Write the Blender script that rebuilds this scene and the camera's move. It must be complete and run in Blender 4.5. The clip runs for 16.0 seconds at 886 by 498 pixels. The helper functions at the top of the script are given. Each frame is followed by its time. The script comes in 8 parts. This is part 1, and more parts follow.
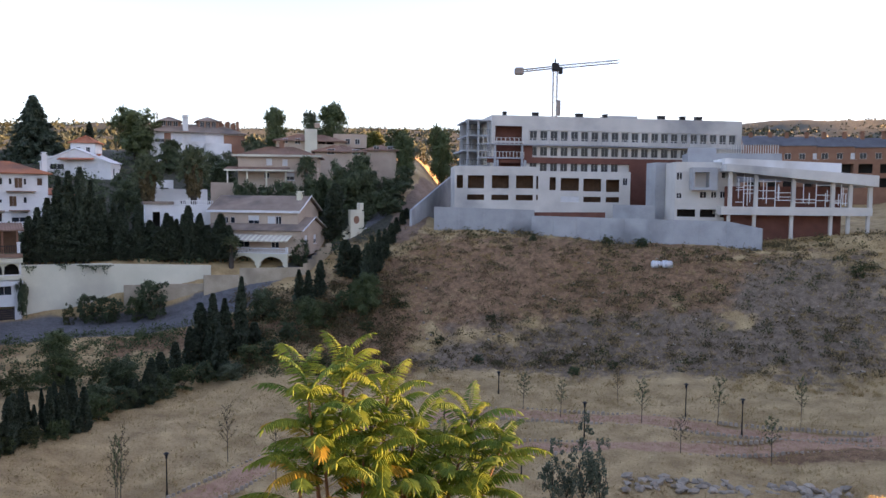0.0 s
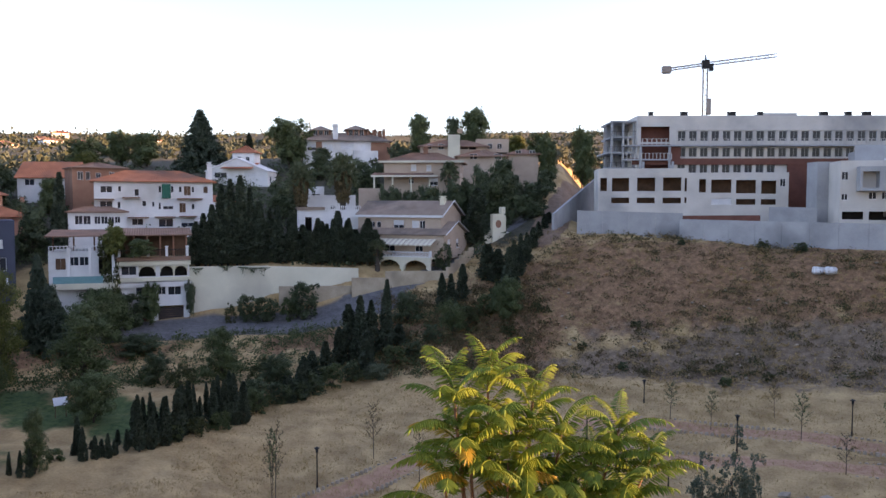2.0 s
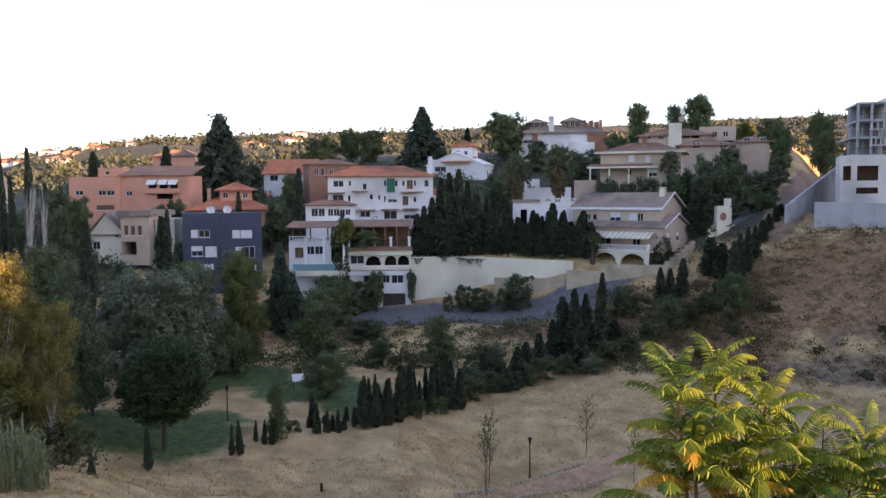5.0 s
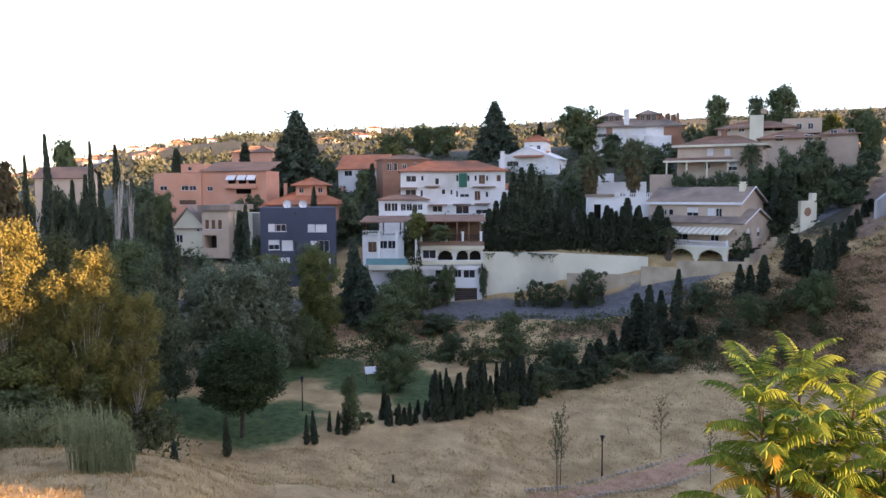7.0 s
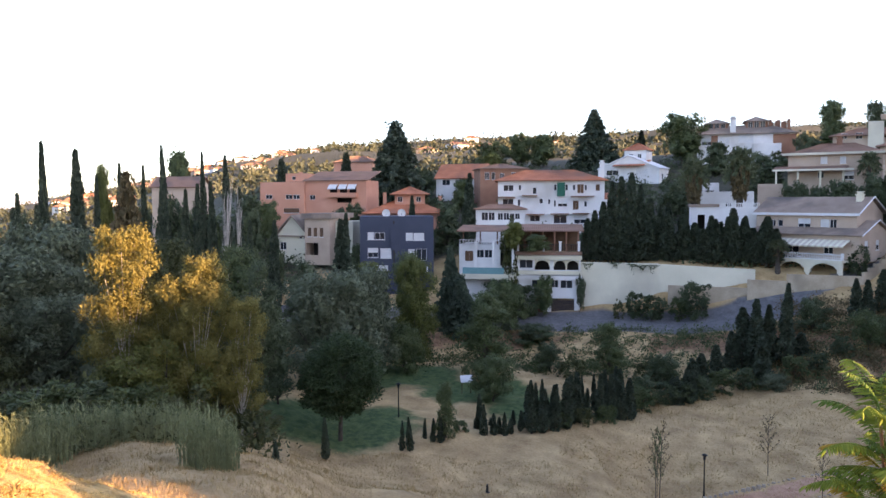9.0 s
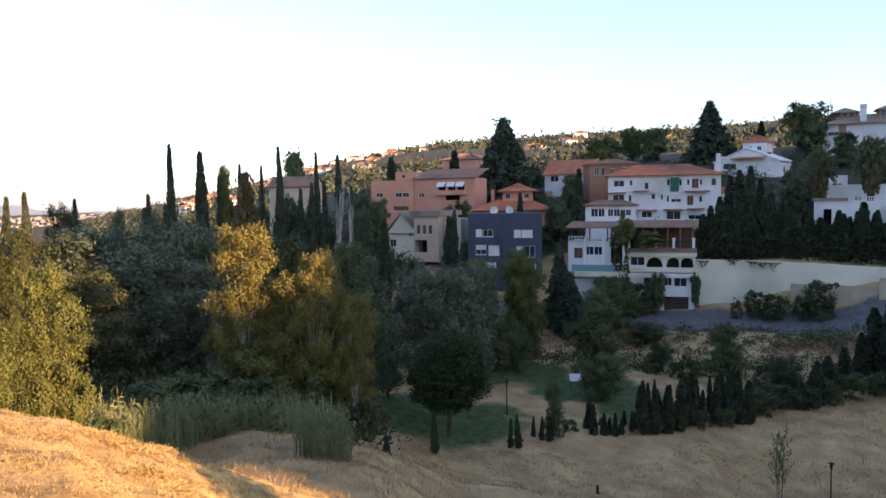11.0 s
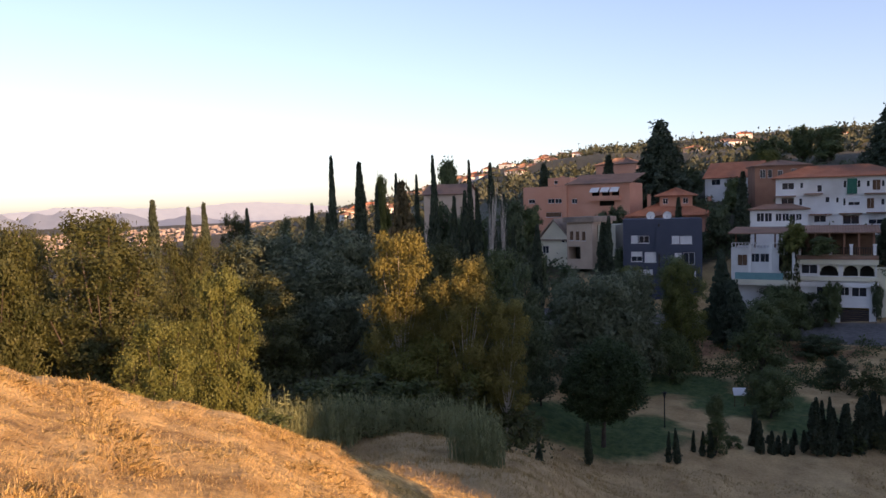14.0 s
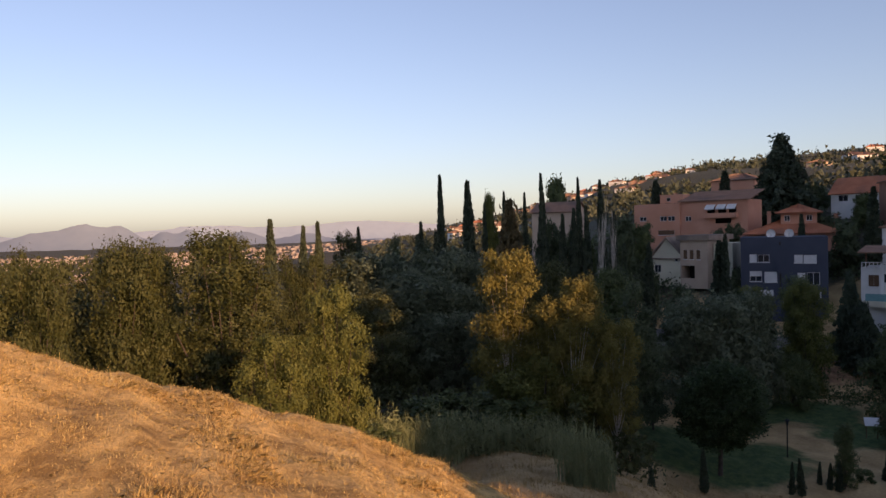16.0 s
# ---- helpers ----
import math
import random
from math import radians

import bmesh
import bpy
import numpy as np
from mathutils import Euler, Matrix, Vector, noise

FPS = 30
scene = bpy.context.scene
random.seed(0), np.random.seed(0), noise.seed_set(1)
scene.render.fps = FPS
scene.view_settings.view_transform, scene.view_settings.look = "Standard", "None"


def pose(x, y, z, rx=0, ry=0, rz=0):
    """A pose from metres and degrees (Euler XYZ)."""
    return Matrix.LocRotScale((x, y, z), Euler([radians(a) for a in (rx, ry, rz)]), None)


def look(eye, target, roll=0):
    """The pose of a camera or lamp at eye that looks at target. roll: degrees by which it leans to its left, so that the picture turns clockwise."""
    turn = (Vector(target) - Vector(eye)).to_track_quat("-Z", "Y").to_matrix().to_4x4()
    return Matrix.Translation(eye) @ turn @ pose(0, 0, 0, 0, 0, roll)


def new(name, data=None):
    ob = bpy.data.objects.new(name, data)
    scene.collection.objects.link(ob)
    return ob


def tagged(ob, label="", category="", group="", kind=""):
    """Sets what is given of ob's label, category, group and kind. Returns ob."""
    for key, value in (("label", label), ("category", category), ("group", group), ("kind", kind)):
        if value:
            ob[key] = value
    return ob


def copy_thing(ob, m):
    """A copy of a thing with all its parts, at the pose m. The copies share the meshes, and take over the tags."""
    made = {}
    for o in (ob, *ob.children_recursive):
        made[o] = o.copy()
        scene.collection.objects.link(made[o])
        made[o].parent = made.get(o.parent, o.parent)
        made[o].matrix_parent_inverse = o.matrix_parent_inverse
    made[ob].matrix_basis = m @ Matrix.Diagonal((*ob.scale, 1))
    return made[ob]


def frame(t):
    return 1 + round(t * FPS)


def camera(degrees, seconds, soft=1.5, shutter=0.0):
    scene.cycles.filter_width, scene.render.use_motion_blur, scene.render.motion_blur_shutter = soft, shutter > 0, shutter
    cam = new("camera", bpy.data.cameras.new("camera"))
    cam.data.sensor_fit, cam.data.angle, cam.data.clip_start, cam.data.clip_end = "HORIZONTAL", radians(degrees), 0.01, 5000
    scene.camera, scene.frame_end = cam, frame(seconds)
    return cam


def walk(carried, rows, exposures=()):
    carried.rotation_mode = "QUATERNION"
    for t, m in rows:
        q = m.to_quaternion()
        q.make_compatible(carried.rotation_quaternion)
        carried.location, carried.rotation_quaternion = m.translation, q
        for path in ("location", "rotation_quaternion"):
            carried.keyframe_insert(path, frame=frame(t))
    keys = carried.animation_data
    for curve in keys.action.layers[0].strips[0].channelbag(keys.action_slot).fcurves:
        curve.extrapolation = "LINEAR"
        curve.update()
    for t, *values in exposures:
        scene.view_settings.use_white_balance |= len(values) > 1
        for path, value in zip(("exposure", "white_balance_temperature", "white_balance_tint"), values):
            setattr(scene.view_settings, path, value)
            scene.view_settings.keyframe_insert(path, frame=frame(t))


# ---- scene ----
cam = camera(59.27, 16.0)
EYE = 26.0
SWING = 0.25
ROWS = [
    (0.0, 0.03, -3.67, -0.52), (0.5, 2.49, -3.52, -0.20), (1.0, 5.08, -3.50, -0.05), (1.5, 7.16, -3.62, -0.02),
    (2.0, 10.41, -3.42, -0.06), (2.5, 12.99, -3.27, -0.09), (3.0, 16.68, -2.77, -0.46), (3.5, 20.30, -2.75, -0.49),
    (6.0, 28.23, -4.57, 0.46), (6.5, 29.63, -4.57, 0.32), (7.0, 31.37, -4.30, 0.35), (7.5, 33.11, -4.11, 0.16),
    (8.0, 34.59, -3.91, 0.33), (8.5, 36.24, -3.92, 0.30), (9.0, 38.49, -3.59, 0.19), (11.5, 47.88, -3.84, 0.82),
    (12.0, 49.44, -3.74, 0.70), (12.5, 51.74, -3.37, 0.60), (13.0, 53.60, -3.23, 0.97), (13.5, 55.69, -3.25, 1.37),
    (14.0, 57.53, -3.05, 1.38), (14.5, 60.02, -2.78, 1.00), (15.0, 62.24, -2.03, 0.96), (15.5, 64.27, -1.71, 1.22),
    (16.0, 65.43, -1.52, 1.49),
]


def eye_pose(yaw, pitch, roll):
    """The eye swings on a short arm round the person who turns."""
    a = radians(yaw)
    return pose(-SWING * math.sin(a), SWING * (math.cos(a) - 1), EYE, 90 + pitch, roll, yaw)


EXPOSURES = [(0.0, 2.08, 7200, 30), (2.0, 2.05, 7200, 30), (3.5, 1.8, 7100, 30), (6.0, 2.35, 7200, 29), (9.0, 2.4, 6900, 27), (11.5, 1.66, 6300, 20), (12.5, 1.72, 5900, 15), (13.5, 1.28, 6400, 28), (14.5, 0.85, 6950, 30), (15.3, 0.32, 7000, 31), (16.0, 0.52, 6900, 29)]
walk(cam, [(t, eye_pose(yaw, pitch, roll)) for t, yaw, pitch, roll in ROWS], EXPOSURES)

# ---- sky and sun ----
SUN_AZ, SUN_EL = -80.0, 12.0
world = bpy.data.worlds.new("world")
scene.world = world
world.use_nodes = True
wn = world.node_tree
sky = wn.nodes.new("ShaderNodeTexSky")
sky.sky_type, sky.sun_disc = "NISHITA", False
sky.sun_elevation, sky.sun_rotation = radians(SUN_EL), radians(-SUN_AZ)
sky.air_density, sky.dust_density, sky.ozone_density, sky.altitude = 1.0, 1.6, 2.5, 700
wn.nodes["Background"].inputs["Strength"].default_value = 0.15
pale, even = wn.nodes.new("ShaderNodeHueSaturation"), wn.nodes.new("ShaderNodeGamma")
pale.inputs["Saturation"].default_value, even.inputs["Gamma"].default_value = 0.93, 0.9
wn.links.new(sky.outputs["Color"], pale.inputs["Color"])
wn.links.new(pale.outputs["Color"], even.inputs["Color"])
wn.links.new(even.outputs["Color"], wn.nodes["Background"].inputs["Color"])
sun = new("sun", bpy.data.lights.new("sun", "SUN"))
sun.data.energy, sun.data.angle, sun.data.color = 4.9, radians(0.6), (1.0, 0.62, 0.29)
sun_way = Vector((-math.sin(radians(SUN_AZ)) * math.cos(radians(SUN_EL)), math.cos(radians(SUN_AZ)) * math.cos(radians(SUN_EL)), math.sin(radians(SUN_EL))))
sun.matrix_world = look(tuple(sun_way * 300), (0, 0, 0))

# ---- materials ----
def material(name, a, b, scale=1.0, rough=0.85, bump=0.3, fine=12.0, third=None, spread=0.0, metal=0.0, translucent=0.0, spec=0.3, detail=6.0, island=False):
    """A surface of two colours mixed by noise at a large and a fine scale, in metres, with relief; third: colour of rare stains; spread: change from object to object."""
    m = bpy.data.materials.new(name)
    m.use_nodes = True
    nt = m.node_tree
    n, l = nt.nodes, nt.links
    bsdf = n["Principled BSDF"]
    geo = n.new("ShaderNodeNewGeometry")
    big, small = n.new("ShaderNodeTexNoise"), n.new("ShaderNodeTexNoise")
    big.inputs["Scale"].default_value, big.inputs["Detail"].default_value = scale, detail
    small.inputs["Scale"].default_value, small.inputs["Detail"].default_value = fine, 3
    for t in (big, small):
        l.new(geo.outputs["Position"], t.inputs["Vector"])
    add = n.new("ShaderNodeMath")
    add.operation = "MULTIPLY_ADD"
    l.new(small.outputs["Fac"], add.inputs[0])
    add.inputs[1].default_value = 0.45
    l.new(big.outputs["Fac"], add.inputs[2])
    ramp = n.new("ShaderNodeValToRGB")
    ramp.color_ramp.elements[0].position, ramp.color_ramp.elements[1].position = 0.5, 0.95
    ramp.color_ramp.elements[0].color, ramp.color_ramp.elements[1].color = (*a, 1), (*b, 1)
    l.new(add.outputs[0], ramp.inputs["Fac"])
    col = ramp.outputs["Color"]
    if third:
        st = n.new("ShaderNodeTexNoise")
        st.inputs["Scale"].default_value, st.inputs["Detail"].default_value = scale * 0.35, 8
        l.new(geo.outputs["Position"], st.inputs["Vector"])
        sr = n.new("ShaderNodeValToRGB")
        sr.color_ramp.elements[0].position, sr.color_ramp.elements[1].position = 0.52, 0.68
        l.new(st.outputs["Fac"], sr.inputs["Fac"])
        mx = n.new("ShaderNodeMix")
        mx.data_type = "RGBA"
        l.new(sr.outputs["Color"], mx.inputs["Factor"])
        l.new(col, mx.inputs["A"])
        mx.inputs["B"].default_value = (*third, 1)
        col = mx.outputs["Result"]
    if spread:
        src = geo.outputs["Random Per Island"] if island else n.new("ShaderNodeObjectInfo").outputs["Random"]
        hsv = n.new("ShaderNodeHueSaturation")
        mr = n.new("ShaderNodeMapRange")
        mr.inputs["To Min"].default_value, mr.inputs["To Max"].default_value = 1 - spread, 1 + spread
        l.new(src, mr.inputs["Value"])
        l.new(mr.outputs["Result"], hsv.inputs["Value"])
        l.new(col, hsv.inputs["Color"])
        col = hsv.outputs["Color"]
    l.new(col, bsdf.inputs["Base Color"])
    bsdf.inputs["Roughness"].default_value, bsdf.inputs["Metallic"].default_value = rough, metal
    bsdf.inputs["Specular IOR Level"].default_value = spec
    if bump:
        bp = n.new("ShaderNodeBump")
        bp.inputs["Strength"].default_value, bp.inputs["Distance"].default_value = bump, 0.05
        l.new(add.outputs[0], bp.inputs["Height"])
        l.new(bp.outputs["Normal"], bsdf.inputs["Normal"])
    if translucent:
        tr, ms = n.new("ShaderNodeBsdfTranslucent"), n.new("ShaderNodeMixShader")
        l.new(col, tr.inputs["Color"])
        ms.inputs["Fac"].default_value = translucent
        l.new(bsdf.outputs[0], ms.inputs[1])
        l.new(tr.outputs[0], ms.inputs[2])
        l.new(ms.outputs[0], n["Material Output"].inputs["Surface"])
    return m


def leaf(name, a, b, tr=0.35):
    return material(name, a, b, 0.6, 0.6, 0, 3.0, spread=0.13, translucent=tr, spec=0.2, island=True)


M = {}
M["dry"] = material("dry_grass", (0.17, 0.125, 0.07), (0.34, 0.26, 0.15), 0.25, 0.95, 0.6, 5.0)
M["white"] = material("white_render", (0.62, 0.62, 0.62), (0.78, 0.77, 0.75), 0.3, 0.9, 0.1, 8.0, third=(0.5, 0.48, 0.45))
M["bare"] = material("bare_plaster", (0.49, 0.47, 0.435), (0.62, 0.59, 0.545), 0.25, 0.95, 0.2, 6.0, third=(0.3, 0.3, 0.3))
M["concrete"] = material("raw_concrete", (0.29, 0.3, 0.31), (0.4, 0.41, 0.42), 0.3, 0.9, 0.2, 6.0, third=(0.2, 0.21, 0.22))
M["cream"] = material("cream_wall", (0.6, 0.57, 0.44), (0.72, 0.68, 0.54), 0.2, 0.9, 0.15, 7.0, third=(0.45, 0.42, 0.34))
M["beige"] = material("beige_wall", (0.43, 0.33, 0.255), (0.53, 0.42, 0.33), 0.4, 0.9, 0.15, 7.0)
M["stone"] = material("tan_stone_wall", (0.36, 0.29, 0.2), (0.5, 0.41, 0.3), 0.5, 0.95, 0.3, 5.0, third=(0.28, 0.23, 0.17))
M["salmon"] = material("salmon_wall", (0.5, 0.24, 0.16), (0.58, 0.3, 0.21), 0.3, 0.9, 0.1, 7.0)
M["navy"] = material("dark_blue_wall", (0.045, 0.055, 0.085), (0.06, 0.07, 0.1), 0.4, 0.8, 0.1, 7.0)
M["brick"] = material("brown_brick", (0.24, 0.12, 0.08), (0.32, 0.17, 0.11), 0.5, 0.9, 0.4, 9.0)
M["redbrick"] = material("bare_red_brick", (0.13, 0.052, 0.04), (0.19, 0.08, 0.058), 0.6, 0.9, 0.4, 9.0)
M["glass"] = material("dark_window", (0.02, 0.024, 0.03), (0.03, 0.035, 0.045), 1.0, 0.12, 0, 3.0, spec=0.25)
# near-black colour that stands for the shade inside the rooms
M["void"] = material("room_shade_colour", (0.03, 0.028, 0.026), (0.05, 0.045, 0.04), 0.6, 0.9, 0, 3.0)
M["frame"] = material("white_frame", (0.6, 0.6, 0.6), (0.7, 0.7, 0.7), 1.0, 0.5, 0, 5.0)
M["shutter"] = material("white_shutter", (0.55, 0.56, 0.57), (0.66, 0.66, 0.66), 1.0, 0.6, 0.1, 9.0)
M["wood"] = material("brown_wood", (0.09, 0.05, 0.03), (0.15, 0.085, 0.05), 1.0, 0.7, 0.2, 9.0)
M["iron"] = material("black_iron", (0.015, 0.015, 0.016), (0.03, 0.03, 0.03), 2.0, 0.5, 0.1, 9.0, metal=0.4)
M["asphalt"] = material("grey_asphalt", (0.11, 0.115, 0.13), (0.16, 0.165, 0.18), 0.3, 0.9, 0.3, 9.0)
M["path"] = material("red_earth_path", (0.3, 0.19, 0.14), (0.4, 0.27, 0.2), 0.4, 0.95, 0.4, 6.0)
M["bark"] = material("grey_bark", (0.045, 0.036, 0.03), (0.085, 0.07, 0.058), 2.0, 0.95, 0.6, 14.0)
M["pale_bark"] = material("pale_bark", (0.33, 0.3, 0.26), (0.48, 0.44, 0.39), 2.0, 0.9, 0.4, 14.0)
M["rock"] = material("grey_rock", (0.23, 0.19, 0.145), (0.4, 0.335, 0.26), 0.8, 0.95, 0.6, 7.0, spread=0.25)

# ---- ground: heights by bearing (degrees to the left of ahead) and distance from the standing point ----
NEAR_R = np.concatenate([np.geomspace(1.0, 30, 110)[:-1], np.arange(30, 205, 1.1), np.geomspace(206, 4800, 75)])
PROFILES = {}


def profile(az, *pairs):
    """Heights relative to the eye along one bearing: distance, height, distance, height..."""
    PROFILES[az] = np.interp(NEAR_R, pairs[0::2], pairs[1::2])


profile(-180, 0, -1.7, 20, -1.5, 60, 4, 200, 10, 800, 20, 4800, 0)
# the next two bearings lie out of view, raised to shade the valley
profile(-110, 0, -1.7, 10, -2, 40, -4, 90, 2, 150, 11, 200, 12, 500, 20, 4800, 0)
profile(-70, 0, -1.7, 8, -2.2, 20, -6, 50, -16, 90, -6, 145, 14, 250, 24, 400, 36, 4800, 0)
profile(-45, 0, -1.7, 6, -2.0, 12, -5, 30, -14, 55, -22, 95, -19, 125, -6, 160, 8, 260, 30, 420, 50, 900, 90, 4800, 0)
profile(-29, 0, -1.7, 5.6, -1.9, 6.3, -2.4, 9, -5.5, 25, -14, 50, -22, 66, -25.5, 100, -23.6, 110, -22.6, 130, -11, 142, -5.3, 155, -5, 200, -4, 260, 0, 900, 84, 1500, 60, 4800, 0)
profile(-22, 0, -1.7, 3.5, -2.0, 5, -3, 9, -6.5, 20, -13, 40, -20, 66, -25.7, 104, -24, 112, -22.6, 127, -13, 134, -8.2, 142, -7.2, 170, -5, 250, 0, 900, 82, 1500, 60, 4800, 0)
profile(0, 0, -1.7, 3, -2.0, 5, -3.1, 9, -6.8, 20, -13, 40, -20.5, 66, -26, 100, -24.8, 112, -24.2, 126, -15.5, 138, -7.6, 143, -6.2, 150, -5, 180, -4, 260, 4, 500, 30, 900, 80, 1400, 60, 4800, 0)
profile(2, 0, -1.7, 3, -2.0, 5, -3.1, 9, -6.8, 20, -13, 40, -20.7, 66, -26.2, 100, -24.9, 112, -24.2, 126, -15.8, 140, -7.5, 147, -5.2, 165, -1.5, 190, 2.8, 222, 9, 250, 13, 500, 32, 900, 80, 1400, 60, 4800, 0)
profile(6, 0, -1.7, 3, -2.0, 5, -3.1, 9, -6.8, 20, -13, 40, -21, 68, -26.5, 100, -25, 110, -24, 128, -16, 150, -6, 175, -2, 220, 8, 260, 14, 500, 34, 900, 80, 1400, 60, 4800, 0)
profile(12, 0, -1.7, 3, -2.0, 5, -3.1, 9, -6.8, 20, -13, 40, -21, 70, -27.4, 95, -25.3, 110, -23.5, 124, -18, 133, -15, 138, -12, 160, -6, 185, 0, 225, 11, 300, 16, 500, 34, 900, 76, 1400, 60, 4800, 0)
profile(22, 0, -1.7, 3, -2.0, 5, -3.1, 9, -6.8, 20, -13, 40, -21, 72, -27.8, 92, -25.8, 112, -24, 124, -20.4, 132, -19.6, 134, -19, 136, -10.6, 150, -9, 170, -3, 200, 4, 225, 12, 300, 16, 600, 50, 1000, 70, 4800, 0)
profile(32, 0, -1.7, 3, -2.0, 5, -3.1, 9, -6.8, 20, -13.5, 40, -21, 66, -25.6, 78, -24.6, 115, -23.6, 126, -20.2, 133, -19.6, 136, -18, 142, -9, 155, -7, 175, -1, 205, 6, 250, 12, 400, 25, 640, 51, 1000, 40, 4800, 0)
profile(45, 0, -1.7, 3, -2.0, 5, -3.0, 9, -6.5, 20, -12.5, 40, -18.5, 64, -23.5, 77, -24.4, 112, -23.4, 126, -20, 140, -16, 158, -8, 185, -2, 250, 4, 400, 19, 600, 44, 900, 36, 4800, -20)
profile(53, 0, -1.7, 4, -2.1, 8, -4.0, 14, -8, 24, -12.5, 42, -15.0, 50, -16.5, 60, -19, 75, -22.5, 120, -21, 150, -12, 185, -5, 250, -1, 500, 22, 640, 33, 900, 20, 4800, -40)
profile(60, 0, -1.7, 5, -2.3, 9, -3.7, 12, -4.5, 14.5, -5.3, 18, -8, 28, -12.5, 44, -14.2, 58, -17, 70, -20, 120, -20, 200, -13, 500, 5, 700, 12, 1000, 0, 4800, -50)
profile(66, 0, -1.7, 5, -2.2, 9, -3.45, 12, -4.0, 15, -4.6, 18, -6.8, 30, -12.5, 60, -17.5, 120, -20, 200, -17, 500, -8, 800, 0, 1200, -15, 4800, -60)
profile(76, 0, -1.7, 5, -2.1, 9, -3.0, 12, -3.35, 15, -3.75, 18, -5.4, 30, -12, 60, -18, 150, -22, 400, -28, 1200, -40, 4800, -62)
profile(86, 0, -1.7, 5, -2.2, 9, -3.1, 12, -2.95, 15, -2.7, 18, -4.0, 32, -12, 60, -18, 200, -36, 1000, -55, 4800, -62)
profile(100, 0, -1.7, 5, -2.2, 9, -3.0, 12, -2.1, 15, -1.2, 18, -2.0, 32, -11, 60, -18, 200, -40, 1000, -58, 4800, -62)
profile(140, 0, -1.7, 20, -1.6, 60, -4, 200, -20, 1000, -40, 4800, -60)
# the crest of the golden mound, fifteen metres off
OLD = sorted(PROFILES)
for az, top in ((56.0, -5.72), (58.5, -5.58), (61.0, -5.25), (63.5, -4.95), (66.0, -4.7), (68.5, -4.36), (71.0, -4.08), (73.5, -3.75), (76.0, -3.59), (78.5, -3.45), (81.0, -3.18), (83.5, -2.91), (86.0, -2.8), (88.5, -2.46)):
    lo, hi = max(k for k in OLD if k <= az), min(k for k in OLD if k >= az)
    row = PROFILES[lo] + (PROFILES[hi] - PROFILES[lo]) * ((az - lo) / max(hi - lo, 1e-6))
    near = np.interp(NEAR_R, [0, 5, 8, 11, 13.5, 15, 16.2, 18, 24, 30], [-1.7, -2.25, -2.3 + (top + 1.7) * 0.45, top * 0.8 - 0.5, top - 0.12, top, top - 0.25, top - 1.6, -10.5, -12.6])
    mix = np.clip((NEAR_R - 24) / 6, 0, 1)
    PROFILES[az] = near * (1 - mix) + row * mix
for az in (60, 66, 76):
    PROFILES.pop(az)
PROFILES[180] = PROFILES[-180]
AZ_KEYS = np.array(sorted(PROFILES))
TABLE = np.array([PROFILES[a] for a in AZ_KEYS])
KERNEL = np.array([1, 2, 3, 2, 1]) / 9.0
TABLE = np.array([np.convolve(np.pad(row, 2, mode="edge"), KERNEL, "valid") for row in TABLE])


def ground(x, y):
    """World height of the bare ground at (x, y); numbers or arrays."""
    x, y = np.atleast_1d(np.asarray(x, float)), np.atleast_1d(np.asarray(y, float))
    r, az = np.clip(np.hypot(x, y), 1.0, 4800), np.degrees(np.arctan2(-x, y))
    i = np.clip(np.searchsorted(AZ_KEYS, az, side="right") - 1, 0, len(AZ_KEYS) - 2)
    f = (az - AZ_KEYS[i]) / (AZ_KEYS[i + 1] - AZ_KEYS[i])
    f = f * f * (3 - 2 * f) * 0.5 + f * 0.5
    j = np.clip(np.searchsorted(NEAR_R, r, side="right") - 1, 0, len(NEAR_R) - 2)
    g = (r - NEAR_R[j]) / (NEAR_R[j + 1] - NEAR_R[j])
    a = TABLE[i, j] * (1 - g) + TABLE[i, j + 1] * g
    b = TABLE[i + 1, j] * (1 - g) + TABLE[i + 1, j + 1] * g
    # an unseen hill added to the right, shaped to keep the low sun out of the valley; its lower end lets light onto the
    # mound and the wood
    su, cu = math.sin(radians(-SUN_AZ)), math.cos(radians(-SUN_AZ))
    u, v = x * su + y * cu, y * su - x * cu
    u = u - 175 - 0.8 * np.clip(v - 150, 0, 90)
    hill = np.interp(v, [17, 23, 31, 46, 53, 235, 252], [0, 9, 20, 23, 66, 66, 0]) * np.exp(-((u / np.where(u < 0, 15, 34)) ** 2))
    return EYE + a * (1 - f) + b * f + hill


def relief(x, y, r):
    """Uneven lumps of the ground at one place."""
    h = noise.noise(Vector((x * 0.11, y * 0.11, 0.3))) * 0.55 + noise.noise(Vector((x * 0.45, y * 0.45, 1.3))) * 0.22
    if r < 30:
        h += (noise.noise(Vector((x * 1.3, y * 1.3, 2.3))) * 0.22 + noise.noise(Vector((x * 2.9, y * 2.9, 7.3))) * 0.13 + noise.noise(Vector((x * 6.5, y * 6.5, 1.7))) * 0.06) * min(1, r / 6)
    else:
        h += noise.noise(Vector((x * 1.6, y * 1.6, 2.3))) * 0.07
    return h


def gz(x, y):
    return float(ground(x, y)[0])


def spot(az, r):
    return (-r * math.sin(radians(az)), r * math.cos(radians(az)))


def mesh_object(name, verts, faces, mat, parent=None):
    me = bpy.data.meshes.new(name)
    me.from_pydata([tuple(v) for v in verts], [], [tuple(f) for f in faces])
    me.update()
    for m in mat if isinstance(mat, (list, tuple)) else [mat]:
        me.materials.append(m)
    ob = new(name, me)
    ob.parent = parent
    return ob


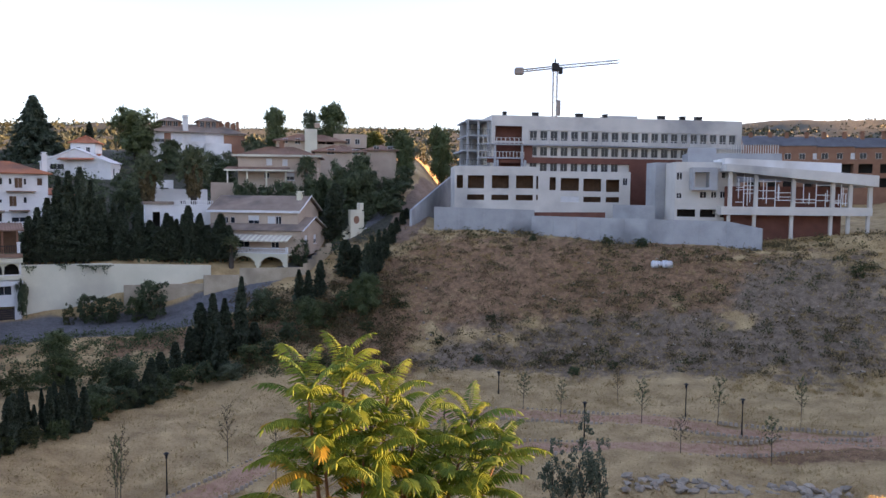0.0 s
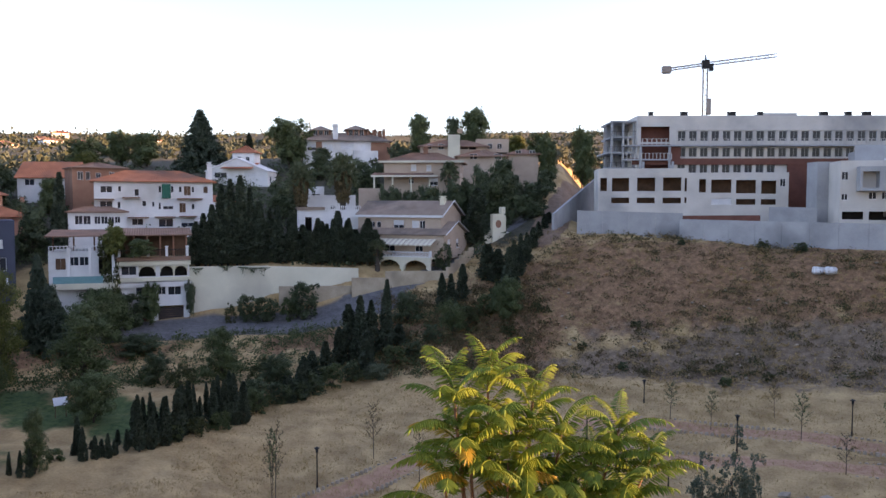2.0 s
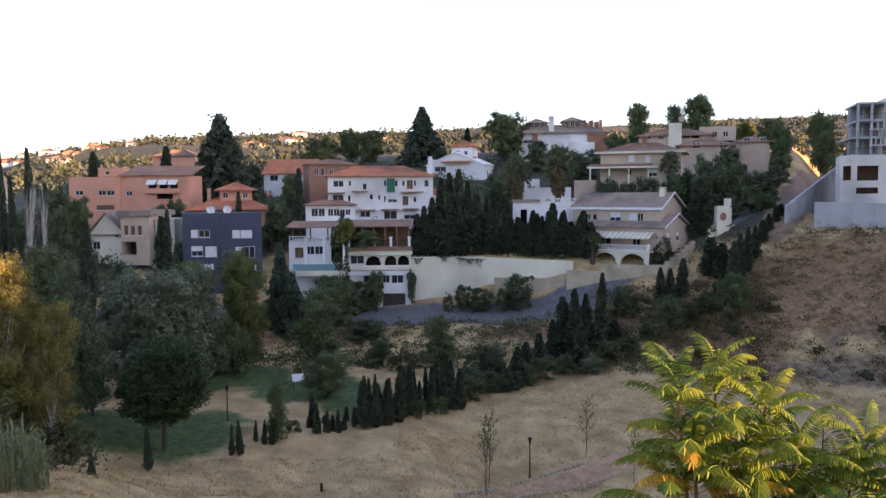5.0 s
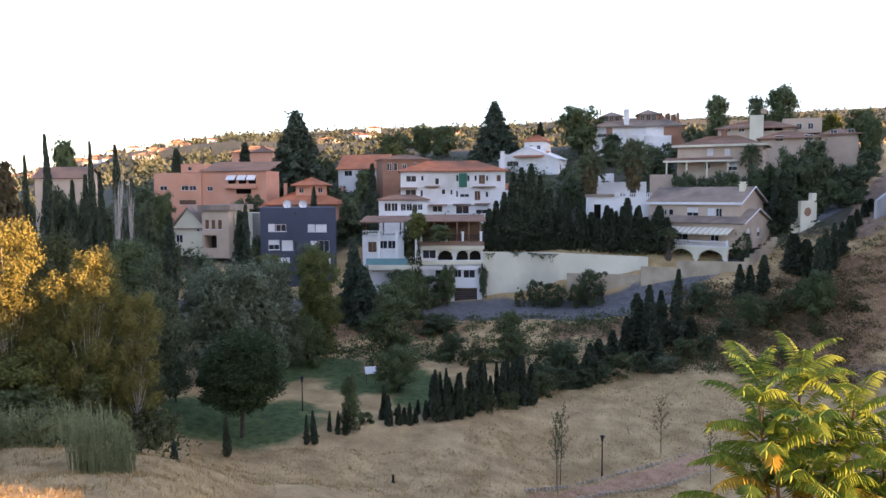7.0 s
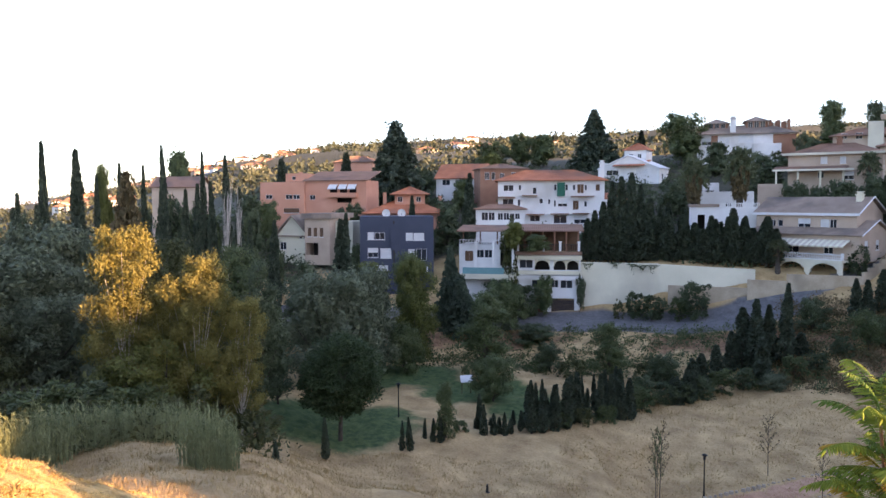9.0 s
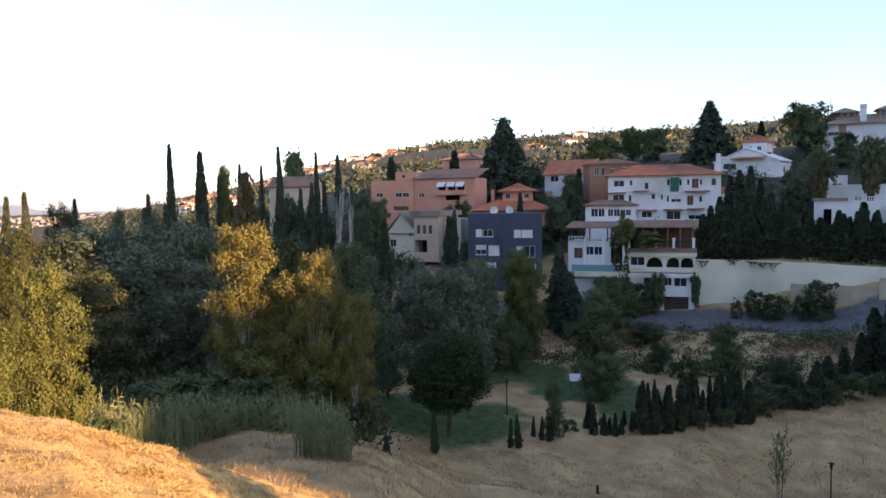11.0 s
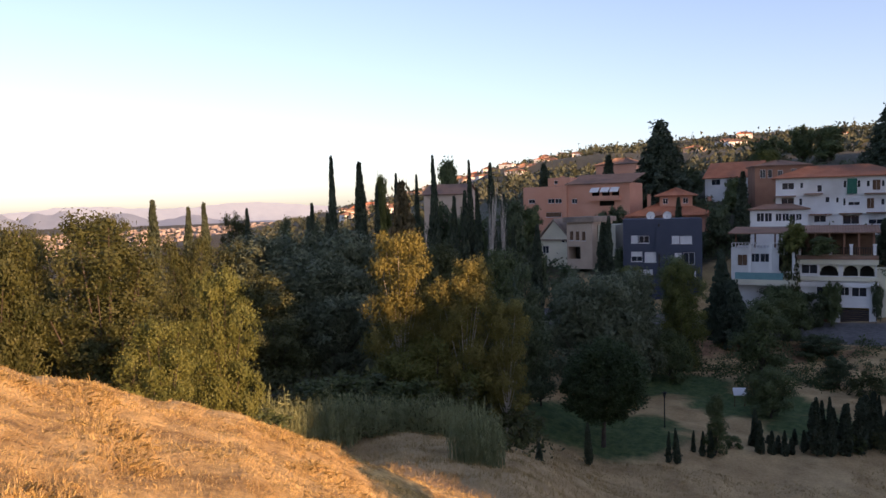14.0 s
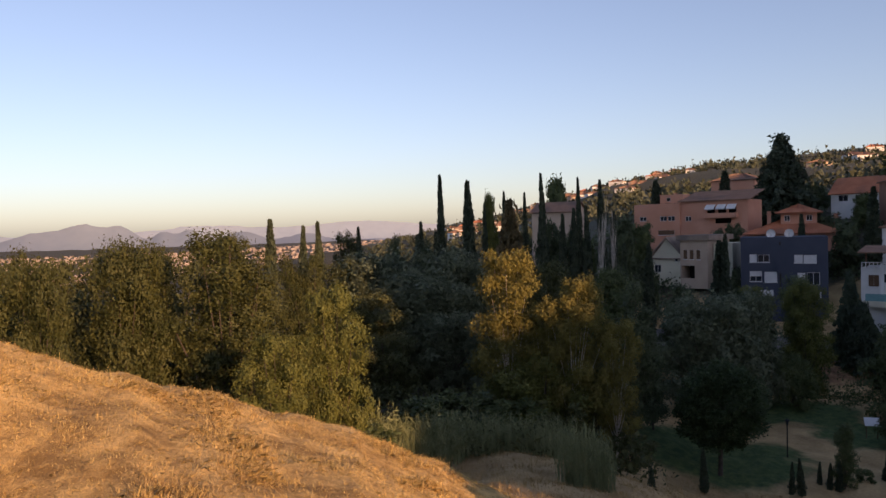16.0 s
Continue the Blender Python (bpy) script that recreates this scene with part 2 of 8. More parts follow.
def blob(az, r, a0, r0, wa, wr):
    """1 inside a patch of bearings and distances, fading to 0."""
    return np.clip(1.4 - np.hypot((az - a0) / wa, (r - r0) / wr), 0, 1)


def track(x, y, pts, half):
    """1 on a way through points (bearing, distance), fading over its edges."""
    best = np.full(x.shape, 1e9)
    p = [spot(*q) for q in pts]
    for (x0, y0), (x1, y1) in zip(p, p[1:]):
        dx, dy = x1 - x0, y1 - y0
        t = np.clip(((x - x0) * dx + (y - y0) * dy) / (dx * dx + dy * dy), 0, 1)
        best = np.minimum(best, np.hypot(x - x0 - t * dx, y - y0 - t * dy))
    return np.clip((half + 0.5 - best) / 0.9, 0, 1)


PATH_UPPER = [(24.03, 65.4), (20.70, 70.8), (16.26, 74.6), (12.01, 79.3), (8.87, 82.7), (-0.79, 89.5), (-4.87, 90.4), (-15.37, 89.3), (-23.92, 88.7), (-30.12, 89.4)]
PATH_LOWER = [(8.87, 82.7), (-4.19, 79.7), (-11.17, 79.5), (-19.39, 81.7), (-24.58, 85.0), (-30.14, 88.0)]
DIRT_ROAD = [(3.2, 144), (2.6, 152), (1.9, 168), (1.2, 190), (0.5, 215), (-0.4, 245)]
STREET = [(56, 129), (48, 128), (40, 128.5), (33, 129), (27, 128.8), (21, 128.2), (17.5, 129), (15.2, 131)]
DRIVE = [(15.2, 131), (12, 136), (9, 142), (6.5, 150), (4.2, 163)]

az_rows = np.concatenate([np.arange(-180, -112, 4.0), np.arange(-112, -35, 0.5), np.arange(-34, 100, 0.3), np.arange(101, 178, 4.0), [180.0]])
rr, aa = np.meshgrid(NEAR_R, az_rows)
gx, gy = -rr * np.sin(np.radians(aa)), rr * np.cos(np.radians(aa))
gh = ground(gx.ravel(), gy.ravel()).reshape(gx.shape)
rough = np.array([relief(x, y, r) for x, y, r in zip(gx.ravel(), gy.ravel(), rr.ravel())]).reshape(gx.shape)
far_rough = np.array([noise.noise(Vector((x * 0.012, y * 0.012, 5.3))) for x, y in zip(gx.ravel(), gy.ravel())]).reshape(gx.shape)
street_mask = np.maximum(track(gx, gy, STREET, 4.6), 0.8 * track(gx, gy, DRIVE, 1.6))
flat = np.maximum(street_mask, np.clip(2 - rr / 2.0, 0, 1))
calm = 1 - 0.72 * np.clip((aa - 50) / 6, 0, 1) * np.clip((24 - rr) / 5, 0, 1) * np.clip((110 - aa) / 10, 0, 1)
gh = gh + rough * np.clip(rr / 9, 0.25, 1.3) * calm * (1 - flat) + far_rough * np.clip((rr - 260) / 300, 0, 1) * 9
na, nr = gx.shape
verts = np.stack([gx.ravel(), gy.ravel(), gh.ravel()], 1)
idx = np.arange(na * nr).reshape(na, nr)
quads = np.stack([idx[:-1, :-1].ravel(), idx[:-1, 1:].ravel(), idx[1:, 1:].ravel(), idx[1:, :-1].ravel()], 1)
verts = np.vstack([verts, [[0, 0, EYE - 1.7]]])
cap = [(len(verts) - 1, idx[i, 0], idx[i + 1, 0]) for i in range(na - 1)]
ground_ob = mesh_object("ground", verts.tolist(), quads.tolist() + cap, [])
ground_ob.data.polygons.foreach_set("use_smooth", [True] * len(ground_ob.data.polygons))
tagged(ground_ob, "dry grassy valley and hillside with earth paths", "ground", kind="structure")
MASKS = {
    "lawn": np.maximum.reduce([blob(aa, rr, 47, 82, 7, 9), blob(aa, rr, 36, 97, 5, 7), blob(aa, rr, 41, 104, 4.5, 6), blob(aa, rr, 32, 90, 4, 6)]),
    "rubble": np.maximum.reduce([blob(aa, rr, -14, 114, 14, 8), blob(aa, rr, -26, 122, 6, 14), blob(aa, rr, -4, 113, 7, 4)]),
    "red": np.maximum.reduce([blob(aa, rr, -9, 130, 20, 13), blob(aa, rr, 6, 118, 5, 14), blob(aa, rr, 17, 120, 8, 4), blob(aa, rr, 38, 121, 9, 4), blob(aa, rr, -25, 84, 7, 3)]),
    "way": np.maximum.reduce([track(gx, gy, PATH_UPPER, 1.5), track(gx, gy, PATH_LOWER, 1.3)]),
    "dirt": track(gx, gy, DIRT_ROAD, 3.4),
    "street": street_mask,
    # dry-grass gold, brightened and warmed to put low sunlight into the near ground
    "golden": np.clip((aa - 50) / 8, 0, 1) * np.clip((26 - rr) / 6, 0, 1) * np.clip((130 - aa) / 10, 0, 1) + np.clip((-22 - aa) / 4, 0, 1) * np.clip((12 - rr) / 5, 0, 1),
    "far": np.clip((rr - 250) / 60, 0, 1) * np.clip((74 - aa) / 5, 0, 1) * np.clip((aa + 40) / 5, 0, 1),
    "scrub": np.clip((rr - 138) / 14, 0, 1) * np.clip((aa - 2.5) / 2, 0, 1) + np.clip((rr - 300) / 100, 0, 1) * (1 - np.clip((aa - 66) / 6, 0, 1) * np.clip((rr - 900) / 300, 0, 1)) + np.clip((aa - 52) / 4, 0, 1) * np.clip((rr - 56) / 6, 0, 1) * np.clip((1400 - rr) / 400, 0, 1),
}
for key, values in MASKS.items():
    at = ground_ob.data.attributes.new(key, "FLOAT", "POINT")
    at.data.foreach_set("value", np.append(np.clip(values, 0, 1).ravel(), 0).astype(np.float32))


def ground_material():
    m = material("dry_ground", (0.28, 0.185, 0.088), (0.54, 0.385, 0.195), 0.35, 0.95, 0.9, 4.0)
    nt = m.node_tree
    n, l = nt.nodes, nt.links
    bsdf = n["Principled BSDF"]
    col = bsdf.inputs["Base Color"].links[0].from_socket
    geo = next(k for k in n if k.type == "NEW_GEOMETRY")
    tufts = n.new("ShaderNodeTexNoise")
    tufts.inputs["Scale"].default_value, tufts.inputs["Detail"].default_value = 1.1, 10
    tufts.inputs["Roughness"].default_value = 0.75
    l.new(geo.outputs["Position"], tufts.inputs["Vector"])
    edge = n.new("ShaderNodeTexNoise")
    edge.inputs["Scale"].default_value, edge.inputs["Detail"].default_value = 0.22, 9
    edge.inputs["Roughness"].default_value = 0.65
    l.new(geo.outputs["Position"], edge.inputs["Vector"])
    # golden holds the straw tone plus sunlight raised into its colour
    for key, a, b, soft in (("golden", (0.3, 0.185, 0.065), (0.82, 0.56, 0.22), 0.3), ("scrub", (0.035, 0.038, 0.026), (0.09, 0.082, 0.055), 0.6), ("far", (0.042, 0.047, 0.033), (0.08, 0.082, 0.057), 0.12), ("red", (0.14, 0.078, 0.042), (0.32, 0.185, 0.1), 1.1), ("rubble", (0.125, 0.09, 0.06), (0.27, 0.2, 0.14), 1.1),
                            ("lawn", (0.035, 0.07, 0.024), (0.1, 0.14, 0.05), 0.6), ("way", (0.36, 0.2, 0.125), (0.5, 0.31, 0.2), 0.15), ("dirt", (0.17, 0.11, 0.075), (0.27, 0.18, 0.125), 0.1), ("street", (0.1, 0.1, 0.104), (0.155, 0.155, 0.16), 0.05)):
        at = n.new("ShaderNodeAttribute")
        at.attribute_name = key
        ramp = n.new("ShaderNodeValToRGB")
        ramp.color_ramp.elements[0].position, ramp.color_ramp.elements[1].position = 0.4, 0.62
        ramp.color_ramp.elements[0].color, ramp.color_ramp.elements[1].color = (*a, 1), (*b, 1)
        l.new(tufts.outputs["Fac"], ramp.inputs["Fac"])
        k = n.new("ShaderNodeMath")
        k.operation = "MULTIPLY_ADD"
        l.new(edge.outputs["Fac"], k.inputs[0])
        k.inputs[1].default_value = soft * 2
        sub = n.new("ShaderNodeMath")
        sub.operation = "SUBTRACT"
        l.new(at.outputs["Fac"], sub.inputs[0])
        sub.inputs[1].default_value = soft
        l.new(sub.outputs[0], k.inputs[2])
        mr = n.new("ShaderNodeMapRange")
        mr.interpolation_type = "SMOOTHSTEP"
        mr.inputs["From Min"].default_value, mr.inputs["From Max"].default_value = 0.3, 0.7
        l.new(k.outputs[0], mr.inputs["Value"])
        lim = n.new("ShaderNodeMath")
        lim.operation = "MULTIPLY"
        cut = n.new("ShaderNodeMath")
        cut.operation = "GREATER_THAN"
        cut.inputs[1].default_value = 0.02
        l.new(at.outputs["Fac"], cut.inputs[0])
        l.new(mr.outputs["Result"], lim.inputs[0])
        l.new(cut.outputs[0], lim.inputs[1])
        mx = n.new("ShaderNodeMix")
        mx.data_type = "RGBA"
        l.new(lim.outputs[0], mx.inputs["Factor"])
        l.new(col, mx.inputs["A"])
        l.new(ramp.outputs["Color"], mx.inputs["B"])
        col = mx.outputs["Result"]
    l.new(col, bsdf.inputs["Base Color"])
    bp = next(k for k in n if k.type == "BUMP")
    bp.inputs["Strength"].default_value, bp.inputs["Distance"].default_value = 0.9, 0.25
    l.new(tufts.outputs["Fac"], bp.inputs["Height"])
    return m


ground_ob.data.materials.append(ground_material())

# ---- building kit ----
def box(bm, x0, y0, z0, x1, y1, z1):
    v = [bm.verts.new(p) for p in ((x0, y0, z0), (x1, y0, z0), (x1, y1, z0), (x0, y1, z0), (x0, y0, z1), (x1, y0, z1), (x1, y1, z1), (x0, y1, z1))]
    for q in ((3, 2, 1, 0), (4, 5, 6, 7), (0, 1, 5, 4), (1, 2, 6, 5), (2, 3, 7, 6), (3, 0, 4, 7)):
        bm.faces.new([v[i] for i in q])


def prism(bm, pts, z0, z1):
    lo, hi = [bm.verts.new((x, y, z0)) for x, y in pts], [bm.verts.new((x, y, z1)) for x, y in pts]
    bm.faces.new(lo[::-1])
    bm.faces.new(hi)
    for i in range(len(pts)):
        j = (i + 1) % len(pts)
        bm.faces.new((lo[i], lo[j], hi[j], hi[i]))


def tube(bm, p, q, ra, rb, n=7):
    p, q = Vector(p), Vector(q)
    m = (q - p).to_track_quat("Z", "Y").to_matrix()
    a = [bm.verts.new(p + m @ Vector((ra * math.cos(k * math.tau / n), ra * math.sin(k * math.tau / n), 0))) for k in range(n)]
    b = [bm.verts.new(q + m @ Vector((rb * math.cos(k * math.tau / n), rb * math.sin(k * math.tau / n), 0))) for k in range(n)]
    for k in range(n):
        bm.faces.new((a[k], a[(k + 1) % n], b[(k + 1) % n], b[k]))
    bm.faces.new(a[::-1])
    bm.faces.new(b)


def part(name, bm, mat, parent, label="", smooth=False):
    me = bpy.data.meshes.new(name)
    bmesh.ops.recalc_face_normals(bm, faces=bm.faces)
    bm.to_mesh(me)
    bm.free()
    me.materials.append(mat)
    if smooth:
        me.polygons.foreach_set("use_smooth", [True] * len(me.polygons))
    ob = new(name, me)
    ob.parent = parent
    return tagged(ob, label)


def box_part(name, mat, parent, b, label=""):
    bm = bmesh.new()
    box(bm, *b)
    return part(name, bm, mat, parent, label)


def holed(bm, m, width, height, thick, holes):
    """A wall in the plane x-z of the pose m, its outer face at y = 0, with openings (x, z, w, h) right through it."""
    xs = sorted({0, width, *[h[0] for h in holes], *[h[0] + h[2] for h in holes]})
    zs = sorted({0, height, *[h[1] for h in holes], *[h[1] + h[3] for h in holes]})
    xs, zs = [x for x in xs if 0 <= x <= width], [z for z in zs if 0 <= z <= height]
    solid = [[not any(h[0] - 1e-4 < (a + b) / 2 < h[0] + h[2] and h[1] < (c + d) / 2 < h[1] + h[3] for h in holes) for c, d in zip(zs, zs[1:])] for a, b in zip(xs, xs[1:])]
    cache = {}

    def v(i, y, k):
        if (i, y, k) not in cache:
            cache[i, y, k] = bm.verts.new(m @ Vector((xs[i], y, zs[k])))
        return cache[i, y, k]

    for i in range(len(xs) - 1):
        for k in range(len(zs) - 1):
            if not solid[i][k]:
                continue
            bm.faces.new((v(i, 0, k), v(i + 1, 0, k), v(i + 1, 0, k + 1), v(i, 0, k + 1)))
            bm.faces.new((v(i, thick, k), v(i, thick, k + 1), v(i + 1, thick, k + 1), v(i + 1, thick, k)))
            for di, dk, (p, q) in ((-1, 0, ((i, k), (i, k + 1))), (1, 0, ((i + 1, k), (i + 1, k + 1))), (0, -1, ((i, k), (i + 1, k))), (0, 1, ((i, k + 1), (i + 1, k + 1)))):
                a, b = i + di, k + dk
                if not (0 <= a < len(xs) - 1 and 0 <= b < len(zs) - 1 and solid[a][b]):
                    bm.faces.new((v(p[0], 0, p[1]), v(q[0], 0, q[1]), v(q[0], thick, q[1]), v(p[0], thick, p[1])))


def window(parent, m, w, h, style="bars", thick=0.25, frame_mat=None):
    """A window set in an opening whose lower left outer corner is the pose m: frame, pane, and by style a shutter, bars or a sill."""
    base = new("window")
    base.parent, base.matrix_basis = parent, m
    e = 0.07
    if style == "void":
        return base
    bm = bmesh.new()
    y0, y1 = thick * 0.45, thick * 0.45 + 0.06
    box(bm, 0, y0, 0, e, y1, h), box(bm, w - e, y0, 0, w, y1, h), box(bm, e, y0, 0, w - e, y1, e), box(bm, e, y0, h - e, w - e, y1, h)
    if w > 0.9:
        box(bm, w / 2 - e / 2, y0, e, w / 2 + e / 2, y1, h - e)
    part("window_frame", bm, frame_mat or M["frame"], base)
    box_part("pane", M["glass"], base, (e, y0 + 0.02, e, w - e, y0 + 0.035, h - e))
    if style in ("shut", "half"):
        drop = h - e if style == "shut" else h * 0.5
        bm = bmesh.new()
        rows = max(2, 2 * int(drop / 0.12))
        rib = [[bm.verts.new((x, y0 - 0.02 - 0.025 * (k % 2), h - 0.005 - drop * k / rows)) for x in (0.02, w - 0.02)] for k in range(rows + 1)]
        back = [bm.verts.new(q) for q in ((0.02, y0 - 0.004, h - 0.005), (w - 0.02, y0 - 0.004, h - 0.005), (w - 0.02, y0 - 0.004, h - 0.005 - drop), (0.02, y0 - 0.004, h - 0.005 - drop))]
        for a, b in zip(rib, rib[1:]):
            bm.faces.new((a[0], a[1], b[1], b[0]))
        bm.faces.new(back)
        bm.faces.new((rib[0][0], rib[0][1], back[1], back[0]))
        bm.faces.new((rib[-1][0], rib[-1][1], back[2], back[3]))
        part("shutter", bm, M["shutter"], base)
    if style == "wood":
        for s in (0.03, w / 2 + 0.01):
            box_part("shutter", M["wood"], base, (s, -0.02, 0.03, s + w / 2 - 0.05, 0.03, h - 0.03), "brown wooden shutter")
    if style != "plain":
        box_part("sill", M["frame"], base, (-0.08, -0.07, -0.09, w + 0.08, y0, -0.005))
    return base


def corner_pose(az0, r0, az1, r1, z):
    """The pose of a front whose lower left and right ends lie at two bearings and distances, and its width."""
    (x0, y0), (x1, y1) = spot(az0, r0), spot(az1, r1)
    return pose(x0, y0, z, 0, 0, math.degrees(math.atan2(y1 - y0, x1 - x0))), math.hypot(x1 - x0, y1 - y0)


SIDES = {"front": lambda w, d: (pose(0, 0, 0), w), "right": lambda w, d: (pose(w, 0, 0, 0, 0, 90), d), "back": lambda w, d: (pose(w, d, 0, 0, 0, 180), w), "left": lambda w, d: (pose(0, d, 0, 0, 0, -90), d)}


def shell(thing, w, d, h, mat, wins, z0=0.0, x0=0.0, y0=0.0, thick=0.25, below=0.0, inside=None, frame_mat=None):
    """Four walls with openings, and the windows in them. wins: side -> list of (x, z, w, h, style)."""
    for side, fn in SIDES.items():
        m, width = fn(w, d)
        m = pose(x0, y0, z0 - below) @ m
        holes = [(a, b + below, c, e, s) for a, b, c, e, s in wins.get(side, ())]
        bm = bmesh.new()
        inset = 0 if side in ("front", "back") else thick
        holed(bm, m @ pose(inset, 0, 0), width - 2 * inset, h + below, thick, [(a - inset, b, c, e) for a, b, c, e, s in holes])
        part("wall", bm, mat, thing)
        for a, b, c, e, s in holes:
            if s != "void":
                window(thing, m @ pose(a, 0, b), c, e, s, thick, frame_mat)
    # dark slab and inner wall put the rooms' shade into colour behind the openings
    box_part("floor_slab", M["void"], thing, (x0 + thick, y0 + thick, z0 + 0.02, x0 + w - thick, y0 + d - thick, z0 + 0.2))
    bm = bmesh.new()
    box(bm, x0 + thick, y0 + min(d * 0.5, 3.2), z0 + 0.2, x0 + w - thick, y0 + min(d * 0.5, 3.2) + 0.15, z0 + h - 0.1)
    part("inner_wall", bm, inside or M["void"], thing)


def flat_roof(thing, w, d, z, mat, over=0.0, thick=0.3, x0=0.0, y0=0.0):
    box_part("roof", mat, thing, (x0 - over, y0 - over, z + 0.003, x0 + w + over, y0 + d + over, z + thick))


def tile_roof(thing, w, d, z, rise, mat, over=0.5, x0=0.0, y0=0.0, kind="hip", wall_mat=None, ridge=0.5):
    """A hipped or gabled roof whose slopes carry rows of half-round tiles; kind gable_x: the ridge runs along x; gable_y: along y."""
    a, b, c, e = x0 - over, y0 - over, x0 + w + over, y0 + d + over
    W, D = c - a, e - b
    if kind == "hip":
        if W >= D:
            p, q = Vector((a + D * ridge, (b + e) / 2, z + rise)), Vector((c - D * ridge, (b + e) / 2, z + rise))
        else:
            p, q = Vector(((a + c) / 2, b + W * ridge, z + rise)), Vector(((a + c) / 2, e - W * ridge, z + rise))
        k = [Vector((a, b, z)), Vector((c, b, z)), Vector((c, e, z)), Vector((a, e, z))]
        slopes = [(k[0], k[1], q, p), (k[1], k[2], q, q), (k[2], k[3], p, q), (k[3], k[0], p, p)] if W >= D else [(k[0], k[1], p, p), (k[1], k[2], q, p), (k[2], k[3], q, q), (k[3], k[0], p, q)]
    elif kind == "gable_x":
        p, q = Vector((a, (b + e) / 2, z + rise)), Vector((c, (b + e) / 2, z + rise))
        slopes = [(Vector((a, b, z)), Vector((c, b, z)), q, p), (Vector((c, e, z)), Vector((a, e, z)), p, q)]
    elif kind == "gable_y":
        p, q = Vector(((a + c) / 2, b, z + rise)), Vector(((a + c) / 2, e, z + rise))
        slopes = [(Vector((c, b, z)), Vector((c, e, z)), q, p), (Vector((a, e, z)), Vector((a, b, z)), p, q)]
    else:
        slopes = [(Vector((a, b, z)), Vector((c, b, z)), Vector((c, e, z + rise)), Vector((a, e, z + rise)))]
    for s in slopes:
        bm = bmesh.new()
        n = (s[1] - s[0]).cross(s[3] - s[0]).normalized()
        n = n if n.z > 0 else -n
        cols = 2 * max(3, int((s[1] - s[0]).length / 0.36))
        ring = []
        for i in range(cols + 1):
            lift = n * (0.1 * (i % 2))
            eave, ridge_pt = s[0].lerp(s[1], i / cols), s[3].lerp(s[2], i / cols)
            ring.append([bm.verts.new(q) for q in (eave + lift, ridge_pt + lift * (0.0 if s[2] == s[3] else 1.0), ridge_pt - n * 0.14, eave - n * 0.14)])
        for p0, p1 in zip(ring, ring[1:]):
            for k in range(4):
                bm.faces.new((p0[k], p1[k], p1[(k + 1) % 4], p0[(k + 1) % 4]))
        bm.faces.new(ring[0])
        bm.faces.new(ring[-1][::-1])
        bmesh.ops.remove_doubles(bm, verts=bm.verts, dist=1e-5)
        part("roof_slope", bm, mat, thing)
    if kind.startswith("gable"):
        t, zb, zt = 0.25, z - 0.1, z + rise - 0.22
        for k in (0, 1):
            bm = bmesh.new()
            if kind == "gable_y":
                c0 = y0 + (d - t) * k
                tri = [((x0, c0, zb), (x0 + w, c0, zb), (x0 + w / 2, c0, zt)), ((x0, c0 + t, zb), (x0 + w, c0 + t, zb), (x0 + w / 2, c0 + t, zt))]
            else:
                c0 = x0 + (w - t) * k
                tri = [((c0, y0, zb), (c0, y0 + d, zb), (c0, y0 + d / 2, zt)), ((c0 + t, y0, zb), (c0 + t, y0 + d, zb), (c0 + t, y0 + d / 2, zt))]
            v = [bm.verts.new(q) for q in (*tri[0], *tri[1])]
            bm.faces.new(v[:3]), bm.faces.new(v[3:]), bm.faces.new((v[0], v[1], v[4], v[3])), bm.faces.new((v[1], v[2], v[5], v[4])), bm.faces.new((v[2], v[0], v[3], v[5]))
            part("gable", bm, wall_mat or M["beige"], thing)


def railing(thing, p, q, h, mat, gap=0.45, name="railing", post=0.05, bar=0.06):
    p, q = Vector(p), Vector(q)
    n = max(2, int((q - p).length / gap))
    bm = bmesh.new()
    for i in range(n + 1):
        a = p.lerp(q, i / n)
        tube(bm, a, a + Vector((0, 0, h)), post, post, 5)
    tube(bm, p + Vector((0, 0, h)), q + Vector((0, 0, h)), bar, bar, 5)
    return part(name, bm, mat, thing)


def chimney(thing, x, y, z0, z1, mat, s=0.5):
    bm = bmesh.new()
    box(bm, x - s / 2, y - s / 2, z0, x + s / 2, y + s / 2, z1)
    box(bm, x - s * 0.68, y - s * 0.68, z1 + 0.002, x + s * 0.68, y + s * 0.68, z1 + 0.14)
    box(bm, x - s * 0.38, y - s * 0.38, z1 + 0.142, x + s * 0.38, y + s * 0.38, z1 + 0.45)
    box(bm, x - s * 0.6, y - s * 0.6, z1 + 0.452, x + s * 0.6, y + s * 0.6, z1 + 0.58)
    return part("chimney", bm, mat, thing)


M["tile_red"] = material("red_roof_tile", (0.36, 0.13, 0.07), (0.5, 0.2, 0.11), 0.5, 0.85, 0.3, 5.0, third=(0.26, 0.13, 0.09))
M["tile_grey"] = material("weathered_roof_tile", (0.22, 0.165, 0.13), (0.32, 0.25, 0.2), 0.5, 0.9, 0.3, 5.0, third=(0.13, 0.11, 0.1))
M["tile_brown"] = material("brown_roof_tile", (0.22, 0.13, 0.09), (0.3, 0.18, 0.13), 0.5, 0.9, 0.3, 5.0, third=(0.16, 0.11, 0.09))


def building(name, m, label, category="house"):
    ob = new(name)
    ob.matrix_basis = m
    return tagged(ob, label, category)


def grid_wins(n, x0, step, z, w, h, styles):
    return [(x0 + i * step, z, w, h, styles[i % len(styles)]) for i in range(n)]

